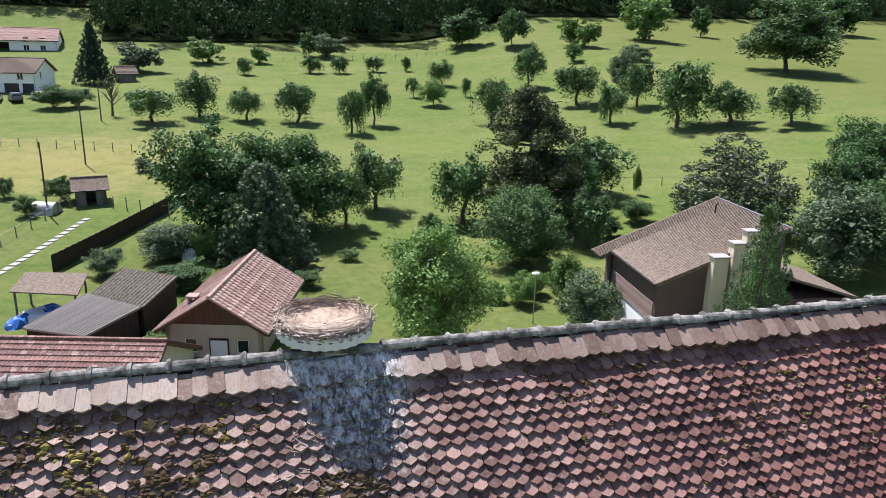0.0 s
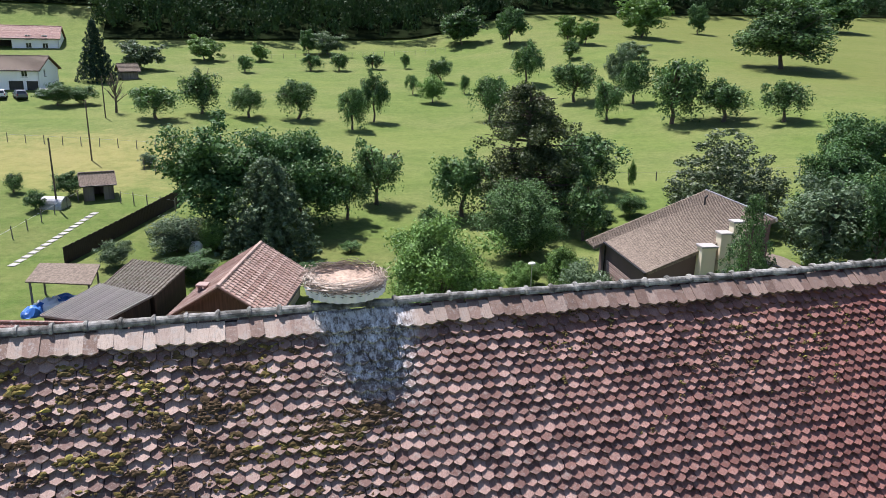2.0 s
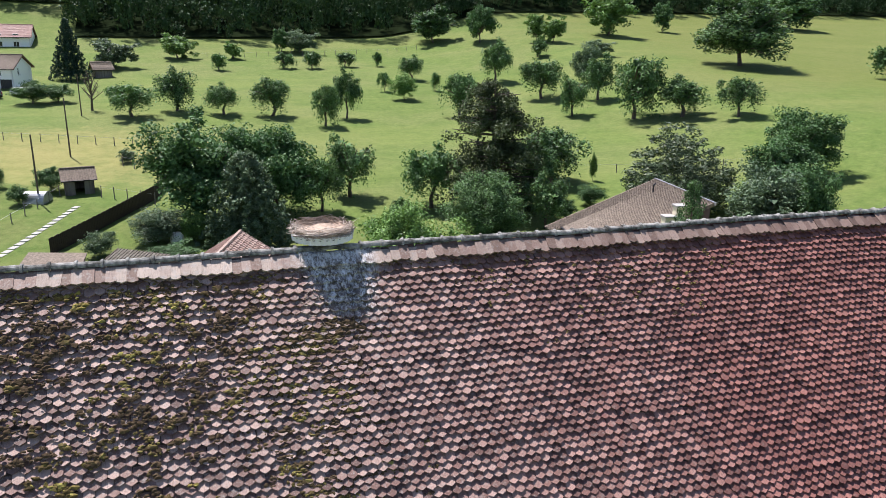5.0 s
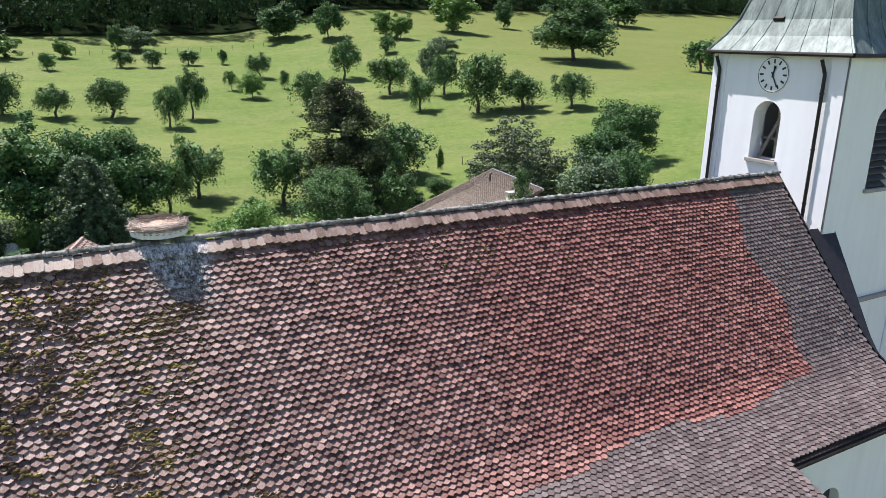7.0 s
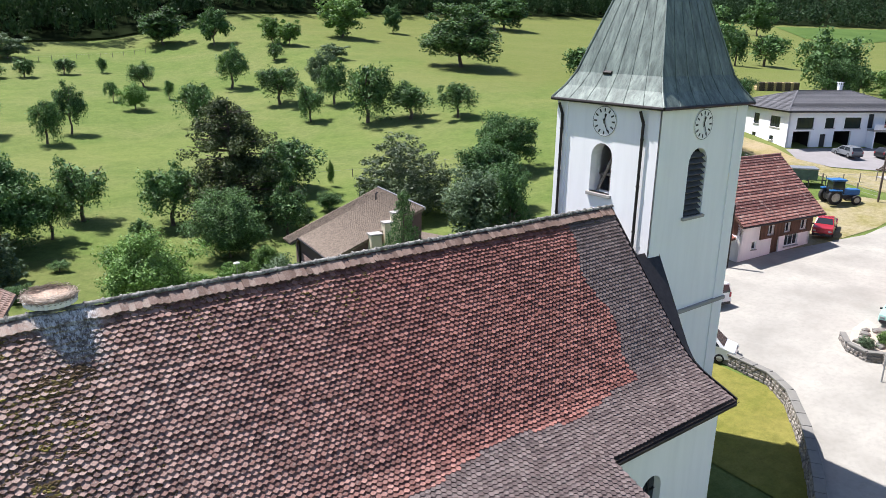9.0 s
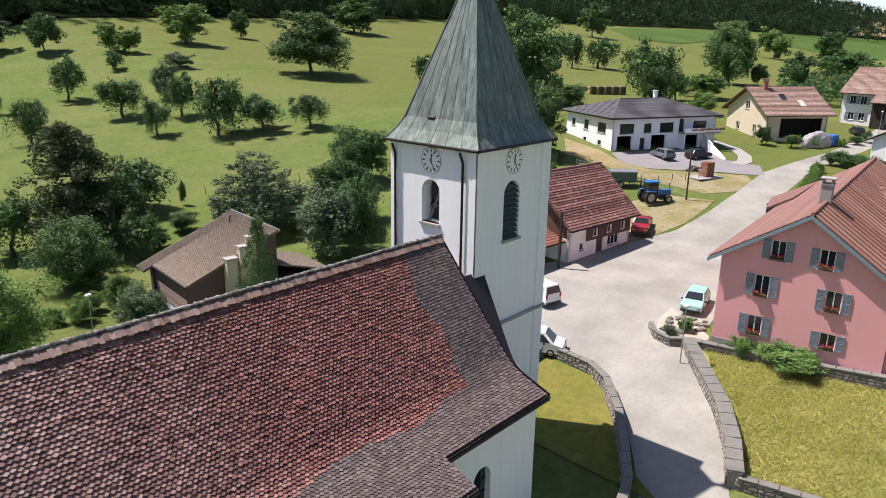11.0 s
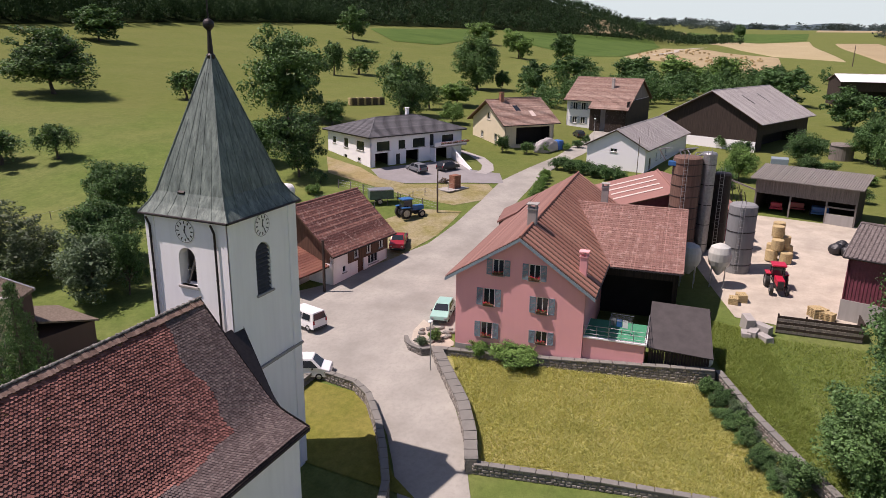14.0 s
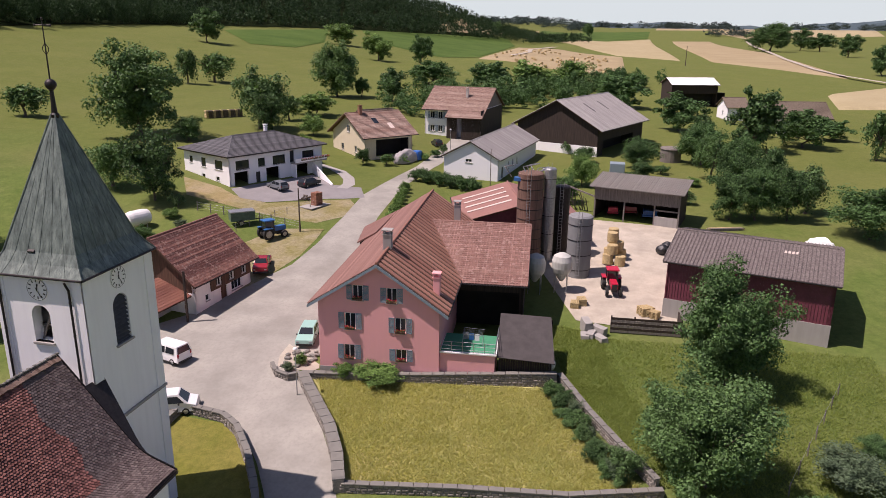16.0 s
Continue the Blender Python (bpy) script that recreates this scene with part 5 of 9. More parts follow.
house("rear_barn", "low barn with dark weathered roof behind the cream house", "barn", (139.5, 30.5), -38.8, 8.5, 6.5, 6.8, 11.8, 14.3, "dark_wood", "mossy_sheet", [], over=0.6, course=0.36)
fh = house("farmhouse", "large white farmhouse with faded brown tile roof and timber barn end", "house", (164.5, 24.1), -95.9, 15.0, 16.8, 6.6, 13.25, 17.65, "house_white", "cottage_tile",
           [("win", "S", 2.0, 0.9, 1.1, 1.5), ("win", "S", 4.0, 0.9, 1.1, 1.5), ("win", "S", 2.0, 4.1, 1.1, 1.6), ("win", "S", 4.0, 4.1, 1.1, 1.6)], over=0.9, gover=0.6, course=0.36, shutter="shutter_blue", gable="grey_wood")
chimney(fh, 9.4, 4.5, 7.8, 10.8, 0.6, "old_wall")
ft = (17.65 - 13.25) / 8.4
bm = bmesh.new()
slab(bm, ((6.3, -3.6, 6.65 - 3.6 * ft), (15.6, -3.6, 6.65 - 3.6 * ft), (15.6, -0.92, 6.65 - 0.92 * ft), (6.3, -0.92, 6.65 - 0.92 * ft)), 0.16)
low = part("lower_roof", bm, M["brown_wood"], fh)
tagged(part("covering", covering(((6.3, -3.6, 6.66 - 3.6 * ft), (15.6, -3.6, 6.66 - 3.6 * ft), (15.6, -0.92, 6.66 - 0.92 * ft), (6.3, -0.92, 6.66 - 0.92 * ft)), 0.36, 0), M["cottage_tile"], low), kind="stuff")
for i in range(30):
    if not 8 < i < 13:
        part("board", boxed(6.6 + i * 0.28, 6.86 + i * 0.28, -2.75, -2.7, -0.8, 4.95), M["dark_wood"], fh)
part("board_cladding", boxed(15.005, 15.1, -2.7, 16.8, -0.8, 6.55), M["dark_wood"], fh)
part("board_cladding", boxed(6.55, 6.6, -2.7, -0.01, -0.8, 5.2), M["dark_wood"], fh)
wb = house("white_hall", "low white hall with light grey sheet roof", "building", (118.7, -1.3), -7.9, 28.0, 10.4, 5.1, 9.2, 11.95, "house_white", "pale_sheet",
           [("plain", "W", 5.6, 3.0, 1.2, 0.6), ("garage", "S", 3.0, 0, 1.2, 2.1), ("plain", "S", 7.0, 1.2, 0.9, 1.3), ("plain", "S", 10.0, 1.2, 0.9, 1.3), ("plain", "S", 13, 1.2, 0.9, 1.3)], over=0.6, course=0.0, roll=0.45)
bb = house("big_barn", "big dark timber barn with pale sheet roof on white base", "barn", (148.0, -18.0), -21.7, 26.8, 19.4, 5.6, 11.8, 17.0, "dark_wood", "pale_sheet", [("open", "S", 12, -0.2, 18, 3.4)],
           over=1.2, gover=0.8, course=0.0, roll=0.5)
part("white_base", boxed(-0.12, -0.01, 0.0, 19.4, -1.5, 2.1), M["house_white"], bb)
for x in (8.0, 15.5):
    bm = bmesh.new()
    t = (17.0 - 11.8) / 9.7
    slab(bm, ((x, 4.4, 6.2 + 4.4 * t + 0.14), (x + 0.5, 4.4, 6.2 + 4.4 * t + 0.14), (x + 0.5, 7.4, 6.2 + 7.4 * t + 0.14), (x, 7.4, 6.2 + 7.4 * t + 0.14)), 0.05)
    part("roof_slot", bm, M["metal_dark"], bb)

# open machine shed
osd = thing("machine_shed", Matrix.Translation((99.6, -19.0, 4.25)) @ pose(0, 0, 0, 0, 0, -104), "open-fronted grey timber machine shed with corrugated roof", "shed")
bm = bmesh.new()
slab(bm, ((-0.6, -1.2, 4.9), (13.0, -1.2, 4.9), (13.0, 6.0, 5.9), (-0.6, 6.0, 5.9)), 0.08)
part("roof", bm, M["grey_sheet"], osd)
tagged(part("covering", covering(((-0.6, -1.2, 4.93), (13.0, -1.2, 4.93), (13.0, 6.0, 5.93), (-0.6, 6.0, 5.93)), 0, 0.3), M["grey_sheet"], osd), kind="stuff")
part("back_wall", boxed(0, 12.4, 5.6, 5.8, -1, 5.7), M["dark_wood"], osd)
for x in (0.0, 12.25):
    part("side_wall", boxed(x, x + 0.15, 0.0, 5.6, -1, 4.8), M["dark_wood"], osd)
for i in range(58):
    part("board", boxed(i * 0.214, i * 0.214 + 0.2, -0.35, -0.31, 2.9 + 0.03 * math.sin(i * 1.7), 4.8), M["grey_wood"], osd)
for x in (0.0, 4.4, 8.8, 12.2):
    part("post", boxed(x, x + 0.2, -0.3, -0.1, -0.8, 4.85), M["grey_wood"], osd)
part("low_wall", boxed(9.0, 12.2, -0.3, -0.15, -0.8, 1.3), M["concrete"], osd)
part("rail", boxed(9.0, 12.2, -0.3, -0.18, 2.1, 2.3), M["grey_wood"], osd)

# dark red shed
rsd = house("red_shed", "long shed of dark red sheet on concrete with brown corrugated roof", "shed", (66.3, -27.35), -104.4, 15.6, 14.0, 1.95, 8.45, 9.95, "red_metal", "shed_sheet", [], over=0.6, gover=0.4, course=0.0, roll=0.36)
bm = bmesh.new()
for i in range(52):
    part("sheet_rib", boxed(0.02 + i * 0.296, 0.12 + i * 0.296, -0.055, -0.003, 2.2, 6.3), M["red_metal"], rsd)
bm = bmesh.new()
slab(bm, ((10.6, 4.6, 7.58), (11.9, 4.6, 7.58), (11.9, 5.4, 7.67), (10.6, 5.4, 7.67)), 0.04)
part("rooflight", bm, M["clear_sheet"], rsd)
part("concrete_foot", boxed(-0.06, 15.66, -0.1, -0.003, -1.5, 2.2), M["concrete"], rsd)

# far buildings
fb = house("far_barn", "distant open barn with white sheet roof", "barn", (256, -40), -75, 16, 11, 7.0, 14.8, 16.6, "dark_wood", "white_paint", [("open", "S", 10, -0.2, 17, 4.8)], over=0.8, course=0.0)
hr = house("far_house", "distant pale house with dark roof", "house", (196, -63.5), -78, 13, 10, 6.4, 10.8, 14.2, "old_wall", "eternit", [("win", "S", 3, 1.2, 1.2, 1.4), ("win", "S", 9, 1.2, 1.2, 1.4), ("win", "W", 5, 1.2, 1.2, 1.4)], over=0.6, course=0.4)
hs = house("small_annex", "small white outbuilding with dark roof", "house", (222, -54), -78, 6, 9, 6.8, 10.6, 13.0, "house_white", "eternit", [("plain", "W", 4, 1.2, 1.0, 1.2)], over=0.4, course=0.0, roll=0.5)
hx = house("far_house", "distant ochre house under repair", "house", (196, -92), -78, 10, 8, 6.4, 9.4, 12.0, "ochre_wall", "brown_tile", [("win", "S", 3, 1.0, 1.2, 1.4)], over=0.5, course=0.4)
# white houses at the foot of the wood
fw = house("far_villa", "white two-storey house with dull grey-brown roof and garages", "house", (-46.5, 144.2), -6.3, 13.4, 10, 6.9, 11.2, 13.2, "house_white", "eternit",
           [("garage", "S", 9.5, 0, 2.4, 2.2), ("garage", "S", 12.2, 0, 2.0, 2.2), ("plain", "S", 3.0, 0.6, 1.4, 1.2), ("win", "S", 3.0, 2.9, 1.4, 1.2), ("win", "S", 11, 2.9, 1.0, 1.3), ("plain", "E", 3, 2.9, 1.0, 1.2)], over=0.7, course=0.4)
fw2 = house("far_farmhouse", "white farmhouse with long brown tile roof at the wood", "house", (-60, 195), 4.6, 20, 10.8, 12.6, 16.4, 18.9, "house_white", "brown_tile",
            [("win", "S", 13.5, 1.2, 1.2, 1.2), ("win", "S", 17, 1.2, 1.2, 1.2), ("win", "S", 13.5, 3.2, 1.2, 1.0), ("win", "S", 17, 3.2, 1.2, 1.0), ("open", "S", 6, 0, 8, 3)], over=0.8, course=0.4)
hut = house("garden_hut", "small brown timber hut with pitched roof", "hut", (-21.4, 155), 20, 3.2, 3.2, 8.7, 10.6, 11.7, "grey_wood", "eternit", [], over=0.4, course=0.4)

# ---- behind the church
# brown house with one tilted sheet roof
bh = thing("brown_house", Matrix.Translation((23.1, 35.0, 0)) @ pose(0, 0, 0, 0, 0, -8), "brown rendered house with tilted brown ribbed roof and cream chimneys", "house")
BL, BW, ZE, ZR = 7.9, 8.6, 3.85, 7.1


def tilt_z(x):
    return ZE + (ZR - ZE) * x / BL


bm = bmesh.new()
slab(bm, ((-0.1, -0.15, ZE), (-0.1, 7.0, ZE), (BL, 7.0, ZR), (BL, -0.15, ZR)), 0.2)
part("roof", bm, M["eternit"], bh)
bm = bmesh.new()
slab(bm, ((-0.9, 7.004, tilt_z(-0.9)), (-0.9, BW + 0.15, tilt_z(-0.9)), (BL, BW + 0.15, ZR), (BL, 7.004, ZR)), 0.2)
part("roof", bm, M["eternit"], bh)
bm = bmesh.new()
for i in range(44):
    y = -0.1 + i * 0.2
    x0 = -0.1 if y < 7.0 else -0.9
    tube(bm, (x0, y, tilt_z(x0) + 0.012), (BL, y, ZR + 0.012), 0.035, 0.035, 5, False)
for i in range(9):
    x = 0.2 + i * 0.9
    tube(bm, (x, -0.12, tilt_z(x) + 0.025), (x, BW + 0.1, tilt_z(x) + 0.025), 0.02, 0.02, 4, False)
tagged(part("ribs", bm, M["eternit"], bh), kind="stuff")
bm = bmesh.new()
box(bm, -0.22, -0.1, -0.15, 7.0, ZE - 0.14, ZE - 0.02)
part("gutter", bm, M["metal_dark"], bh)
bm = bmesh.new()
box(bm, BL, BL + 0.12, -0.2, BW + 0.2, ZR - 0.15, ZR + 0.06)
part("ridge_cap", bm, M["zinc"], bh)
# walls stop under the tilted roof
for y0, y1 in ((0.1, 0.35), (BW - 0.35, BW - 0.1)):
    bm = bmesh.new()
    prism(bm, [(0.15, -2.5), (BL - 0.1, -2.5), (BL - 0.1, tilt_z(BL - 0.1) - 0.22), (0.15, tilt_z(0.15) - 0.22)], y1 - y0)
    part("wall", bm, M["brown_wall"], bh, loc=Matrix.Translation((0, y0, 0)))
part("wall", boxed(0.15, 0.4, 0.36, BW - 0.36, 1.25, ZE - 0.2), M["brown_wall"], bh)
part("wall", boxed(0.17, 0.42, 0.36, BW - 0.36, -2.5, 1.245), M["house_white"], bh, "white lower wall")
part("wall", boxed(BL - 0.35, BL - 0.1, 0.36, BW - 0.36, -2.5, ZR - 0.3), M["brown_wall"], bh)
for i in range(8):
    part("brick_course", boxed(0.1, 0.149, 0.36, 6.9, 1.27 + i * 0.16, 1.40 + i * 0.16, 0.01), M["brick_pale"], bh)
window(bh, pose(0.17, 2.2, -0.9, 0, 0, -90), 1.2, 1.1)
part("downpipe", boxed(0.02, 0.1, 7.2, 7.3, -1.0, ZE - 0.1, 0.02), M["metal_dark"], bh)
for x0, x1, y0, z1 in ((3.15, 4.05, -0.6, 5.45), (4.3, 4.95, -0.55, 6.25), (5.05, 5.7, -0.5, 6.95)):
    part("chimney", boxed(x0, x1, y0, 0.09, -2.0, z1, 0.03), M["cream_wall"], bh, "cream rendered chimney stack")
    part("chimney_cap", boxed(x0 - 0.08, x1 + 0.08, y0 - 0.08, 0.17, z1 + 0.004, z1 + 0.12, 0.02), M["concrete"], bh)
bm = bmesh.new()
tube(bm, (6.6, 6.2, 6.4), (6.6, 6.2, 7.15), 0.06, sides=8)
tube(bm, (6.6, 6.2, 7.1), (6.75, 6.2, 7.25), 0.07, sides=8)
part("vent_pipe", bm, M["black"], bh)
bm = bmesh.new()
slab(bm, ((BL + 0.02, -0.2, 4.2), (BL + 0.02, 6.0, 4.2), (BL + 5.2, 6.0, 2.7), (BL + 5.2, -0.2, 2.7)), 0.15)
part("side_roof", bm, M["eternit"], bh)
part("side_wall", boxed(BL - 0.05, BL + 4.9, 0.1, 5.6, -1.6, 2.6), M["brown_wall"], bh)
# ochre cottage with the red hipped roof
cot = house("cottage", "small cream cottage with weathered brown tile roof", "house", (0.8, 40.7), 73, 8.7, 5.7, -1.25, 0.95, 2.75, "cottage_wall", "cottage_tile",
            [("plain", "W", 1.2, 0.35, 0.75, 0.9), ("door", "W", 2.6, -0.35, 1.2, 1.7), ("plain", "W", 4.3, 0.35, 0.75, 0.9)], over=0.5, gover=0.6, course=0.36, roll=0.42, gable="brown_wood", thick=0.25)
part("door_panel", boxed(2.1, 3.1, -0.06, 0.0, -0.3, 1.2, 0.01), M["white_paint"], cot, "white boarded door", loc=side_matrix("W", 8.7, 5.7) @ Matrix.Translation((-5.2, 0, 0)))
chimney(cot, 1.5, 4.5, 1.5, 3.0, 0.5, "brick_pale")


# ---------------------------------------------------------------- sheds of the back gardens
def mono_shed(name, label, quad, mat, wall, roll=0.0, course=0.0, floor=-1.4, cat="shed"):
    """A shed under one sloping roof given by its four corners, eave first."""
    s = thing(name, pose(0, 0, 0), label, cat)
    bm = bmesh.new()
    slab(bm, quad, 0.08)
    bmesh.ops.recalc_face_normals(bm, faces=bm.faces[:])
    r = part("roof", bm, M[mat], s)
    tagged(part("covering", covering(quad, course, roll), M[mat], r), kind="stuff")
    c = sum((Vector(p) for p in quad), Vector()) / 4
    ins = [Vector(p).lerp(c, 0.06) for p in quad]
    for a, b in zip(ins, ins[1:] + ins[:1]):
        d = b - a
        L = d.to_2d().length
        bm = wall_bm([(0, floor), (L, floor), (L, b.z - 0.12), (0, a.z - 0.12)], [], 0.1)
        part("wall", bm, M[wall], s, loc=Matrix.Translation((a.x, a.y, 0)) @ pose(0, 0, 0, 0, 0, math.degrees(math.atan2(d.y, d.x))))
    return s


mono_shed("sheet_shed", "low shed with pale grey corrugated sheet roof", ((-12.4, 43.4, 0.9), (-8.7, 40.8, 1.1), (-6.2, 44.6, 1.25), (-9.8, 48.3, 1.1)), "grey_sheet", "dark_wood", 0.22)
mono_shed("old_shed", "old shed with dark mossy flat roof", ((-9.7, 48.0, 1.0), (-6.1, 44.8, 1.15), (-4.4, 49.6, 1.5), (-8.3, 53.0, 1.3)), "mossy_sheet", "dark_wood", 0.3)
port = thing("carport", pose(0, 0, 0), "open carport with light sheet roof on posts", "carport")
bm = bmesh.new()
slab(bm, ((-14.8, 50.2, 1.0), (-10.4, 48.3, 1.1), (-10.3, 51.7, 1.5), (-14.5, 53.2, 1.4)), 0.08)
part("roof", bm, M["eternit"], port)
for x, y in ((-14.6, 50.5), (-10.6, 48.6), (-10.5, 51.4), (-14.3, 52.8)):
    part("post", boxed(x - 0.06, x + 0.06, y - 0.06, y + 0.06, -1.3, 1.0), M["grey_wood"], port)
nb = house("neighbour_house", "neighbouring house with brown interlocking tile roof", "house", (-18.9, 34.6), -15.5, 14.0, 9.0, -1.3, 0.5, 2.75, "old_wall", "barn_tile", [], over=0.4, gover=0.4, course=0.34, roll=0.22)
for i, (x, y, a) in enumerate(((-13.6, 50.6, 20), (-12.6, 50.9, -15), (-13.0, 49.6, 5), (-14.2, 49.3, 60))):
    t = thing("tarpaulin", Matrix.Translation((x, y, ground_at(x, y))) @ pose(0, 0, 0, 0, 0, a), "crumpled blue and white tarpaulin over stacked goods", "tarpaulin", "covered goods under the carport")
    bm = bmesh.new()
    bmesh.ops.create_icosphere(bm, subdivisions=3, radius=0.8)
    for v in bm.verts:
        n = noise.noise(v.co * 2.3 + Vector((i * 7, 0, 0)))
        v.co = Vector((v.co.x * 1.3, v.co.y * 0.9, max(0.0, v.co.z * 0.75 + n * 0.35)))
    part("sheet", bm, M["blue_plastic"] if i % 2 else M["white_paint"], t)
gh = house("garden_shed", "small weathered timber garden shed", "shed", (-15.6, 76.6), 12, 2.8, 2.6, 0.9, 2.7, 3.5, "grey_wood", "eternit", [("open", "S", 1.4, 0, 0.9, 1.5)], over=0.3, gover=0.3, course=0.0, roll=0.25)
tk = thing("polytunnel", Matrix.Translation((-16.9, 74.6, ground_at(-16.9, 74.6))) @ pose(0, 0, 0, 0, 0, 70), "small rounded pale plastic tunnel", "polytunnel")
bm = bmesh.new()
prism(bm, [(0.9 * math.cos(math.pi * i / 12), 1.15 * math.sin(math.pi * i / 12)) for i in range(13)], 2.2)
part("cover", bm, M["zinc"], tk)
for x, y in ((-6.4, 61.3), (-4.3, 60.0)):
    t = thing("compost_bin", Matrix.Translation((x, y, ground_at(x, y))), "pale rounded garden bin on the lawn", "bin")
    bm = bmesh.new()
    lathe(bm, [(0.5, 0), (0.6, 0.3), (0.55, 0.8), (0.35, 1.05), (0.1, 1.1)], 14)
    part("body", bm, M["white_paint"], t)
# dark hedge-fence and pale path of the kitchen garden
pts = [(-14.2, 59.0), (-10.5, 66.5), (-6.8, 74.0), (-5.5, 79.5)]
fn = thing("garden_fence", pose(0, 0, 0), "tall dark wooden garden fence", "fence")
for (x0, y0), (x1, y1) in zip(pts, pts[1:]):
    L = math.hypot(x1 - x0, y1 - y0)
    n = int(L / 0.24)
    for i in range(n):
        x, y = x0 + (x1 - x0) * i / n, y0 + (y1 - y0) * i / n
        b = boxed(0, 0.22, -0.02, 0.02, -0.1, 1.5 + 0.03 * math.sin(i * 2.1))
        part("board", b, M["dark_wood"], fn, loc=Matrix.Translation((x, y, ground_at(x, y))) @ pose(0, 0, 0, 0, 0, math.degrees(math.atan2(y1 - y0, x1 - x0))))
for i in range(15):
    t = i / 14
    x, y = -18.0 + 3.9 * t, 59.7 + 12.7 * t
    sl = tagged(part("stepping_slab", boxed(-0.4, 0.4, -0.3, 0.3, 0.02, 0.09, 0.02), M["concrete"], None, loc=Matrix.Translation((x, y, ground_at(x, y))) @ pose(0, 0, 0, 0, 0, 70)),
                "pale concrete slab of the garden path", "slab", "slabs of the garden path")


def picket_line(name, label, a, b, gapm, high, mat="grey_wood", rails=1):
    f = thing(name, pose(0, 0, 0), label, "fence")
    L = math.hypot(b[0] - a[0], b[1] - a[1])
    n = max(2, int(L / gapm))
    tops = []
    for i in range(n + 1):
        x, y = a[0] + (b[0] - a[0]) * i / n, a[1] + (b[1] - a[1]) * i / n
        z = ground_at(x, y)
        lean = random.uniform(-0.06, 0.06)
        bm = bmesh.new()
        tube(bm, (x, y, z - 0.1), (x + lean, y, z + high * random.uniform(0.92, 1.06)), 0.06, 0.05, 6)
        part("post", bm, M[mat], f)
        tops.append((x, y, z))
    for k in range(rails):
        hz = high * (0.85 - 0.35 * k)
        for p, q in zip(tops, tops[1:]):
            bm = bmesh.new()
            tube(bm, (p[0], p[1], p[2] + hz), (q[0], q[1], q[2] + hz), 0.012, sides=4, caps=False)
            part("wire", bm, M["zinc"], f)
    return f


picket_line("meadow_fence", "wire fence on thin wooden posts along the meadow", (-29, 103.5), (-8.3, 97), 2.2, 1.2)
picket_line("meadow_fence", "wire fence on thin wooden posts along the meadow", (-8.3, 97), (16, 84), 2.6, 1.2)
picket_line("garden_wire_fence", "low wire fence on posts round the garden", (-12.1, 75.6), (-6.7, 72.2), 1.4, 1.3)
picket_line("garden_wire_fence", "low wire fence on posts round the garden", (-11.0, 88), (-3.0, 79.5), 1.8, 1.3)
picket_line("meadow_fence", "wire fence on thin wooden posts along the wood", (-2.8, 185), (56.6, 197), 3.0, 1.2)
picket_line("meadow_fence", "wire fence on wooden posts behind the gardens", (22.8, 80.6), (64, 64), 3.0, 1.2)
picket_line("garden_wire_fence", "low wire fence on posts beside the kitchen garden", (-21, 62), (-15.5, 79), 2.0, 1.1)
picket_line("paddock_fence", "wooden post and wire fence beside the barn yard", (75, 31), (94, 22.5), 2.2, 1.2, "grey_wood", 2)
picket_line("stream_fence", "wire fence on posts through rough grass", (38.7, -34.4), (52.8, -41), 2.4, 1.2)


def pole(x, y, high, label, r=0.1, lamp=False):
    p = thing("street_lamp" if lamp else "wooden_pole", Matrix.Translation((x, y, ground_at(x, y))), label, "lamp" if lamp else "pole")
    bm = bmesh.new()
    tube(bm, (0, 0, -0.2), (0, 0, high), r, r * 0.7, 8)
    part("shaft", bm, M["zinc"] if lamp else M["bark"], p)
    if lamp:
        bm = bmesh.new()
        bmesh.ops.create_icosphere(bm, subdivisions=2, radius=0.28)
        for v in bm.verts:
            v.co = Vector((v.co.x, v.co.y * 0.7, v.co.z * 0.4 + high + 0.05))
        part("lamp_head", bm, M["white_paint"], p)
    return p


pole(-17.7, 74.5, 6.9, "thin dark wooden pole at the garden")
pole(-17.4, 93.0, 7.2, "thin dark wooden pole leaning in the meadow")
pole(-19.3, 118.2, 6.2, "thin dark wooden pole in the meadow")
pole(82.0, 20.8, 6.2, "tarred wooden pole beside the road", 0.13)
pole(42.9, 3.9, 4.3, "thin grey metal street lamp", 0.05, True)
pole(18.7, 42.3, 3.6, "white-headed grey garden lamp post", 0.05, True)
pole(137, 11.5, 6.0, "thin grey metal street lamp at the bend", 0.06, True)
pole(112.5, -1.0, 7.0, "thin pole before the white hall", 0.07)
pole(560, -70, 14.0, "tall wooden pole between the fields", 0.3)


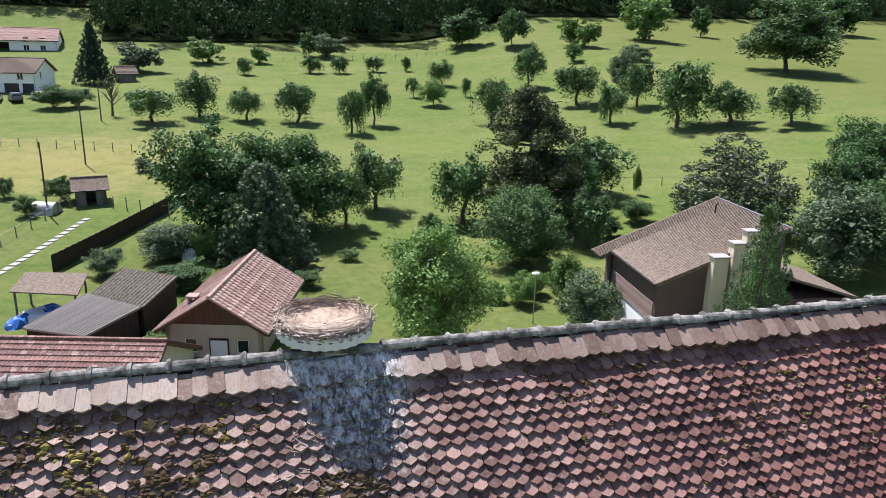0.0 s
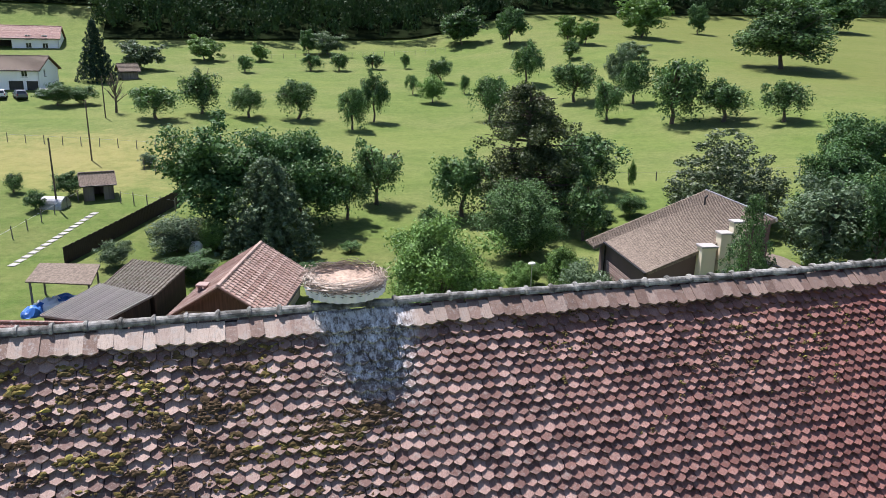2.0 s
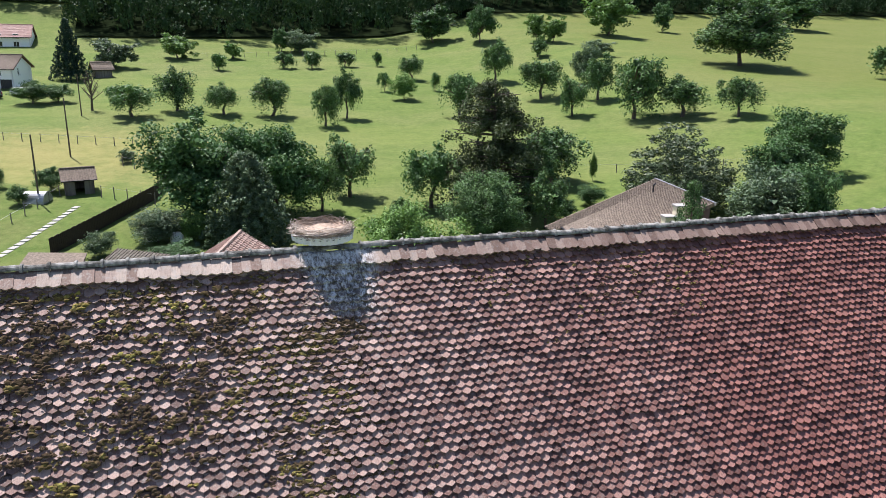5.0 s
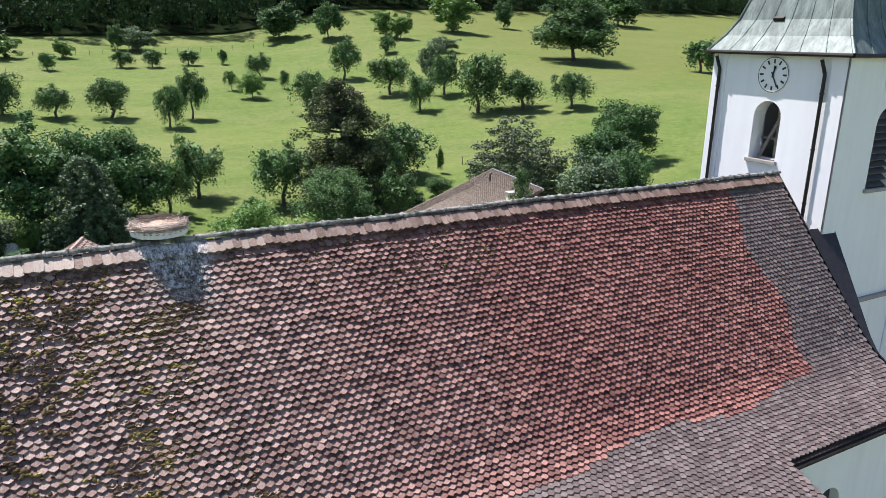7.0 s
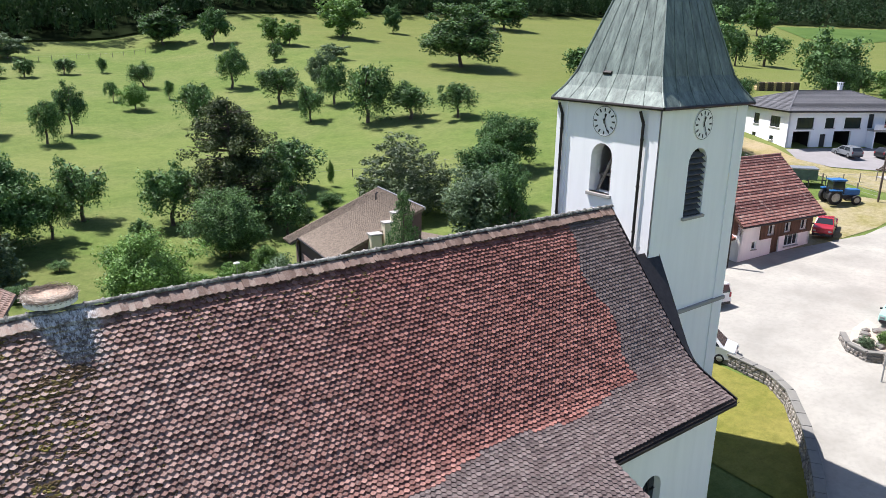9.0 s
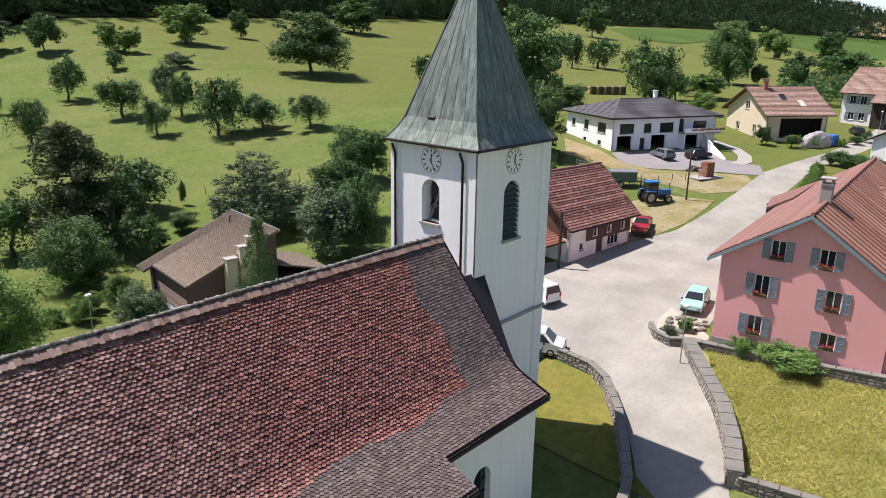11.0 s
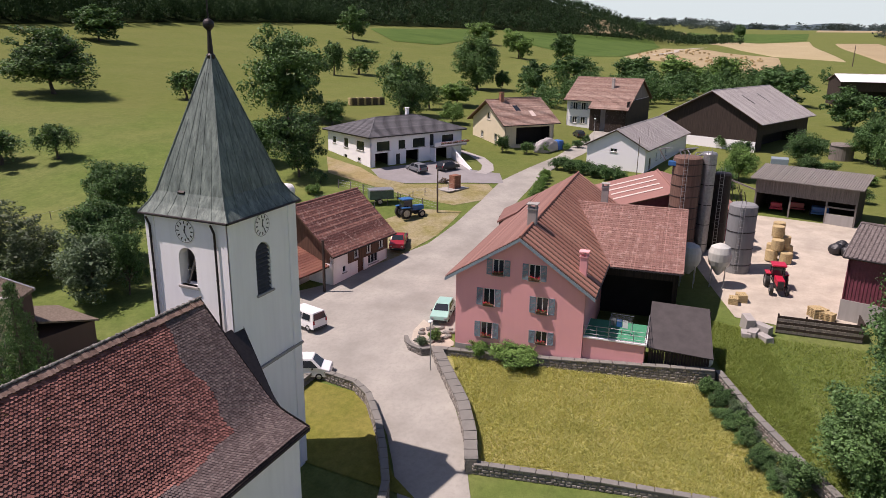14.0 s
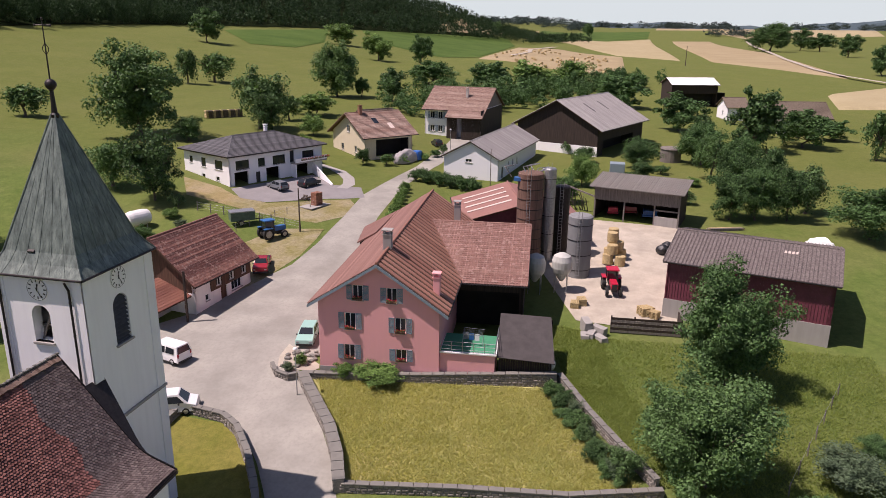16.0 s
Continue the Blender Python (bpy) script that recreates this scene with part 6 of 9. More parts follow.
# ---------------------------------------------------------------- walls of rubble stone
def rubble_wall(name, label, pts, heights, thick, seed, cap=True, stone=0.42, face=-1):
    """A wall of rough stones in courses, with flat capping slabs."""
    rs = np.random.default_rng(seed)
    w = thing(name, pose(0, 0, 0), label, "wall")
    vs, fs = [], []
    shared = bpy.data.meshes.new("capstone")
    bmc = boxed(-0.48, 0.48, -thick / 2 - 0.06, thick / 2 + 0.06, 0, 0.11, 0.025)
    bmc.to_mesh(shared)
    bmc.free()
    shared.materials.append(M["capping"])
    core = bmesh.new()
    for (p, q), (h0, h1) in zip(zip(pts, pts[1:]), zip(heights, heights[1:])):
        p, q = Vector(p), Vector(q)
        L = (q - p).length
        d = (q - p) / L
        nrm = Vector((-d.y, d.x))
        n = max(1, int(L / 1.0))
        for i in range(n):
            a, b = p.lerp(q, i / n), p.lerp(q, (i + 1) / n)
            za, zb = ground_at(*a), ground_at(*b)
            ha, hb = h0 + (h1 - h0) * i / n, h0 + (h1 - h0) * (i + 1) / n
            t = thick / 2 - 0.04
            cs = [(a + nrm * t, za - 0.5, za + ha), (b + nrm * t, zb - 0.5, zb + hb), (b - nrm * t, zb - 0.5, zb + hb), (a - nrm * t, za - 0.5, za + ha)]
            lo = [core.verts.new((c[0].x, c[0].y, c[1])) for c in cs]
            hi = [core.verts.new((c[0].x, c[0].y, c[2])) for c in cs]
            core.faces.new(hi)
            for k in range(4):
                core.faces.new((lo[k], lo[(k + 1) % 4], hi[(k + 1) % 4], hi[k]))
            if cap:
                ob = new("capstone", shared)
                ob.parent = w
                c = (a + b) / 2
                ob.matrix_basis = Matrix.Translation((c.x, c.y, (za + zb + ha + hb) / 2)) @ pose(0, 0, 0, rs.normal(0, 0.6), -math.degrees(math.atan2(zb + hb - za - ha, L / n)), math.degrees(math.atan2(d.y, d.x)) + rs.normal(0, 0.8)) @ Matrix.Diagonal((L / n, 1, 1, 1))
        # stones proud of the mortar on both faces
        for side in (-1, 1):
            row = 0
            while True:
                z = row * 0.24
                if z > max(h0, h1):
                    break
                x = rs.uniform(-0.2, 0)
                while x < L:
                    sw = stone * rs.uniform(0.6, 1.3)
                    t = min(1, max(0, (x + sw / 2) / L))
                    hh = h0 + (h1 - h0) * t
                    if z + 0.1 < hh and x + sw < L + 0.1:
                        c = p.lerp(q, t) + nrm * side * (thick / 2 - 0.02)
                        zz = ground_at(*c) + z + 0.12
                        sx, sz, sy = sw / 2 - 0.02, 0.105 * rs.uniform(0.8, 1.05), 0.05 * rs.uniform(0.6, 1.4)
                        off = len(vs)
                        for ux, uz, uy in ((-1, -1, 0), (1, -1, 0), (1, 1, 0), (-1, 1, 0), (-0.72, -0.68, 1), (0.74, -0.7, 1), (0.7, 0.72, 1), (-0.74, 0.66, 1)):
                            g = c + d * (ux * sx * rs.uniform(0.9, 1.05)) + nrm * side * (uy * sy)
                            vs.append((g.x, g.y, zz + uz * sz * rs.uniform(0.88, 1.05)))
                        for f in ((4, 5, 6, 7), (0, 1, 5, 4), (1, 2, 6, 5), (2, 3, 7, 6), (3, 0, 4, 7)):
                            fs.append(tuple(off + k for k in f))
                    x += sw
                row += 1
    bmesh.ops.recalc_face_normals(core, faces=core.faces[:])
    part("core", core, M["mortar"], w)
    tagged(raw("stones", vs, fs, M["stone"], w), kind="stuff")
    return w


rubble_wall("churchyard_wall", "grey stone churchyard wall with pale capping along the road", [(30.0, 13.2), (38.9, 12.4), (38.3, 8.3), (37.0, 6.4), (34.0, 3.9), (31.2, 2.0), (28.2, 0.2), (20, -2.6)],
            [0.7, 0.7, 0.75, 0.95, 1.2, 1.35, 1.45, 1.6], 0.4, 3)
rubble_wall("garden_wall", "long rubble stone wall below the pink farmhouse", [(45.5, 4.6), (46.4, -2), (47.6, -10), (48.9, -17.6)], [0.55, 0.65, 1.0, 1.25], 0.45, 4)
rubble_wall("garden_wall", "pale stone wall with capping between road and garden", [(45.4, 4.5), (42.6, 2.4), (38.6, -0.75), (35.4, -2.6), (32.6, -3.8)], [0.7, 0.8, 0.9, 1.0, 1.05], 0.8, 5)
rubble_wall("garden_wall", "low old stone wall at the lower garden edge", [(32.8, -3.9), (34.2, -12), (35.2, -19.6), (37, -26)], [0.7, 0.6, 0.5, 0.5], 0.4, 6)
rubble_wall("garden_wall", "old stone wall overgrown with bushes", [(49.6, -17.8), (44.6, -20.6), (41, -23), (37.4, -25.6)], [0.9, 0.8, 0.8, 0.9], 0.4, 7)
rubble_wall("rockery_wall", "low curved pale stone edging of the front rockery", [(46.6, 8.0), (45.3, 7.0), (44.8, 5.6), (45.4, 4.7)], [0.5, 0.55, 0.6, 0.6], 0.25, 8)


# ---------------------------------------------------------------- stork nest on the ridge, without its birds
def nest_thing():
    rs = np.random.default_rng(21)
    nest = thing("bird_nest", Matrix.Translation((1.0, RIDGE_Y + 0.34, RIDGE_Z - 0.02)) @ Matrix.Scale(1.06, 4), "large empty stork nest of dry twigs on a white metal basket", "nest")
    bm = bmesh.new()
    n = 56
    for i in range(n):
        a, b = 2 * math.pi * i / n, 2 * math.pi * (i + 1) / n
        r0, r1 = (0.60 if i % 2 else 0.57), (0.57 if i % 2 else 0.60)
        bm.faces.new([bm.verts.new((r * math.cos(t), r * math.sin(t), z)) for r, t, z in ((r0, a, 0.20), (r1, b, 0.20), (r1 + 0.02, b, 0.35), (r0 + 0.02, a, 0.35))])
    bmesh.ops.remove_doubles(bm, verts=bm.verts[:], dist=1e-4)
    bmesh.ops.solidify(bm, geom=bm.faces[:], thickness=0.012)
    part("basket_skirt", bm, M["white_paint"], nest, "white corrugated metal rim with dark stains")
    bm = bmesh.new()
    bmesh.ops.create_cone(bm, cap_ends=True, segments=32, radius1=0.52, radius2=0.6, depth=0.08, matrix=Matrix.Translation((0, 0, 0.26)))
    part("platform", bm, M["metal_dark"], nest)
    bm = bmesh.new()
    tube(bm, (0, 0, -0.75), (0, 0, 0.25), 0.07)
    for s in (-1, 1):
        tube(bm, (s * 0.1, 0, -0.05), (s * 0.42, 0, 0.25), 0.025, sides=6)
    part("support_post", bm, M["metal_dark"], nest)
    bm = bmesh.new()
    prof = [(0.56, 0.32), (0.585, 0.37), (0.57, 0.42), (0.5, 0.435), (0.42, 0.39), (0.28, 0.34), (0.02, 0.33)]
    lathe(bm, prof, 36, cap=False)
    for v in bm.verts:
        v.co += Vector((noise.noise(v.co * 6), noise.noise(v.co * 6 + Vector((3, 0, 0))), noise.noise(v.co * 6 + Vector((0, 5, 0))))) * 0.03
    part("lining", bm, M["straw_bed"], nest, "pale trampled straw lining")
    vs, fs = [], []
    for i in range(1500):
        a = rs.uniform(0, 2 * math.pi)
        rr = min(rs.normal(0.53, 0.06), 0.625)
        z = 0.33 + abs(rs.normal(0.07, 0.06)) - 0.35 * max(0, 0.55 - rr)
        c = np.array([rr * math.cos(a), rr * math.sin(a), z])
        t = np.array([-math.sin(a), math.cos(a), 0]) + rs.normal(0, 0.34, 3) * np.array([1, 1, 0.4])
        t /= np.linalg.norm(t)
        L = rs.uniform(0.08, 0.3)
        r = rs.uniform(0.003, 0.008)
        u = np.cross(t, [0, 0, 1.0])
        u /= np.linalg.norm(u)
        w = np.cross(t, u)
        off = len(vs)
        for e in (-1, 1):
            for k in range(3):
                q = 2 * math.pi * k / 3
                vs.append(tuple(c + t * e * L / 2 + (u * math.cos(q) + w * math.sin(q)) * r))
        fs += [(off, off + 1, off + 4, off + 3), (off + 1, off + 2, off + 5, off + 4), (off + 2, off, off + 3, off + 5), (off, off + 2, off + 1), (off + 3, off + 4, off + 5)]
    tagged(raw("twigs", vs, fs, M["twig"], nest), "tangled dry twigs", kind="stuff")
    # twigs that have fallen on the tiles below
    for i in range(14):
        s = rs.uniform(0.9, 1.5)
        y, z, a = slope_at(s)
        x = rs.normal(0.55, 0.15)
        bm = bmesh.new()
        ang = rs.uniform(0, 6.28)
        L = rs.uniform(0.1, 0.3)
        dx, du = math.cos(ang) * L, math.sin(ang) * L
        o = Vector((0, -math.sin(a), math.cos(a))) * 0.09
        tube(bm, Vector((x, y, z)) + o, Vector((x + dx, y - du * math.cos(a), z - du * math.sin(a))) + o, 0.006, 0.004, 4)
        tagged(part("fallen_twig", bm, M["twig"], None), "dry grey twig lying on the roof tiles", "twig", "twigs fallen from the nest")


M["straw_bed"] = plain("trampled_straw", (0.44, 0.33, 0.25), 0.95, 0.4, 14, bump=0.8)
nest_thing()


# ---------------------------------------------------------------- vehicles
def wheel(parent, x, y, r, w, name="wheel"):
    wl = new(name)
    wl.parent = parent
    wl.matrix_basis = Matrix.Translation((x, y, r)) @ pose(0, 0, 0, 90, 0, 0)
    bm = bmesh.new()
    lathe(bm, [(r * 0.62, -w / 2), (r * 0.93, -w / 2), (r, -w / 3), (r, w / 3), (r * 0.93, w / 2), (r * 0.62, w / 2)], 20, cap=False)
    part("tyre", bm, M["rubber"], wl)
    bm = bmesh.new()
    lathe(bm, [(0.03, -w * 0.4), (r * 0.4, -w * 0.42), (r * 0.63, -w * 0.36), (r * 0.63, w * 0.36), (r * 0.4, w * 0.42), (0.03, w * 0.4)], 16)
    part("rim", bm, M["zinc"], wl)


def car(name, label, x, y, yaw, paint, side, L, W, H, glass, wheels, r=0.31, extra=None):
    """A car from its side outline (along x from the tail, up z), narrowed above the waist, with glass set on it."""
    c = thing(name, Matrix.Translation((x, y, ground_at(x, y) + 0.06)) @ pose(0, 0, 0, 0, 0, yaw), label, "car")
    waist = H * 0.55
    bm = bmesh.new()

    def half(z):
        return W / 2 - max(0, z - waist) / (H - waist) * 0.2 * W / 1.7

    rows = []
    for s in (-1, 1):
        rows.append([bm.verts.new((px - L / 2, s * half(pz), pz)) for px, pz in side])
    n = len(side)
    bm.faces.new(rows[0])
    bm.faces.new(rows[1][::-1])
    for i in range(n):
        j = (i + 1) % n
        bm.faces.new((rows[0][j], rows[0][i], rows[1][i], rows[1][j]))
    bmesh.ops.recalc_face_normals(bm, faces=bm.faces[:])
    bmesh.ops.bevel(bm, geom=bm.edges[:], offset=0.06, segments=2, affect="EDGES", profile=0.6)
    part("body", bm, M[paint], c)
    for kind, pts in glass:
        if kind == "side":
            for s in (-1, 1):
                bm = bmesh.new()
                vs = [bm.verts.new((px - L / 2, s * (half(pz) + 0.008), pz)) for px, pz in pts]
                bm.faces.new(vs)
                part("side_window", bm, M["pane"], c)
        else:
            (x0, z0), (x1, z1) = pts
            bm = bmesh.new()
            k = 0.012 if kind == "front" else -0.012
            vs = [bm.verts.new(p) for p in ((x0 - L / 2 + k, -half(z0) + 0.1, z0 + 0.012), (x0 - L / 2 + k, half(z0) - 0.1, z0 + 0.012), (x1 - L / 2 + k, half(z1) - 0.1, z1 + 0.012), (x1 - L / 2 + k, -half(z1) + 0.1, z1 + 0.012))]
            bm.faces.new(vs)
            part("windscreen" if kind == "front" else "rear_window", bm, M["pane"], c)
    for wx in wheels:
        for s in (-1, 1):
            wheel(c, wx - L / 2, s * (W / 2 - 0.1), r, 0.22)
    for s in (-1, 1):
        part("headlight", boxed(L / 2 - 0.16, L / 2 - 0.005, s * W * 0.36 - 0.14, s * W * 0.36 + 0.14, H * 0.36, H * 0.45, 0.03), M["zinc"], c)
        part("tail_light", boxed(-L / 2 - 0.012, -L / 2 + 0.08, s * W * 0.42 - 0.08, s * W * 0.42 + 0.08, H * 0.42, H * 0.62, 0.02), M["car_red"], c)
        part("door_mirror", boxed(L * 0.16, L * 0.19, s * (W / 2 + 0.08) - 0.08, s * (W / 2 + 0.08) + 0.08, H * 0.54, H * 0.62, 0.02), M["black"], c)
    part("bumper", boxed(L / 2 - 0.1, L / 2 + 0.03, -W * 0.45, W * 0.45, 0.22, 0.42, 0.03), M["black"], c)
    part("bumper", boxed(-L / 2 - 0.03, -L / 2 + 0.1, -W * 0.45, W * 0.45, 0.22, 0.42, 0.03), M["black"], c)
    return c


VAN = [(0.0, 0.3), (0.05, 1.1), (0.2, 1.8), (2.9, 1.82), (3.65, 1.08), (4.3, 0.9), (4.38, 0.3)]
VAN_G = [("side", [(0.5, 1.1), (0.5, 1.6), (1.5, 1.65), (1.5, 1.1)]), ("side", [(1.6, 1.1), (1.6, 1.65), (2.85, 1.65), (3.4, 1.1)]), ("front", [(3.62, 1.11), (2.98, 1.74)]), ("rear", [(0.05, 1.12), (0.18, 1.68)])]
PANEL_G = [VAN_G[1], VAN_G[2]]
HATCH = [(0.0, 0.3), (0.0, 0.85), (0.45, 1.4), (2.3, 1.44), (3.1, 0.95), (4.0, 0.75), (4.1, 0.3)]
HATCH_G = [("side", [(0.55, 0.95), (0.75, 1.33), (1.6, 1.37), (1.6, 0.95)]), ("side", [(1.7, 0.95), (1.7, 1.37), (2.25, 1.37), (2.85, 0.95)]), ("front", [(3.06, 0.98), (2.38, 1.39)]), ("rear", [(0.06, 0.92), (0.4, 1.34)])]
car("delivery_van", "white delivery van with dark windows parked on the forecourt", 45.9, 18.2, 76, "car_white", VAN, 4.38, 1.8, 1.82, VAN_G, (0.75, 3.45))
car("panel_van", "white panel van parked behind the churchyard wall", 38.6, 13.2, -66, "car_white", VAN, 4.38, 1.8, 1.82, PANEL_G, (0.75, 3.45))
car("hatchback", "pale teal hatchback parked beside the pink farmhouse", 52.3, 6.9, 192, "teal", HATCH, 4.1, 1.7, 1.44, HATCH_G, (0.7, 3.2))
car("estate_car", "silver grey car parked before the garage", 98.3, 31.8, 60, "car_grey", HATCH, 4.1, 1.7, 1.44, HATCH_G, (0.7, 3.2))
car("hatchback", "black car parked on the grey forecourt", 102.8, 28.2, -20, "car_black", HATCH, 4.1, 1.7, 1.44, HATCH_G, (0.7, 3.2))
car("hatchback", "dark car parked at the bend of the road", 150, 17.5, 30, "car_black", HATCH, 4.1, 1.7, 1.44, HATCH_G, (0.7, 3.2))
for i, (x, y) in enumerate(((-37.5, 135), (-34.5, 134.5), (-31.0, 135.5))):
    car("hatchback", "light car parked before the distant white house", x, y, 100 + 12 * i, ("car_white", "car_grey", "car_white")[i], HATCH, 4.1, 1.7, 1.44, HATCH_G, (0.7, 3.2))
PICK = [(0.0, 0.45), (0.0, 1.0), (2.0, 1.0), (2.1, 1.62), (3.3, 1.66), (3.9, 1.1), (5.0, 0.98), (5.05, 0.45)]
PICK_G = [("side", [(2.2, 1.08), (2.25, 1.56), (3.25, 1.56), (3.65, 1.08)]), ("front", [(3.86, 1.13), (3.36, 1.6)])]
pu = car("pickup", "red pickup truck with a dark open load bed", 69.0, 20.1, 200, "car_red", PICK, 5.05, 1.8, 1.66, PICK_G, (0.9, 4.1), 0.36)
part("load_bed", boxed(-2.45, -0.6, -0.8, 0.8, 1.0, 1.03), M["black"], pu)


def tractor(x, y, yaw, paint, label):
    t = thing("tractor", Matrix.Translation((x, y, ground_at(x, y) + 0.04)) @ pose(0, 0, 0, 0, 0, yaw), label, "tractor")
    part("bonnet", boxed(0.3, 2.2, -0.38, 0.38, 0.95, 1.6, 0.08), M[paint], t)
    part("chassis", boxed(-1.2, 2.0, -0.3, 0.3, 0.55, 0.95), M["black"], t)
    part("grille", boxed(2.2, 2.24, -0.3, 0.3, 0.95, 1.5), M["black"], t)
    for px, py in ((0.3, 0.6), (0.3, -0.6), (-1.0, 0.6), (-1.0, -0.6)):
        bm = bmesh.new()
        tube(bm, (px, py, 1.1), (px * 0.92, py * 0.92, 2.5), 0.045, sides=6)
        part("cab_post", bm, M["black"], t)
    part("cab_roof", boxed(-1.15, 0.45, -0.7, 0.7, 2.5, 2.68, 0.06), M[paint], t)
    part("cab_glass", boxed(-0.95, 0.26, -0.56, 0.56, 1.35, 2.45), M["pane"], t)
    for s in (-1, 1):
        part("mudguard", boxed(-1.4, -0.1, s * 0.85 - 0.25, s * 0.85 + 0.25, 1.5, 1.62, 0.03), M[paint], t)
        wheel(t, -0.75, s * 0.85, 0.8, 0.45, "rear_wheel")
        wheel(t, 1.7, s * 0.75, 0.5, 0.32, "front_wheel")
    bm = bmesh.new()
    tube(bm, (0.6, 0.42, 1.5), (0.6, 0.42, 2.4), 0.04, sides=8)
    part("exhaust", bm, M["black"], t)


tractor(78.6, 23.6, -35, "tractor_blue", "blue tractor with a closed cab beside the paddock")
tractor(71.8, -22.0, 188, "tractor_red", "red tractor in front of the straw bales in the farmyard")
tr = thing("farm_trailer", Matrix.Translation((81.6, 29.4, ground_at(81.6, 29.4))) @ pose(0, 0, 0, 0, 0, -50), "grey-green covered trailer beside the tractor", "trailer")
part("box", boxed(-1.7, 1.7, -0.9, 0.9, 0.7, 1.9, 0.06), M["trailer_green"], tr)
part("tarpaulin", boxed(-1.75, 1.75, -0.95, 0.95, 1.9, 2.1, 0.09), M["zinc"], tr)
part("drawbar", boxed(1.7, 2.9, -0.06, 0.06, 0.6, 0.7), M["black"], tr)
for s in (-1, 1):
    wheel(tr, -0.3, s * 0.95, 0.42, 0.26)

# straw bales: stacked in the yard, and scattered on the stubble
bale = bpy.data.meshes.new("straw_bale")
bm = bmesh.new()
lathe(bm, [(0.02, -0.62), (0.6, -0.62), (0.66, -0.55), (0.67, 0.55), (0.6, 0.62), (0.02, 0.62)], 18)
for v in bm.verts:
    v.co += Vector((noise.noise(v.co * 4), noise.noise(v.co * 4 + Vector((9, 0, 0))), 0)) * 0.04
bm.to_mesh(bale)
bm.free()
bale.materials.append(M["straw"])
for i, (x, y, z) in enumerate(((80.2, -21.4, 0), (80.0, -22.9, 0), (82.6, -21.5, 0), (82.4, -23.0, 0), (80.3, -21.9, 1.28), (81.8, -22.6, 1.28), (83.4, -22.0, 1.28), (81.4, -21.8, 2.5), (83.0, -21.9, 2.5))):
    ob = new("straw_bale", bale)
    ob.matrix_basis = Matrix.Translation((x, y, ground_at(x, y) + 0.68 + z)) @ pose(0, 0, 0, 0, 0 if i % 3 else 8, 20 * i)
    tagged(ob, "round golden straw bale stacked in the farmyard", "straw bale", "straw bales stacked in the yard")
rs = np.random.default_rng(33)
for i in range(70):
    u, v = rs.uniform(0, 1), rs.uniform(0, 1)
    u *= 0.8
    a = np.array([539, 82]) * (1 - u) + np.array([1000, 112]) * u
    b = np.array([402, -29]) * (1 - u) + np.array([690, -29]) * u
    p = a + (b - a) * (0.08 + 0.84 * v)
    ob = new("straw_bale", bale)
    ob.matrix_basis = Matrix.Translation((p[0], p[1], ground_at(*p) + 1.4)) @ pose(0, 0, 0, 90, 0, rs.uniform(0, 180)) @ Matrix.Diagonal((1.5, 1.5, 1.5, 1))
    tagged(ob, "round straw bale lying on the stubble field", "straw bale", "straw bales on the stubble field")


# ---------------------------------------------------------------- farmyard things
def silo(x, y, r, high, label, mat, bands=0, dome=0.5):
    s = thing("silo", Matrix.Translation((x, y, ground_at(x, y))), label, "silo", "silos of the farm")
    bm = bmesh.new()
    lathe(bm, [(r, -0.3), (r, high), (r * 0.85, high + dome * 0.6), (0.15, high + dome)], 28)
    part("shell", bm, M[mat], s)
    for i in range(bands):
        z = high * (i + 0.5) / bands
        bm = bmesh.new()
        lathe(bm, [(r + 0.002, z - 0.04), (r + 0.045, z - 0.03), (r + 0.045, z + 0.03), (r + 0.002, z + 0.04)], 28, cap=False)
        part("hoop", bm, M["metal_dark"], s)
    bm = bmesh.new()
    for d in (-0.2, 0.2):
        tube(bm, (-r - 0.12, d, 0.3), (-r - 0.12, d, high + 0.9), 0.03, sides=5)
    for i in range(int(high / 0.4)):
        tube(bm, (-r - 0.12, -0.2, 0.4 + i * 0.4), (-r - 0.12, 0.2, 0.4 + i * 0.4), 0.018, sides=4)
    part("ladder", bm, M["zinc"], s)
    return s


M["silo_brown"] = board_mat("brown_silo_staves", (0.11, 0.06, 0.045), (0.19, 0.115, 0.085), 5.0)
M["silo_grey"] = render_wall("grey_silo_shell", (0.225, 0.2325, 0.2325), 0.4, 0.5)
M["silo_pale"] = plain("pale_plastic_silo", (0.52, 0.53, 0.49), 0.5, 0.15, 1)
silo(79.5, -11.4, 1.6, 11.2, "tall brown stave silo with iron hoops", "silo_brown", 9, 0.25)
silo(80.3, -13.7, 0.75, 11.6, "slim shiny metal silo pipe tower", "zinc", 5, 0.3)
silo(76.0, -17.9, 1.45, 7.3, "grey streaked upright silo", "silo_grey", 4, 0.3)
silo(82.0, -15.2, 1.0, 9.0, "dark slim silo behind the wing", "metal_dark", 4, 0.3)
fs_ = thing("feed_silo", Matrix.Translation((70.5, -16.3, ground_at(70.5, -16.3))), "pale rounded feed silo on legs", "silo")
bm = bmesh.new()
lathe(bm, [(0.2, 1.3), (1.0, 2.4), (1.15, 2.9), (1.15, 3.7), (0.95, 4.3), (0.4, 4.6), (0.1, 4.65)], 20)
part("hopper", bm, M["silo_pale"], fs_)
bm = bmesh.new()
for a in range(4):
    t = math.pi / 4 + a * math.pi / 2
    tube(bm, (0.95 * math.cos(t), 0.95 * math.sin(t), 0), (0.95 * math.cos(t), 0.95 * math.sin(t), 2.8), 0.05, sides=6)
part("legs_frame", bm, M["zinc"], fs_)
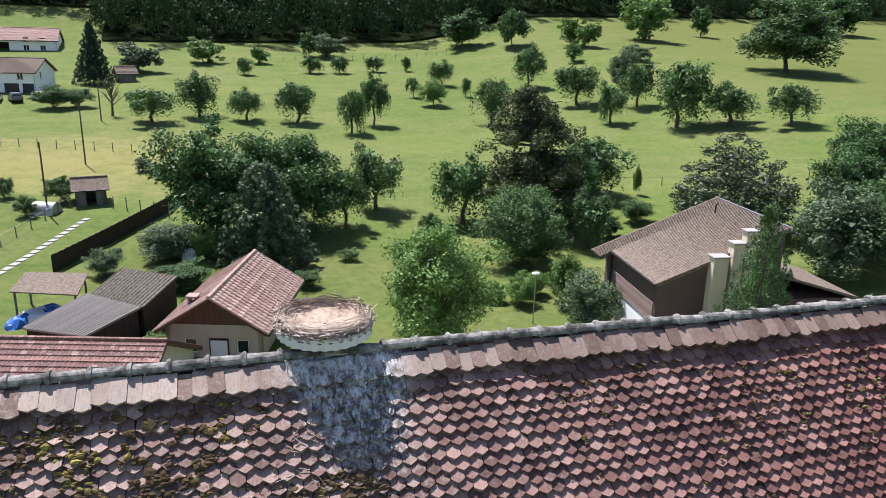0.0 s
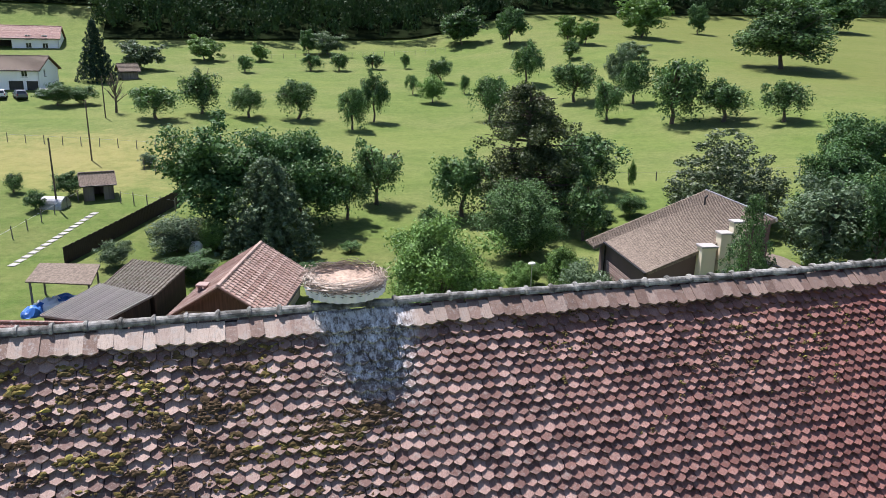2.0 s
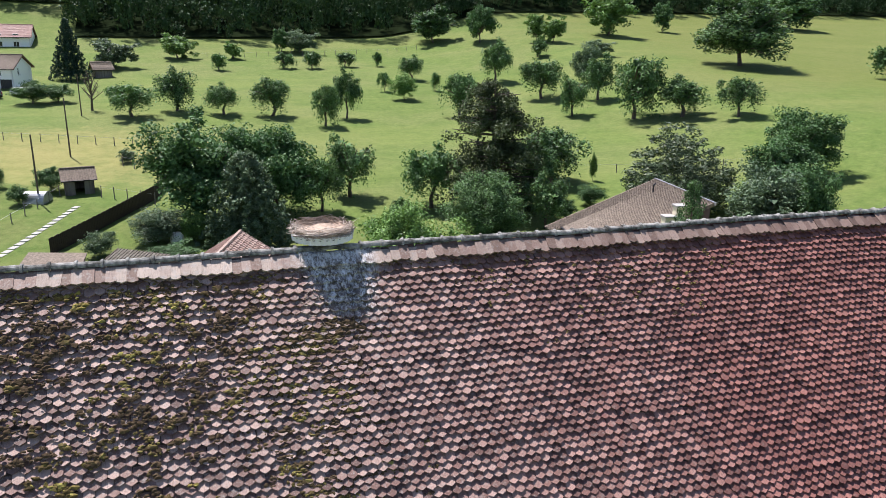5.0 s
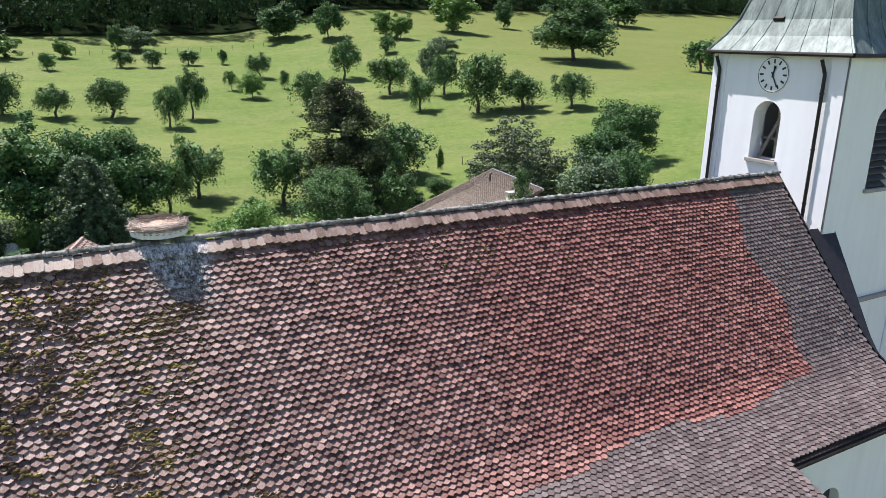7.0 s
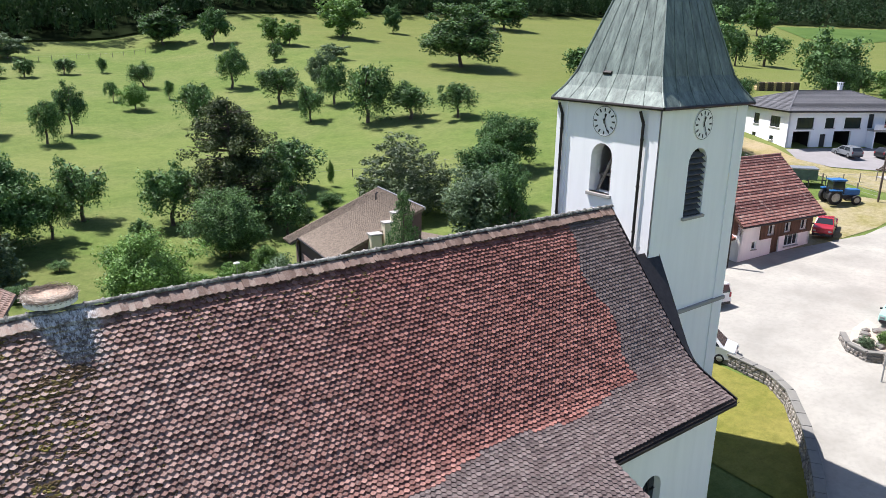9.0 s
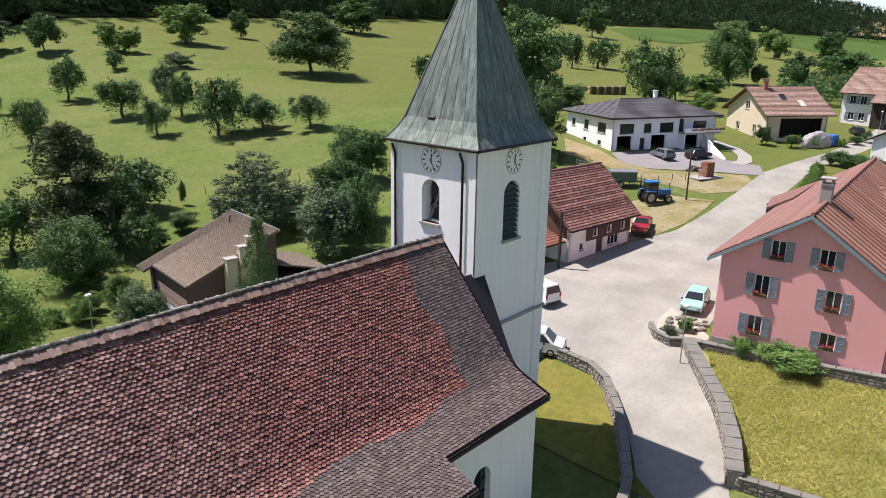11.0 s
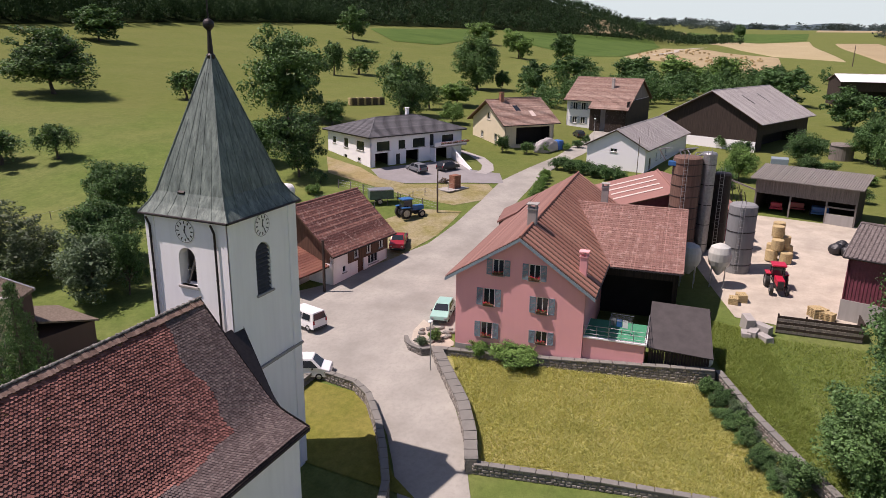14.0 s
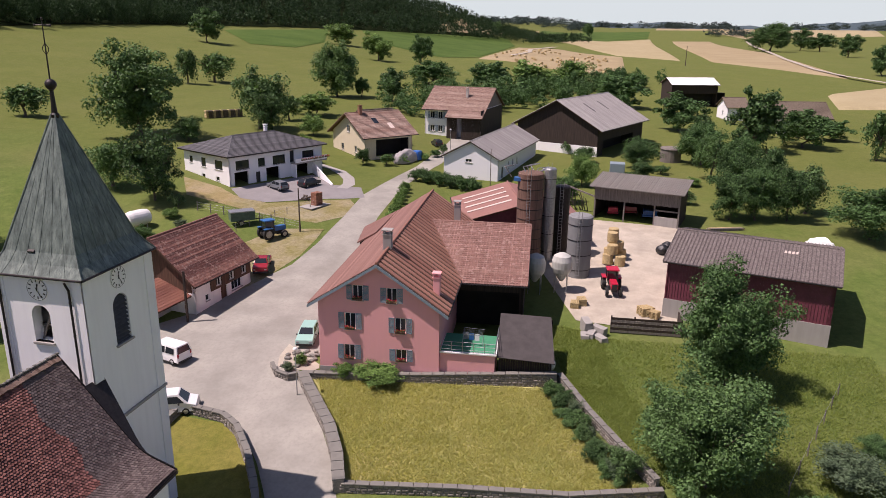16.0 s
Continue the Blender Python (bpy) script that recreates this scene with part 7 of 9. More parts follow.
fs2 = copy_thing(fs_, Matrix.Translation((69.6, -13.4, ground_at(69.6, -13.4))))
top = thing("pipe_gantry", Matrix.Translation((80.6, -11.0, ground_at(80.6, -11))), "tangle of grey pipes over the silos", "pipe")
bm = bmesh.new()
for i in range(7):
    a = Vector((random.uniform(-2, 2), random.uniform(-2.5, 2), 10.4 + random.uniform(0, 0.3)))
    b = a + Vector((random.uniform(-1.5, 1.5), random.uniform(-1.5, 1.5), random.uniform(0.3, 1.5)))
    tube(bm, a, b, 0.06, sides=6)
    tube(bm, b, b + Vector((0.8, -1.2, 0.1)), 0.06, sides=6)
for k in range(10):
    t0, t1 = math.pi * k / 10, math.pi * (k + 1) / 10
    tube(bm, (0.5, -2.2 - 0.9 * math.cos(t0), 10.6 + 0.9 * math.sin(t0)), (0.5, -2.2 - 0.9 * math.cos(t1), 10.6 + 0.9 * math.sin(t1)), 0.14, sides=8)
part("pipes", bm, M["zinc"], top)
part("blue_hood", boxed(-2.2, -1.4, 0.6, 1.6, 10.2, 10.7, 0.05), M["tractor_blue"], top)
ww = thing("board_fence", Matrix.Translation((60.8, -22.0, ground_at(60.8, -22))) @ pose(0, 0, 0, 0, 0, -86), "dark weathered board fence at the yard's edge", "fence")
for i in range(6):
    part("board", boxed(0, 6.9, 0.0, 0.06, 0.12 + i * 0.27, 0.36 + i * 0.27), M["dark_wood"] if i % 2 else M["grey_wood"], ww)
for i in range(4):
    part("post", boxed(i * 2.27, i * 2.27 + 0.14, 0.06, 0.2, -0.2, 1.85), M["dark_wood"], ww)
part("side_board", boxed(6.85, 6.95, 0.2, 2.6, 0, 1.8), M["dark_wood"], ww)
for i, (x, y, a, l, hh) in enumerate(((60.6, -19.6, 20, 1.6, 1.3), (59.6, -20.2, -12, 2.0, 0.6), (58.8, -21.1, 35, 1.7, 0.5), (60.2, -20.9, 60, 1.5, 0.9), (59.0, -19.6, 5, 1.3, 0.5))):
    b = thing("stone_block", Matrix.Translation((x, y, ground_at(x, y))) @ pose(0, 0, 0, 0, 4 * (i % 3 - 1), a), "rough pale cut stone block lying in a heap", "stone", "heap of stone blocks")
    bm = boxed(-l / 2, l / 2, -0.4, 0.4, -0.05, hh, 0.05)
    for v in bm.verts:
        v.co += Vector((noise.noise(v.co * 3), noise.noise(v.co * 3 + Vector((5, 0, 0))), 0)) * 0.08
    part("block", bm, M["cut_stone"] if "cut_stone" in M else M["concrete"], b)
for i, (x, y) in enumerate(((66.5, -18.2), (67.3, -18.9), (66.0, -25.4), (66.9, -25.9), (65.6, -26.4))):
    p = thing("pallet_stack", Matrix.Translation((x, y, ground_at(x, y) + 0.05)) @ pose(0, 0, 0, 0, 0, 15 * i), "stack of pale wooden pallets in the farmyard", "pallets", "pallets in the farmyard")
    for k in range(4 + i % 3):
        bm = bmesh.new()
        for j in range(5):
            box(bm, -0.6, 0.6, -0.4 + j * 0.19, -0.26 + j * 0.19, k * 0.16 + 0.1, k * 0.16 + 0.125)
        for j in range(3):
            box(bm, -0.6 + j * 0.53, -0.46 + j * 0.53, -0.4, 0.5, k * 0.16, k * 0.16 + 0.1)
        part("pallet", bm, M["straw"], p)
for i, (x, y) in enumerate(((85.2, -28.2), (86.4, -28.9), (84.6, -29.4), (85.6, -29.8))):
    t = thing("silage_bag", Matrix.Translation((x, y, ground_at(x, y))), "black plastic wrapped silage bale", "silage bale", "silage bales in the yard")
    bm = bmesh.new()
    bmesh.ops.create_icosphere(bm, subdivisions=3, radius=0.75)
    for v in bm.verts:
        v.co *= 1 + 0.15 * noise.noise(v.co * 2 + Vector((i, 0, 0)))
        v.co.z = max(-0.6, v.co.z) + 0.6
    part("wrap", bm, M["black"], t)
ms = (("harrow", 101.2, -21.8, "tractor_red", "red harrow standing in the machine shed", 1.6), ("loader", 100.8, -27.2, "tractor_blue", "dark blue machine standing in the shed", 2.2), ("seed_drill", 102.3, -24.4, "car_red", "red seed drill inside the shed", 2.0))
for nm, x, y, mt, lab, sz in ms:
    t = thing(nm, Matrix.Translation((x, y, ground_at(x, y) + 0.05)), lab, "machine")
    part("frame", boxed(-sz / 2, sz / 2, -sz / 2, sz / 2, 0.4, 0.6, 0.03), M[mt], t)
    part("hopper", boxed(-sz / 3, sz / 3, -sz / 2.2, sz / 2.2, 0.6, 1.3, 0.08), M[mt], t)
    for s in (-1, 1):
        wheel(t, 0, s * sz / 2, 0.42, 0.25)
tank = thing("water_tank", Matrix.Translation((132.0, -22.3, ground_at(132, -22.3))), "blue-grey rectangular water tank", "tank")
part("body", boxed(-1.4, 1.4, -1.4, 1.4, 0, 2.0, 0.08), M["shutter_blue"], tank)
hut = thing("round_hut", Matrix.Translation((147, -33, ground_at(147, -33))), "low round timber tank with flat lid", "tank")
bm = bmesh.new()
lathe(bm, [(2.1, -0.3), (2.1, 2.6), (2.25, 2.65), (2.0, 2.95), (0.1, 3.1)], 24)
part("body", bm, M["grey_wood"], hut)

# things before the white house
bs = thing("brick_stack", Matrix.Translation((93.4, 23.0, ground_at(93.4, 23.0))) @ pose(0, 0, 0, 0, 0, -20), "stack of red bricks on a pale slab", "bricks")
part("slab", boxed(-2.6, 1.8, -1.3, 1.4, 0.02, 0.14), M["concrete"], bs)
for k in range(9):
    for j in range(3):
        for i in range(4):
            part("brick", boxed(-0.7 + i * 0.36, -0.36 + i * 0.36, -0.55 + j * 0.37, -0.2 + j * 0.37, 0.14 + k * 0.22, 0.35 + k * 0.22), M["brick"], bs)
lg = thing("log_heap", Matrix.Translation((95.2, 25.4, ground_at(95.2, 25.4))), "heap of firewood logs", "logs")
for i in range(16):
    bm = bmesh.new()
    a = Vector((random.uniform(-1.4, 1.4), random.uniform(-0.8, 0.8), 0.12 + 0.5 * random.random()))
    dd = Vector((random.uniform(-0.8, 0.8), random.uniform(-0.8, 0.8), random.uniform(-0.1, 0.3)))
    tube(bm, a, a + dd, 0.12, 0.1, 7)
    part("log", bm, M["bark"], lg)
lw = thing("log_pile", Matrix.Translation((156, 73.5, ground_at(156, 73.5))) @ pose(0, 0, 0, 0, 0, -40), "long stacked pile of split firewood in the meadow", "logs")
for i in range(60):
    bm = bmesh.new()
    u, k = i % 15, i // 15
    tube(bm, (-4.5 + u * 0.62, -0.8, 0.3 + k * 0.45), (-4.5 + u * 0.62 + random.uniform(-0.1, 0.1), 0.8, 0.3 + k * 0.45), 0.3, 0.26, 7)
    part("log", bm, M["straw"] if i % 3 == 0 else M["bark"], lw)
rf = thing("covered_boat", Matrix.Translation((129.5, 19.0, ground_at(129.5, 19))) @ pose(0, 0, 0, 0, 0, -20), "caravan-like heap under a pale grey tarpaulin beside a blue tank", "tarpaulin")
bm = bmesh.new()
bmesh.ops.create_icosphere(bm, subdivisions=3, radius=1.0)
for v in bm.verts:
    v.co = Vector((v.co.x * 3.6, v.co.y * 1.5, max(0, v.co.z * 2.0 + 0.5 + 0.4 * noise.noise(v.co * 3))))
part("cover", bm, M["pale_sheet"], rf)
part("blue_tank", boxed(2.6, 4.2, -1.2, 0.6, 0, 1.9, 0.3), M["blue_plastic"], rf)


def flowers(x, y, z, yaw, w, label="box of red geraniums on a window sill"):
    f = thing("flower_box", Matrix.Translation((x, y, z)) @ pose(0, 0, 0, 0, 0, yaw), label, "flower box", "flower boxes")
    part("trough", boxed(-w / 2, w / 2, -0.24, -0.04, 0.0, 0.16, 0.01), M["brown_wood"], f)
    r2 = np.random.default_rng(int(abs(x * 10 + z)))
    cs = np.stack([r2.uniform(-w / 2, w / 2, 14), r2.uniform(-0.28, -0.05, 14), r2.uniform(0.15, 0.32, 14)], 1)
    v, fc = leaf_cloud(r2, cs, np.full(14, 0.09), 160, 0.04)
    raw("leaves", v.tolist(), fc.tolist(), M["leaf_bright"], f)
    v, fc = leaf_cloud(r2, cs + np.array([0, -0.03, 0.07]), np.full(14, 0.08), 120, 0.042)
    raw("petals", v.tolist(), fc.tolist(), M["petal"], f)


# rockery at the corner of the pink farmhouse
strip("rockery_bed", [((46.9, 7.6), (46.5, 4.2)), ((48.6, 8.2), (47.3, 3.7)), ((51.0, 8.3), (47.9, 3.9))], M["gravel"], "pale gravel bed of the front rockery", "flower bed", 0.06, 0.8, 6)
r3 = np.random.default_rng(77)
for i in range(26):
    u = r3.uniform(0, 1)
    x, y = 46.9 + 3.0 * u + r3.uniform(-0.3, 0.3), 4.6 + r3.uniform(0, 3.0)
    st = thing("rock", Matrix.Translation((x, y, ground_at(x, y) + 0.05)) @ pose(0, 0, 0, 0, 0, r3.uniform(0, 360)), "rough pale stone lying in the rockery", "stone", "stones of the rockery")
    bm = bmesh.new()
    bmesh.ops.create_icosphere(bm, subdivisions=1, radius=r3.uniform(0.14, 0.32))
    for v in bm.verts:
        v.co = Vector((v.co.x * 1.3, v.co.y, v.co.z * 0.7)) * (1 + 0.3 * noise.noise(v.co * 4 + Vector((i, 0, 0)))) + Vector((0, 0, 0.08))
    part("stone", bm, M["capping"], st)
pt = thing("plant_pot", Matrix.Translation((50.2, -17.0, ground_at(50.2, -17.0) + 0.9)), "white rounded plant pot on the garden wall", "pot")
bm = bmesh.new()
lathe(bm, [(0.22, 0), (0.36, 0.25), (0.38, 0.6), (0.33, 0.75), (0.28, 0.75), (0.26, 0.6)], 14)
part("body", bm, M["white_paint"], pt)
bb_ = thing("water_barrel", Matrix.Translation((25.9, 44.6, ground_at(25.9, 44.6))), "blue plastic water barrel beside the brown house", "barrel")
bm = bmesh.new()
lathe(bm, [(0.4, 0), (0.48, 0.2), (0.5, 0.8), (0.48, 1.4), (0.4, 1.6), (0.1, 1.62)], 16)
part("body", bm, M["blue_plastic"], bb_)
wt = thing("white_tank", Matrix.Translation((75.5, 41.8, ground_at(75.5, 41.8))) @ pose(0, 0, 0, 0, 0, -20), "rounded white tank wagon in the garden", "tank")
bm = bmesh.new()
lathe(bm, [(0.3, -1.9), (0.95, -1.6), (1.1, -1.0), (1.1, 1.0), (0.95, 1.6), (0.3, 1.9)], 20)
part("shell", bm, M["white_paint"], wt, loc=pose(0, 0, 1.5, 0, 90, 0))
for sx in (-1.0, 1.0):
    for sy in (-0.6, 0.6):
        part("leg", boxed(sx - 0.06, sx + 0.06, sy - 0.06, sy + 0.06, -0.1, 0.95), M["zinc"], wt)
# lumber and rubble beside the machine shed
sc = thing("plank_stack", Matrix.Translation((103.2, -16.2, ground_at(103.2, -16.2))) @ pose(0, 0, 0, 0, 0, 70), "grey planks leaning in a rough stack beside the machine shed", "planks")
for i in range(13):
    bm = bmesh.new()
    a = Vector((-1.8 + 0.28 * i, -0.3 + 0.3 * math.sin(i * 2.2), 0.0))
    tube(bm, a, a + Vector((0.7 * math.sin(i * 1.3), 1.2 + 0.4 * math.sin(i), 2.2 + 0.9 * math.sin(i * 0.9))), 0.07, 0.06, 5)
    part("plank", bm, M["grey_wood"], sc)
part("long_beam", boxed(-2.6, 2.6, 0.9, 1.1, 3.3, 3.5), M["grey_wood"], sc, loc=pose(0, 0, 0, 0, -14, 0))
for i in range(26):
    x, y = 97.6 + r3.normal(0, 1.6), -15.6 + r3.normal(0, 0.8)
    st = thing("rubble", Matrix.Translation((x, y, ground_at(x, y))) @ pose(0, 0, 0, r3.uniform(-20, 20), r3.uniform(-20, 20), r3.uniform(0, 360)), "pale broken slab in a heap of rubble", "rubble", "heap of rubble by the machine shed")
    w = r3.uniform(0.25, 0.7)
    part("slab", boxed(-w, w, -w * 0.6, w * 0.6, 0.0, r3.uniform(0.12, 0.5), 0.03), M["capping"] if i % 3 else M["grey_wood"], st)
t = thing("tarpaulin", Matrix.Translation((92.5, -48.8, ground_at(92.5, -48.8))) @ pose(0, 0, 0, 0, 0, 60), "crumpled white tarpaulin over a heap behind the red shed", "tarpaulin")
bm = bmesh.new()
bmesh.ops.create_icosphere(bm, subdivisions=3, radius=1.0)
for v in bm.verts:
    v.co = Vector((v.co.x * 2.0, v.co.y * 1.0, max(0.0, v.co.z * 1.3 + 0.5 * noise.noise(v.co * 2.5))))
part("sheet", bm, M["white_paint"], t)
pb = thing("board_pile", Matrix.Translation((97.5, -37.6, ground_at(97.5, -37.6))) @ pose(0, 0, 0, 0, 0, -70), "low pile of long pale boards behind the red shed", "boards")
for i in range(9):
    part("board", boxed(-2.6 + 0.2 * math.sin(i * 2.0), 2.4 + 0.3 * math.sin(i * 1.1), -0.6 + 0.3 * (i % 4), -0.36 + 0.3 * (i % 4), 0.05 + 0.12 * (i // 4), 0.14 + 0.12 * (i // 4)), M["straw"] if i % 2 else M["grey_wood"], pb)
# a bare tree in the meadow
bt = thing("bare_tree", Matrix.Translation((-18.3, 122.4, ground_at(-18.3, 122.4))), "leafless grey tree standing in the meadow", "tree")
bm = bmesh.new()
tube(bm, (0, 0, -0.1), (0.1, 0, 2.0), 0.22, 0.15, 7)
for i in range(16):
    an, hh = i * 2.4, 1.6 + 0.22 * i
    p = Vector((0.1, 0, min(2.0 + 0.12 * i, 3.6)))
    q = p + Vector((math.cos(an) * (1.7 - 0.06 * i), math.sin(an) * (1.7 - 0.06 * i), 0.9 + 0.1 * i))
    tube(bm, p - Vector((0, 0, 0.4)), q, 0.09, 0.03, 5, False)
    for j in range(4):
        m = p.lerp(q, 0.45 + 0.15 * j)
        tube(bm, m, m + Vector((0.6 * math.cos(an + j * 1.9), 0.6 * math.sin(an + j * 1.9), 0.5)), 0.035, 0.01, 4, False)
tube(bm, (0.1, 0, 1.9), (0.15, 0.1, 4.2), 0.15, 0.05, 6)
part("trunk", bm, M["bark"], bt)

# wire fence with wooden posts between the villa and the barn yard
wf = thing("wire_fence", pose(0, 0, 0), "wire fence on thin weathered wooden posts", "fence")
FENCE = [(83.7, 37.6), (83.6, 31.3), (83.4, 25.8), (82.5, 21.2)]
for (x0, y0), (x1, y1) in zip(FENCE, FENCE[1:]):
    n = max(2, int(math.hypot(x1 - x0, y1 - y0) / 1.6))
    for i in range(n):
        x, y = x0 + (x1 - x0) * i / n, y0 + (y1 - y0) * i / n
        part("post", boxed(x - 0.06, x + 0.06, y - 0.06, y + 0.06, ground_at(x, y) - 0.2, ground_at(x, y) + 1.35, 0.01), M["grey_wood"], wf)
    for h in (0.5, 0.9, 1.25):
        bm = bmesh.new()
        tube(bm, (x0, y0, ground_at(x0, y0) + h), (x1, y1, ground_at(x1, y1) + h), 0.015, sides=5)
        part("wire", bm, M["zinc"], wf)


# ---------------------------------------------------------------- trees
def leaf_cloud(rs, centres, radii, count, size, outward=0.6, droop=0.0):
    """Leaf sprays as small three-cornered blades, scattered over the skins of many small clumps."""
    count = int(count * 1.75)
    k = rs.integers(0, len(centres), count)
    d = rs.normal(size=(count, 3))
    d /= np.linalg.norm(d, axis=1)[:, None]
    rad = radii[k][:, None] * rs.uniform(0.5, 1.15, (count, 1))
    c = centres[k] + d * rad * np.array([1, 1, 0.8])
    c[:, 2] -= droop * np.abs(rs.normal(size=count)) * radii[k]
    nrm = d * outward + rs.normal(size=(count, 3)) * 0.5 + np.array([0, 0, 0.35])
    nrm /= np.linalg.norm(nrm, axis=1)[:, None]
    u = np.cross(nrm, rs.normal(size=(count, 3)))
    u /= np.linalg.norm(u, axis=1)[:, None]
    w = np.cross(nrm, u)
    s = size * 0.8 * rs.uniform(0.55, 1.35, (count, 1))
    q = np.stack([c - u * s - w * s * 0.35, c + u * s * rs.uniform(0.6, 1.1, (count, 1)) - w * s * 0.35, c + w * s * 0.8 + u * s * rs.uniform(-0.5, 0.5, (count, 1))], 1)
    return q.reshape(-1, 3), np.arange(count * 3).reshape(-1, 3)


def broad_crown(seed, lumps, count, leaf, low=0.25, flat=1.0, droop=0.0, wide=0.5):
    """A crown one metre high and one wide, of many lumps with gaps between them."""
    rs = np.random.default_rng(seed)
    d = rs.normal(size=(lumps, 3))
    d /= np.linalg.norm(d, axis=1)[:, None]
    r = rs.uniform(0.45, 0.92, (lumps, 1)) ** 0.8
    skew = 1 + 0.36 * np.sin(3 * np.arctan2(d[:, 1], d[:, 0]) + seed)[:, None] * rs.uniform(0.3, 1, (lumps, 1))
    mid = (1 + low) / 2
    c = d * r * np.array([wide * 0.86, wide * 0.86, (1 - low) * 0.45 * flat]) * skew
    c[:, 2] += mid
    rad = rs.uniform(0.07, 0.15, lumps) * min(1.0, (75 / lumps) ** 0.4)
    v, f = leaf_cloud(rs, c, rad, count, leaf, droop=droop)
    # dense sprays in the heart of each lump
    core = np.array([0, 0, mid])
    v2, f2 = leaf_cloud(rs, core + (c - core) * 0.86, rad * 0.4, lumps * 5, leaf * 1.9)
    v3, f3 = leaf_cloud(rs, core + (c - core) * 0.55, rad * 0.8, lumps * 4, leaf * 2.6)
    return c, np.concatenate([v, v2, v3]), np.concatenate([f, f2 + len(v), f3 + len(v) + len(v2)])


def branch_mesh(name, tips, fork, girth, seed, lean=0.03):
    """A tapered trunk with limbs to some of the crown's lumps."""
    rs = np.random.default_rng(seed)
    bm = bmesh.new()
    top = Vector((rs.normal(0, lean), rs.normal(0, lean), fork))
    mid = Vector((rs.normal(0, lean * 0.6), rs.normal(0, lean * 0.6), fork * 0.5))
    tube(bm, (0, 0, -0.03), (0, 0, 0.03), girth * 1.5, girth * 1.1, 7)
    tube(bm, (0, 0, 0.02), mid, girth * 1.1, girth * 0.92, 7)
    tube(bm, mid, top, girth * 0.92, girth * 0.8, 7)
    for t in tips:
        t = Vector(t)
        elbow = top.lerp(t, 0.5) + Vector((0, 0, 0.06))
        tube(bm, top, elbow, girth * 0.55, girth * 0.36, 5, False)
        tube(bm, elbow, t, girth * 0.36, girth * 0.12, 5, False)
    me = bpy.data.meshes.new(name)
    bm.to_mesh(me)
    bm.free()
    me.materials.append(M["bark"])
    return me


def crown_mesh(v, f):
    me = bpy.data.meshes.new("crown")
    me.from_pydata(v.tolist(), [], f.tolist())
    return me


TREES = {}
M["leaf_pine"] = leafy("pine_needles", (0.0252, 0.0399, 0.0168), (0.09975, 0.131, 0.0504), 0.12)
M["leaf_laurel"] = leafy("laurel_leaves", (0.005184, 0.01584, 0.006336), (0.1277, 0.1814, 0.08064), 0.12, 0.5)


def tree_kind(key, variants, maker):
    TREES[key] = [maker(i) for i in range(variants)]


def make_round(seed, lumps, count, leaf, low, girth, mat, fork=None, droop=0.0, flat=1.0):
    c, v, f = broad_crown(seed, lumps, count, leaf, low, flat, droop)
    pick = c[np.argsort(c[:, 2])][:: max(1, lumps // 9)]
    return crown_mesh(v, f), branch_mesh("trunk", pick, fork or low * 1.15, girth, seed), M[mat]


tree_kind("o", 6, lambda i: make_round(11 + i, 30 + 4 * (i % 3), 3000, 0.0265, 0.27, 0.030, "leaf_orchard", 0.30, 1.1))
tree_kind("b", 3, lambda i: make_round(31 + i, 80, 6800, 0.0205, 0.04, 0.016, "leaf_bright", 0.2))
tree_kind("g", 3, lambda i: make_round(41 + i, 70, 5600, 0.0215, 0.03, 0.012, "leaf_grey", 0.15))
tree_kind("d", 4, lambda i: make_round(51 + i, 76, 6400, 0.021, 0.08, 0.018, "leaf_dark", 0.2))
tree_kind("far_o", 3, lambda i: make_round(15 + i, 28, 1400, 0.040, 0.24, 0.030, "leaf_orchard", 0.28, 1.1))
tree_kind("far_b", 2, lambda i: make_round(35 + i, 44, 2400, 0.034, 0.04, 0.016, "leaf_bright", 0.2))
tree_kind("far_g", 1, lambda i: make_round(45 + i, 44, 2400, 0.034, 0.03, 0.012, "leaf_grey", 0.15))
tree_kind("far_d", 3, lambda i: make_round(55 + i, 44, 2400, 0.034, 0.06, 0.018, "leaf_dark", 0.2))
tree_kind("D", 3, lambda i: make_round(61 + i, 100, 9000, 0.0195, 0.04, 0.018, "leaf_dark", 0.2))
tree_kind("B", 3, lambda i: make_round(71 + i, 110, 9500, 0.020, 0.05, 0.02, "leaf_orchard", 0.22))
tree_kind("c", 2, lambda i: make_round(85 + i, 84, 17000, 0.0145, -0.08, 0.012, "leaf_bright", 0.16))
tree_kind("C", 2, lambda i: make_round(88 + i, 95, 18000, 0.014, -0.05, 0.012, "leaf_orchard", 0.16))
tree_kind("K", 2, lambda i: make_round(81 + i, 120, 16000, 0.0155, 0.03, 0.012, "leaf_dark", 0.16))


def laurel(seed):
    """A broad evergreen shrub of many upright sprays."""
    rs = np.random.default_rng(seed)
    n = 130
    a, r = rs.uniform(0, 2 * math.pi, n), np.sqrt(rs.uniform(0, 1, n)) * 0.44
    top = (1 - 0.75 * (r / 0.46) ** 2.2) * rs.uniform(0.8, 1.05, n)
    cs, rd = [], []
    for i in range(n):
        for t in (0.35, 0.55, 0.75, 0.92):
            cs.append((r[i] * math.cos(a[i]) * (0.75 + 0.3 * t), r[i] * math.sin(a[i]) * (0.75 + 0.3 * t), top[i] * t))
            rd.append(0.055 * (1.25 - 0.5 * t))
    v, f = leaf_cloud(rs, np.array(cs), np.array(rd), 11000, 0.0165, 0.9)
    return crown_mesh(v, f), branch_mesh("trunk", [cs[i] for i in range(0, 80, 16)], 0.12, 0.012, seed), M["leaf_laurel"]


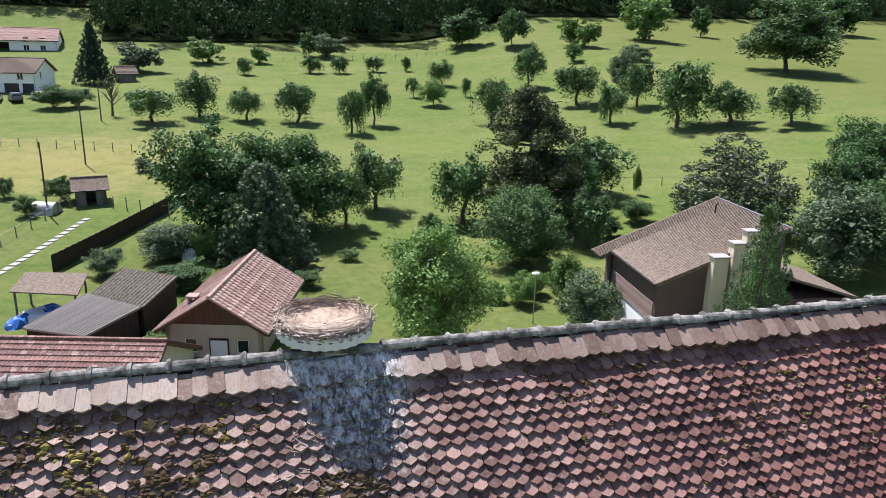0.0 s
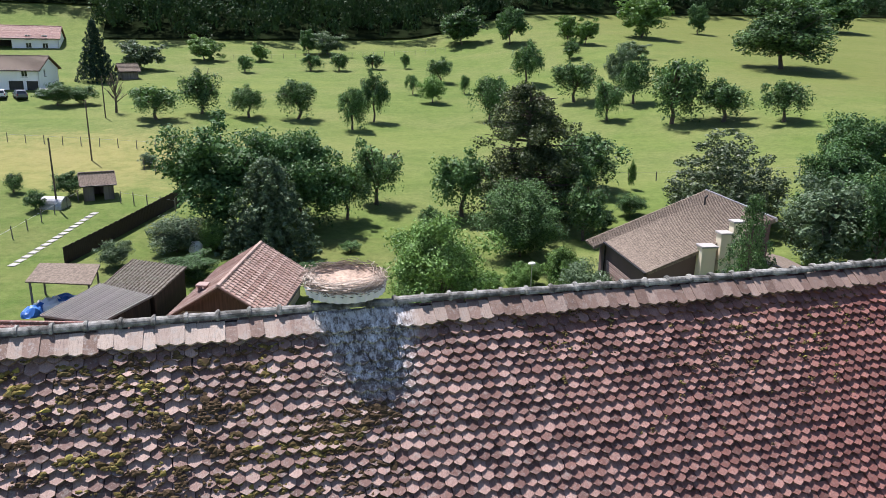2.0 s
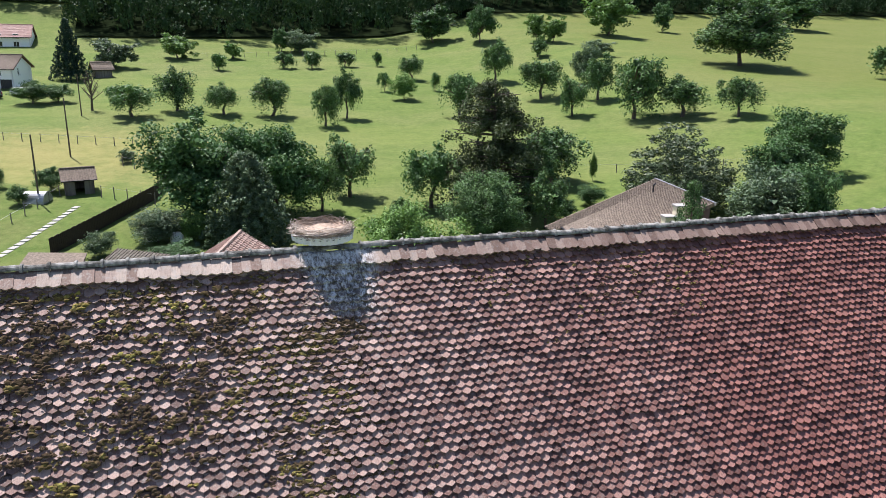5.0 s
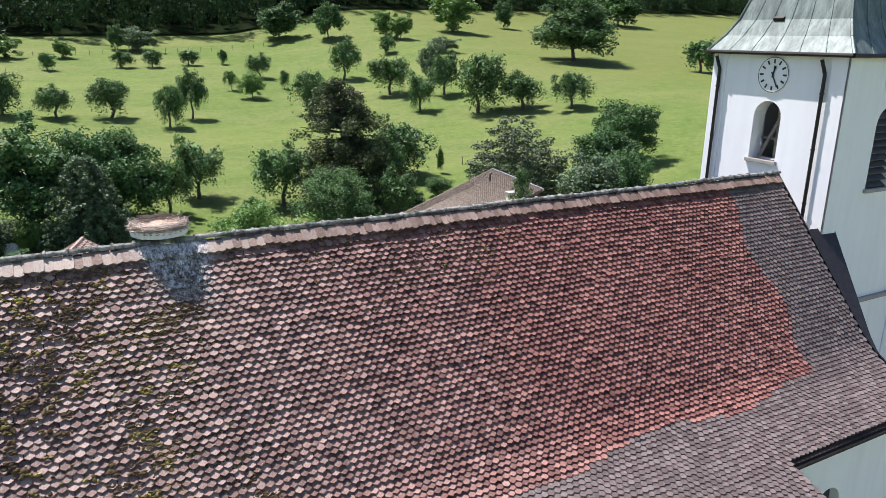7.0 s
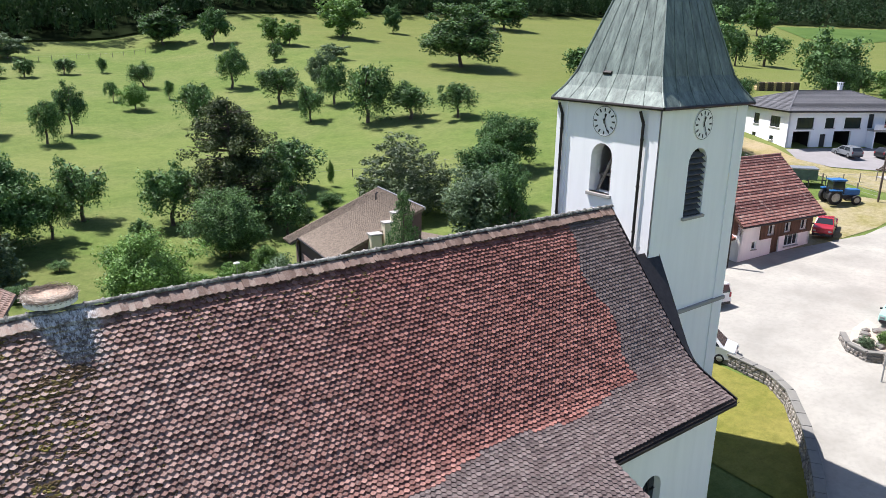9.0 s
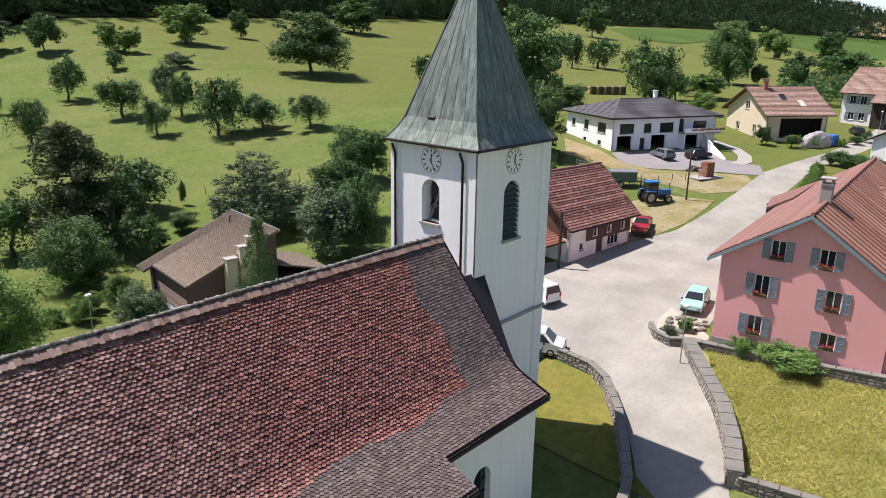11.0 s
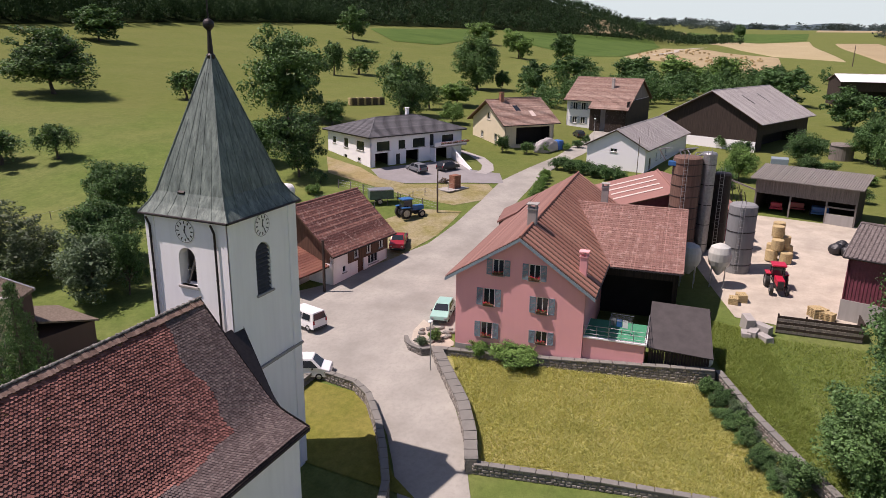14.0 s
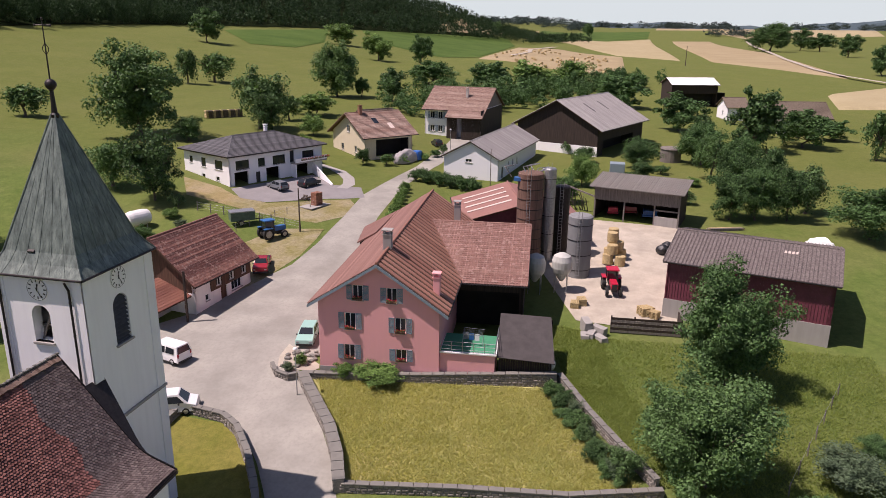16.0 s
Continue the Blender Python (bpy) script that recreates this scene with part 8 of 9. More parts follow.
def conifer(seed, tiers, count, leaf, mat, taper=1.0, droop=0.25, bare=0.05):
    rs = np.random.default_rng(seed)
    cs, rd = [], []
    for i in range(tiers):
        t = bare + (1 - bare) * i / tiers
        reach = 0.47 * (1 - (t - bare) / (1 - bare)) ** taper + 0.02
        n = max(4, int(15 * reach / 0.47))
        for j in range(n):
            a = 2 * math.pi * (j + rs.uniform(-0.3, 0.3)) / n + i
            for q in (0.35, 0.7, 1.0):
                rr = reach * q * rs.uniform(0.8, 1.1)
                cs.append((rr * math.cos(a), rr * math.sin(a), t - droop * rr * q + 0.02))
                rd.append(0.028 + 0.02 * (1 - q))
    v, f = leaf_cloud(rs, np.array(cs), np.array(rd), count, leaf, 0.5)
    bm = bmesh.new()
    tube(bm, (0, 0, -0.02), (0, 0, 0.98), 0.018, 0.003, 7)
    me = bpy.data.meshes.new("trunk")
    bm.to_mesh(me)
    bm.free()
    me.materials.append(M["bark"])
    return crown_mesh(v, f), me, M[mat]


def pine(seed):
    """A tall ragged pine with open storeys of boughs."""
    rs = np.random.default_rng(seed)
    cs, rd = [], []
    for i in range(120):
        t = rs.uniform(0.10, 0.98)
        a = rs.uniform(0, 2 * math.pi)
        reach = (0.42 if t < 0.6 else 0.42 * (1.25 - t) / 0.65) * rs.uniform(0.45, 1.0)
        for q in (0.4, 0.75, 1.0):
            cs.append((reach * q * math.cos(a), reach * q * math.sin(a), t - 0.06 * q + rs.normal(0, 0.012)))
            rd.append(0.055)
    cs = np.array(cs)
    v, f = leaf_cloud(rs, cs, np.array(rd), 20000, 0.0135, 0.4)
    bm = bmesh.new()
    tube(bm, (0, 0, -0.02), (0.02, 0, 0.5), 0.026, 0.018, 8)
    tube(bm, (0.02, 0, 0.5), (0, 0.01, 0.97), 0.018, 0.004, 8)
    for p in cs[2::3]:
        tube(bm, (0.01, 0, p[2] - 0.03), p, 0.007, 0.003, 4, False)
    me = bpy.data.meshes.new("trunk")
    bm.to_mesh(me)
    bm.free()
    me.materials.append(M["bark"])
    return crown_mesh(v, f), me, M["leaf_pine"]


tree_kind("L", 1, lambda i: laurel(91))
tree_kind("n", 1, lambda i: conifer(95, 30, 9000, 0.022, "needle", 0.85, 0.3, 0.1))
tree_kind("N", 1, lambda i: conifer(97, 20, 12000, 0.021, "leaf_grey", 0.5, 0.35))
tree_kind("F", 1, lambda i: conifer(99, 20, 16000, 0.0105, "leaf_orchard", 0.95, 0.2))
tree_kind("P", 1, lambda i: pine(101))
TREE_WORDS = {
    "o": ("fruit_tree", "leafy green fruit tree with a round drooping crown", "tree"),
    "b": ("leafy_tree", "broad leafy tree with bright green leaves", "tree"),
    "g": ("shrub_tree", "dense bushy tree with grey-green leaves", "tree"),
    "d": ("leafy_tree", "dense leafy tree with dark green leaves", "tree"),
    "D": ("leafy_tree", "tall dark green dense broadleaf tree", "tree"),
    "B": ("broad_tree", "large spreading green broadleaf tree in the meadow", "tree"),
    "c": ("leafy_bush", "big bright green leafy bush reaching the ground", "bush"),
    "C": ("leafy_bush", "big rounded green bush of dense leaves", "bush"),
    "K": ("bushy_tree", "big dark green bushy tree with low branches", "tree"),
    "L": ("laurel_bush", "broad dark evergreen bush with pale shoots", "bush"),
    "n": ("spruce", "dark narrow pointed spruce near the houses", "tree"),
    "N": ("conifer", "grey-green conifer with hanging boughs", "tree"),
    "F": ("young_conifer", "young light green conifer beside the brown house", "tree"),
    "P": ("pine_tree", "tall ragged dark pine tree", "tree"),
}
tree_count = 0


def plant(x, y, high, wide, key, group=""):
    """One tree with its trunk and crown, standing on the land."""
    global tree_count
    rs = np.random.default_rng(1000 + tree_count)
    far = "far_" + key if key in "obgd" and math.hypot(x, y) > 165 else key
    crown, trunk, mat = TREES[far][tree_count % len(TREES[far])]
    tree_count += 1
    name, label, cat = TREE_WORDS[key]
    if key in "bgd" and high < 3.6:
        name, label, cat = name.replace("_tree", "_bush"), label.replace("tree", "bush"), "bush"
    t = thing(name, Matrix.Translation((x, y, ground_at(x, y) - 0.05)), label, cat, group)
    for nm, me in (("crown", crown), ("trunk", trunk)):
        if nm == "crown" and not me.materials:
            me.materials.append(mat)
        ob = new(nm, me)
        ob.parent = t
        ob.matrix_basis = pose(0, 0, 0, 0, 0, rs.uniform(0, 360)) @ Matrix.Diagonal((wide * 1.05, wide * 1.05, high * 1.02, 1))
    return t


ORCHARD_WEST = [(-12.1, 117.1, 5.7, 8.2, "o"), (-5.5, 121.2, 7.4, 7.5, "o"), (1.7, 117.8, 5.3, 6.5, "o"), (9.3, 116.3, 6.7, 7.5, "o"), (16.6, 108.2, 7.1, 5.4, "o"), (21, 113.6, 8, 5.3, "o"), (2.3, 166.1, 4.1, 4.4, "o"), (6.4, 183.4, 4.3, 5.5, "b"), (16.9, 169.6, 4, 5.4, "o"), (23.4, 170, 4.4, 4.9, "o"), (31.6, 171.9, 3.8, 4.9, "o"), (39.6, 172.3, 3.9, 2.8, "o"), (33.3, 138.1, 4.4, 2.9, "o"), (34.9, 129.1, 5.1, 5.7, "b"), (42.8, 151.5, 5.6, 6.4, "o"), (43.7, 137.6, 4, 2.7, "o")]
ORCHARD_EAST = [(39.8, 111, 8.2, 7.4, "o"), (58.2, 141.5, 9, 8.2, "o"), (59.7, 121.3, 8.1, 9, "o"), (57.7, 104.8, 7.1, 5.9, "o"), (66.8, 112.5, 8.5, 7.2, "o"), (71.2, 126, 7.8, 6.8, "g"), (64.1, 96.1, 10.8, 10, "o"), (69.8, 91.4, 6.3, 9.5, "o"), (75.2, 85.1, 6.6, 7.2, "o"), (75.9, 158.2, 4.4, 5.5, "o"), (87.1, 149.1, 4, 7.5, "g"), (-10.6, 89.5, 1.8, 2.4, "g"), (42, 69.2, 3.4, 1, "b")]
WOOD_EDGE = [(-6.6, 182.9, 6, 9.8, "b"), (23.9, 195, 6.6, 9.6, "g"), (19.1, 196.1, 6.3, 5.6, "d"), (63.3, 202.9, 10.1, 14.2, "d"), (72.8, 189.7, 10.4, 10.5, "d"), (84.1, 176.8, 7.2, 7.7, "b"), (86.8, 172.5, 6.6, 7.6, "b"), (109.8, 184.3, 11.4, 16, "b"), (135.6, 195.8, 9, 7.5, "d"), (-19.3, 168.6, 6.7, 10, "g"), (-25.5, 153.6, 11.0, 7.6, "n"), (112.7, 131.4, 14.8, 22.4, "B"), (-27.8, 128.6, 3.7, 6.2, "d"), (-24.2, 129.5, 3.1, 5.2, "d"), (200.3, 213.2, 12.9, 23, "d")]
BACK_GARDENS = [(-2.4, 66, 10.2, 11.5, "D"), (1.8, 58.5, 8.3, 8.6, "N"), (5.4, 66.0, 9.4, 9.5, "D"), (3.0, 69.5, 8.5, 9.0, "d"), (9.6, 67.3, 6.3, 4.4, "o"), (13.4, 71.8, 7.1, 6.5, "o"), (21.2, 66.5, 7.2, 6.8, "o"), (27.3, 64.3, 13.4, 13.0, "P"), (37.1, 70.3, 7.2, 9.0, "o"), (32.5, 66.0, 7.5, 7.5, "o"), (22.7, 54.2, 7.0, 8.2, "C"), (11.7, 40.5, 8.2, 8.4, "c"), (43.3, 54.8, 9.4, 12.4, "L"), (62.5, 59.2, 8.2, 9.0, "D"), (51.1, 49, 7.8, 9, "D"), (42.5, 41.2, 7.2, 8.2, "g"), (47.5, 44.5, 6.0, 7.5, "d"), (36.5, 47.5, 4.5, 5.0, "d"), (27.2, 31.2, 10.2, 6.4, "F"), (22.3, 40.9, 4, 4.7, "g"), (22.4, 45.2, 3.9, 3.4, "b"), (19.2, 45.9, 2.5, 2.6, "b")]
BACK_SHRUBS = [(-5.9, 60.5, 3.4, 5.5, "g"), (-10.2, 57.7, 2.5, 3, "g"), (-17.2, 78.4, 2.9, 3.5, "d"), (-19.5, 74.1, 2.1, 2.2, "d"), (-22.8, 80.2, 2.4, 2.3, "o"), (-4.4, 54.2, 2.1, 4.5, "d"), (-2.8, 60.2, 3.1, 3, "b"), (37.2, 60.9, 2.3, 3.4, "d"), (29.9, 56.6, 5.7, 4.7, "o"), (27.3, 60.8, 3.3, 5.4, "D"), (45.6, 48.1, 2.9, 2.7, "g"), (-5.5, 43.5, 1.3, 1.9, "b"), (45.2, 39.2, 7.1, 4.4, "d")]
VILLAGE_NORTH = [(132.1, 110.1, 7.8, 10, "o"), (124.1, 74.8, 19.2, 19.4, "B"), (84.8, 45.3, 10.6, 9.6, "d"), (87.8, 54.6, 7.9, 8.8, "o"), (123, 63.2, 5.4, 7.4, "d"), (223.3, 125.1, 13.3, 8.2, "o"), (235.7, 122, 11.2, 13.8, "o"), (144.5, 57.9, 14.2, 14.3, "o"), (140, 53.8, 9.4, 7.9, "d"), (159.9, 57.9, 6.6, 6.7, "o"), (216.9, 67.1, 17.7, 16.8, "B"), (221.5, 60.4, 6.7, 6.1, "d"), (171.2, 55.4, 6.6, 12.3, "b"), (542.9, 189, 16.8, 27.8, "b"), (444.3, 127, 18.3, 21.7, "b"), (442.2, 98.5, 17.7, 17.6, "d"), (216.1, 48.1, 10.5, 11.5, "d"), (279.5, 51.9, 10.4, 19.9, "d")]
VILLAGE_EAST = [(1216, 173.1, 23.1, 23.4, "d"), (388.5, 214, 19.2, 21, "d"), (2042.1, 58.4, 37.7, 35.4, "d"), (276.9, 26.1, 12.2, 19.3, "d"), (291.3, 12.2, 13.4, 21.4, "b"), (319.3, -2.1, 12.7, 18.6, "b"), (246.2, -23.6, 11.5, 20.1, "d"), (193.9, -38.1, 9.9, 14.4, "d"), (144.9, -38.9, 8.2, 10.4, "d"), (163.4, -52.1, 14.2, 13.2, "d"), (102.7, -38.7, 7.7, 7.3, "d"), (97.4, -56.3, 7.9, 11.7, "d"), (1081.6, -223, 39.6, 67.9, "D"), (1212, -289.2, 32.6, 39.2, "d"), (1144.6, -300.5, 26.1, 48.4, "d"), (845.7, -255.9, 23.8, 27.8, "d")]
VILLAGE_SOUTH = [(480.5, -175.4, 17.8, 17.7, "d"), (173.1, -64.2, 9.3, 13.3, "d"), (186.5, -74.2, 5.2, 9.6, "d"), (159.5, -75.6, 11.2, 8.4, "o"), (52.3, -31.8, 10.6, 10.4, "K"), (38.4, -28.9, 9.0, 10.4, "C"), (41.8, -27.0, 5.2, 6.5, "C"), (38.6, -23.4, 2.4, 3.0, "o"), (136.8, -26.4, 6.1, 8.1, "d"), (119.1, -16.3, 6, 6.1, "b"), (166.9, -8, 2, 8.4, "d"), (40.7, -38.7, 2.7, 5.7, "g"), (143.3, 44.5, 5, 6.5, "b"), (148.3, 33.5, 3.5, 5.3, "o"), (203.1, -21.8, 8.6, 10, "d")]
for rows, group in ((ORCHARD_WEST, "fruit trees of the orchard"), (ORCHARD_EAST, "fruit trees of the orchard"), (WOOD_EDGE, "trees along the wood"), (BACK_GARDENS, "trees of the back gardens"),
                    (BACK_SHRUBS, "shrubs of the back gardens"), (VILLAGE_NORTH, "trees of the village"), (VILLAGE_EAST, "trees of the village"), (VILLAGE_SOUTH, "trees of the village")):
    for x, y, high, wide, key in rows:
        plant(x, y, high, wide, key, group)

# ---------------------------------------------------------------- woods
def wood(name, spots, label, seed, material, leaves=130, leaf=0.075):
    """A wood seen from afar: many crowns in one mesh."""
    rs = np.random.default_rng(seed)
    base = []
    for i in range(6):
        n = 30
        d = rs.normal(size=(n, 3))
        d /= np.linalg.norm(d, axis=1)[:, None]
        c = d * rs.uniform(0.55, 0.95, (n, 1)) * np.array([0.44, 0.44, 0.44]) + np.array([0, 0, 0.52])
        c[:, 0:2] *= (1.12 - 0.45 * np.clip(c[:, 2:3], 0.3, 1))
        base.append(leaf_cloud(rs, c, rs.uniform(0.09, 0.17, n), leaves, leaf, 1.1))
    vs, fs, off = [], [], 0
    for i, (x, y, hh, ww) in enumerate(spots):
        v, f = base[i % 6]
        a = rs.uniform(0, 6.28)
        ca, sa = math.cos(a), math.sin(a)
        p = np.stack([(v[:, 0] * ca - v[:, 1] * sa) * ww + x, (v[:, 0] * sa + v[:, 1] * ca) * ww + y, v[:, 2] * hh], 1)
        p[:, 2] += ground_at(x, y) - 0.5
        vs.append(p)
        fs.append(f + off)
        off += len(p)
    return tagged(raw(name, np.concatenate(vs).tolist(), np.concatenate(fs).tolist(), material), label, "woodland", kind="stuff")


def wood_edge(x):
    """The wood's foot; west of the farm the slope is open grass."""
    return float(forest_edge(x)) if x > -33 else max(float(forest_edge(x)), 236.0)


rs = np.random.default_rng(5)
edge, inner = [], []
for row in range(9):
    x = -140.0
    while x < 560:
        y = wood_edge(x) + 3 + row * 8 + rs.normal(0, 2.2)
        (edge if row < 3 else inner).append((x + rs.normal(0, 1.5), y, rs.uniform(12, 21), rs.uniform(8, 13)))
        x += rs.uniform(5.0, 8.5)
strip("forest_floor", [((x, wood_edge(x) + 250), (x, wood_edge(x) + 1)) for x in (-160, -100, -60, -34, -32, *range(-10, 1240, 50))], M["forest_floor"], "floor of the wood with its shade painted near-black", "ground", 0.5, 12, 24)
wood("woodland", edge, "dark dense broadleaf wood along the hillside", 6, M["wood_far"], 420, 0.046)
wood("woodland", inner, "dark tree tops of the wood up the hillside", 7, M["wood_far"], 150, 0.075)
spots = []
for row in range(12):
    x = 560.0 - row * 20
    while x < 1530:
        y = float(forest_edge(x)) + 3 + row * 17 + rs.normal(0, 4)
        if y > 20:
            spots.append((x + rs.normal(0, 3), y, rs.uniform(14, 23), rs.uniform(13, 19)))
        x += rs.uniform(11, 17)
for row in range(9):
    x = -140.0
    while x < 560:
        spots.append((x, wood_edge(x) + 80 + row * 17 + rs.normal(0, 3), rs.uniform(14, 20), rs.uniform(13, 18)))
        x += rs.uniform(12, 17)
wood("woodland_hill", spots, "green wooded hill in the distance", 8, M["wood_far"], 80, 0.085)
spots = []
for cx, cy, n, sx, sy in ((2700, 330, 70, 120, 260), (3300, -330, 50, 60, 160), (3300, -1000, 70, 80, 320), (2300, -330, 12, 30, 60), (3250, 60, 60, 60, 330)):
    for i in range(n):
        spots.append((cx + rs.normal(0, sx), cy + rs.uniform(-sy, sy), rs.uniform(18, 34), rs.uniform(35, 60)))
wood("distant_woods", spots, "strips of distant woods, tinted blue-green for haze", 9, M["wood_painted_haze"], 110)
# hedgerow thicket behind the village
spots = []
for i in range(150):
    t = rs.uniform(0, 1)
    spots.append((205 + 150 * t + rs.normal(0, 14), 38 - 66 * t + rs.normal(0, 9), rs.uniform(5, 10), rs.uniform(6, 10)))
for i in range(14):
    t = rs.uniform(0, 1)
    spots.append((150 + 40 * t + rs.normal(0, 5), -46 - 12 * t + rs.normal(0, 5), rs.uniform(3, 6), rs.uniform(4, 7)))
wood("thicket", spots, "dense dark green thicket of trees and bushes behind the farm", 12, M["leaf_dark"], 420, 0.05)


# flower boxes, bushes and grass close to the pink farmhouse
for kind, sd, u, z, w, hh in pk:
    b = Vector((-math.sin(radians(FARM_YAW)), math.cos(radians(FARM_YAW)), 0))
    q = pc + b * u
    flowers(q.x, q.y, 1.55 + z + 0.004, FARM_YAW - 90, w * 0.9)
ya = radians(-25)
for i in range(5):
    u = 14.4 + i * 1.35
    q = Vector((94.5, 38.3, 0)) + Vector((math.cos(ya), math.sin(ya), 0)) * u + Vector((math.sin(ya), -math.cos(ya), 0)) * 1.42
    flowers(q.x, q.y, 6.15 + 3.0, -25, 1.1, "box of pink-red geraniums on the balcony parapet")
plant(46.6, -2.3, 1.9, 5.4, "b", "bushes at the pink farmhouse")
plant(46.2, 1.0, 1.7, 2.0, "b", "bushes at the pink farmhouse")
plant(46.3, 6.3, 1.0, 1.2, "g", "bushes at the pink farmhouse")
plant(47.6, 5.6, 1.3, 1.4, "b", "bushes at the pink farmhouse")
for i in range(11):
    plant(109.6 + (i % 2) * 1.6 + 0.5 * i, 1.2 + i * 1.15, 2.3, 2.9, "d", "hedge before the white hall")
for i in range(10):
    plant(88 + i * 2.2, 9.6 + i * 0.35, 1.5 + 0.3 * (i % 3), 2.0, "b", "shrubs along the road")
for i in range(22):
    u = i / 21
    plant(37.4 + 10.6 * u + 0.4 * math.sin(i * 2.4), -23.0 + 6.0 * u + 0.5 * math.sin(i * 1.7), 0.9 + 0.35 * (i % 3), 1.5 + 0.4 * (i % 2), ("o", "d", "g", "o")[i % 4], "bushes along the garden wall")
for x, y, hh, w in ((44.5, -41.5, 1.6, 3.0), (36.5, -36, 2.0, 3.4), (39.5, -43, 2.0, 3.6), (41.6, -39.2, 1.0, 1.8), (44, -46, 1.8, 3)):
    plant(x, y, hh, w, "d", "rough bushes at the stream")


for x, y, hh, w, key in ((124.5, 21.5, 2.6, 3.2, "o"), (127.5, 19.0, 2.0, 2.6, "b"), (122.5, 25.5, 3.4, 3.2, "d"), (133, 16.0, 1.6, 2.4, "b"), (137, 14.6, 1.8, 2.6, "d"), (141, 14.0, 2.2, 2.6, "o"),
                         (118.5, 34.0, 2.8, 3.0, "d"), (121.5, 37.0, 4.6, 4.2, "b"), (112.5, 47.0, 4.0, 5.0, "d"), (119.0, 44.5, 3.0, 4.0, "o"), (88.5, 46.0, 2.2, 3.4, "d"), (84.0, 41.0, 2.0, 3.0, "o"),
                         (80.0, 39.5, 1.6, 2.6, "b"), (77.5, 36.5, 1.4, 2.2, "g"), (72.5, 39.0, 2.2, 3.0, "d"), (68.5, 35.0, 1.8, 2.6, "o"), (104, -31, 1.4, 2.4, "d"), (107, -14.5, 4.4, 4.6, "d"),
                         (112, -13.0, 3.6, 4.0, "o"), (128, -27, 3.4, 4.4, "d"), (122, -24, 2.6, 3.6, "d"), (110.5, -33, 2.4, 3.8, "o"),
                         (140.8, -15.7, 3.4, 5.0, "d"), (150.5, -12.0, 2.6, 4.0, "o"), (133, -30.5, 2.0, 3.4, "o"), (146, -27, 2.4, 4.0, "d"), (124, -35.5, 1.8, 3.2, "b"), (157, -30, 2.6, 4.2, "o")):
    plant(x, y, hh, w, key, "shrubs of the village gardens")
for x, y, hh, w, key in ((145.7, -37.3, 7.5, 6.5, "d"), (130.8, -39.3, 8.0, 7.0, "o"), (119.0, -41.2, 8.5, 7.2, "d"), (103.4, -42.4, 8.2, 7.4, "d"), (104.2, -47.0, 8.6, 7.2, "d"), (109.1, -50.6, 8.0, 7.0, "o"), (117.4, -46.0, 8.8, 7.4, "d"), (131.9, -44.4, 8.5, 7.0, "d"), (166.4, -41.0, 8.0, 7.0, "d")):
    plant(x, y, hh, w, key, "row of trees beside the farmyard")
for x, y, hh, w, key in ((15.8, 49.2, 1.5, 2.2, "b"), (17.5, 47.0, 1.8, 2.2, "b"), (20.8, 47.5, 2.2, 2.4, "b"), (24.6, 47.6, 2.0, 2.4, "b"), (24.8, 43.0, 2.2, 2.6, "g"), (8.5, 58.0, 1.2, 2.0, "o"), (4.5, 52.5, 1.5, 2.4, "d"),
                         (-0.5, 53.2, 1.7, 3.0, "d"), (-7.6, 52.8, 1.9, 2.6, "g"), (33.0, 58.5, 2.0, 2.6, "d"), (17.0, 62.5, 2.6, 3.0, "o"), (45, 62.5, 1.8, 2.8, "d")):
    plant(x, y, hh, w, key, "shrubs of the back gardens")


def blades(name, label, inside, count, high, seed, material):
    """Tufts of long grass as bent blades, many in one mesh."""
    r2 = np.random.default_rng(seed)
    pts = inside(r2, count)
    z = height(pts[:, 0], pts[:, 1]) + 0.05
    n = len(pts)
    a = r2.uniform(0, 2 * math.pi, n)
    hh = high * r2.uniform(0.4, 1.25, n)
    lean = r2.normal(0, 0.9, (n, 2)) * hh[:, None]
    w = r2.uniform(0.02, 0.05, n)
    dx, dy = np.cos(a) * w, np.sin(a) * w
    base = np.stack([pts[:, 0], pts[:, 1], z], 1)
    v = np.stack([base + np.stack([-dx, -dy, 0 * z], 1), base + np.stack([dx, dy, 0 * z], 1), base + np.stack([lean[:, 0], lean[:, 1], hh], 1)], 1).reshape(-1, 3)
    return tagged(raw(name, v.tolist(), np.arange(3 * n).reshape(-1, 3).tolist(), material), label, "grass", kind="stuff")


def quad_area(a, b, c, d):
    a, b, c, d = map(np.array, (a, b, c, d))

    def pick(r2, n):
        u, v = r2.uniform(0, 1, (n, 1)), r2.uniform(0, 1, (n, 1))
        return (a * (1 - u) + b * u) * (1 - v) + (d * (1 - u) + c * u) * v
    return pick


blades("long_grass", "sunlit long yellow-green grass in the walled garden", quad_area((33.8, -4.2), (45.6, 3.2), (48.2, -17), (36.4, -25)), 60000, 0.26, 3, M["blade"])
blades("rough_grass", "rough green grass between the garden wall and the yard", quad_area((49.8, -18.4), (61.5, -15.2), (60, -21), (47.5, -24)), 15000, 0.22, 6, M["blade_rough"])
blades("rough_grass", "rough green grass along the outer side of the garden wall", quad_area((49.6, -18.2), (50.6, -19.0), (48.0, -24.6), (39.5, -24.3)), 9000, 0.22, 9, M["blade_rough"])
blades("rough_grass", "rough green grass below the farmyard", quad_area((38, -25), (59, -18.5), (61, -46), (36, -46)), 45000, 0.24, 4, M["blade_rough"])


# ---------------------------------------------------------------- the church roof's tiles
TW, COURSE, TL = 0.19, 0.152, 0.36
rng = np.random.default_rng(7)


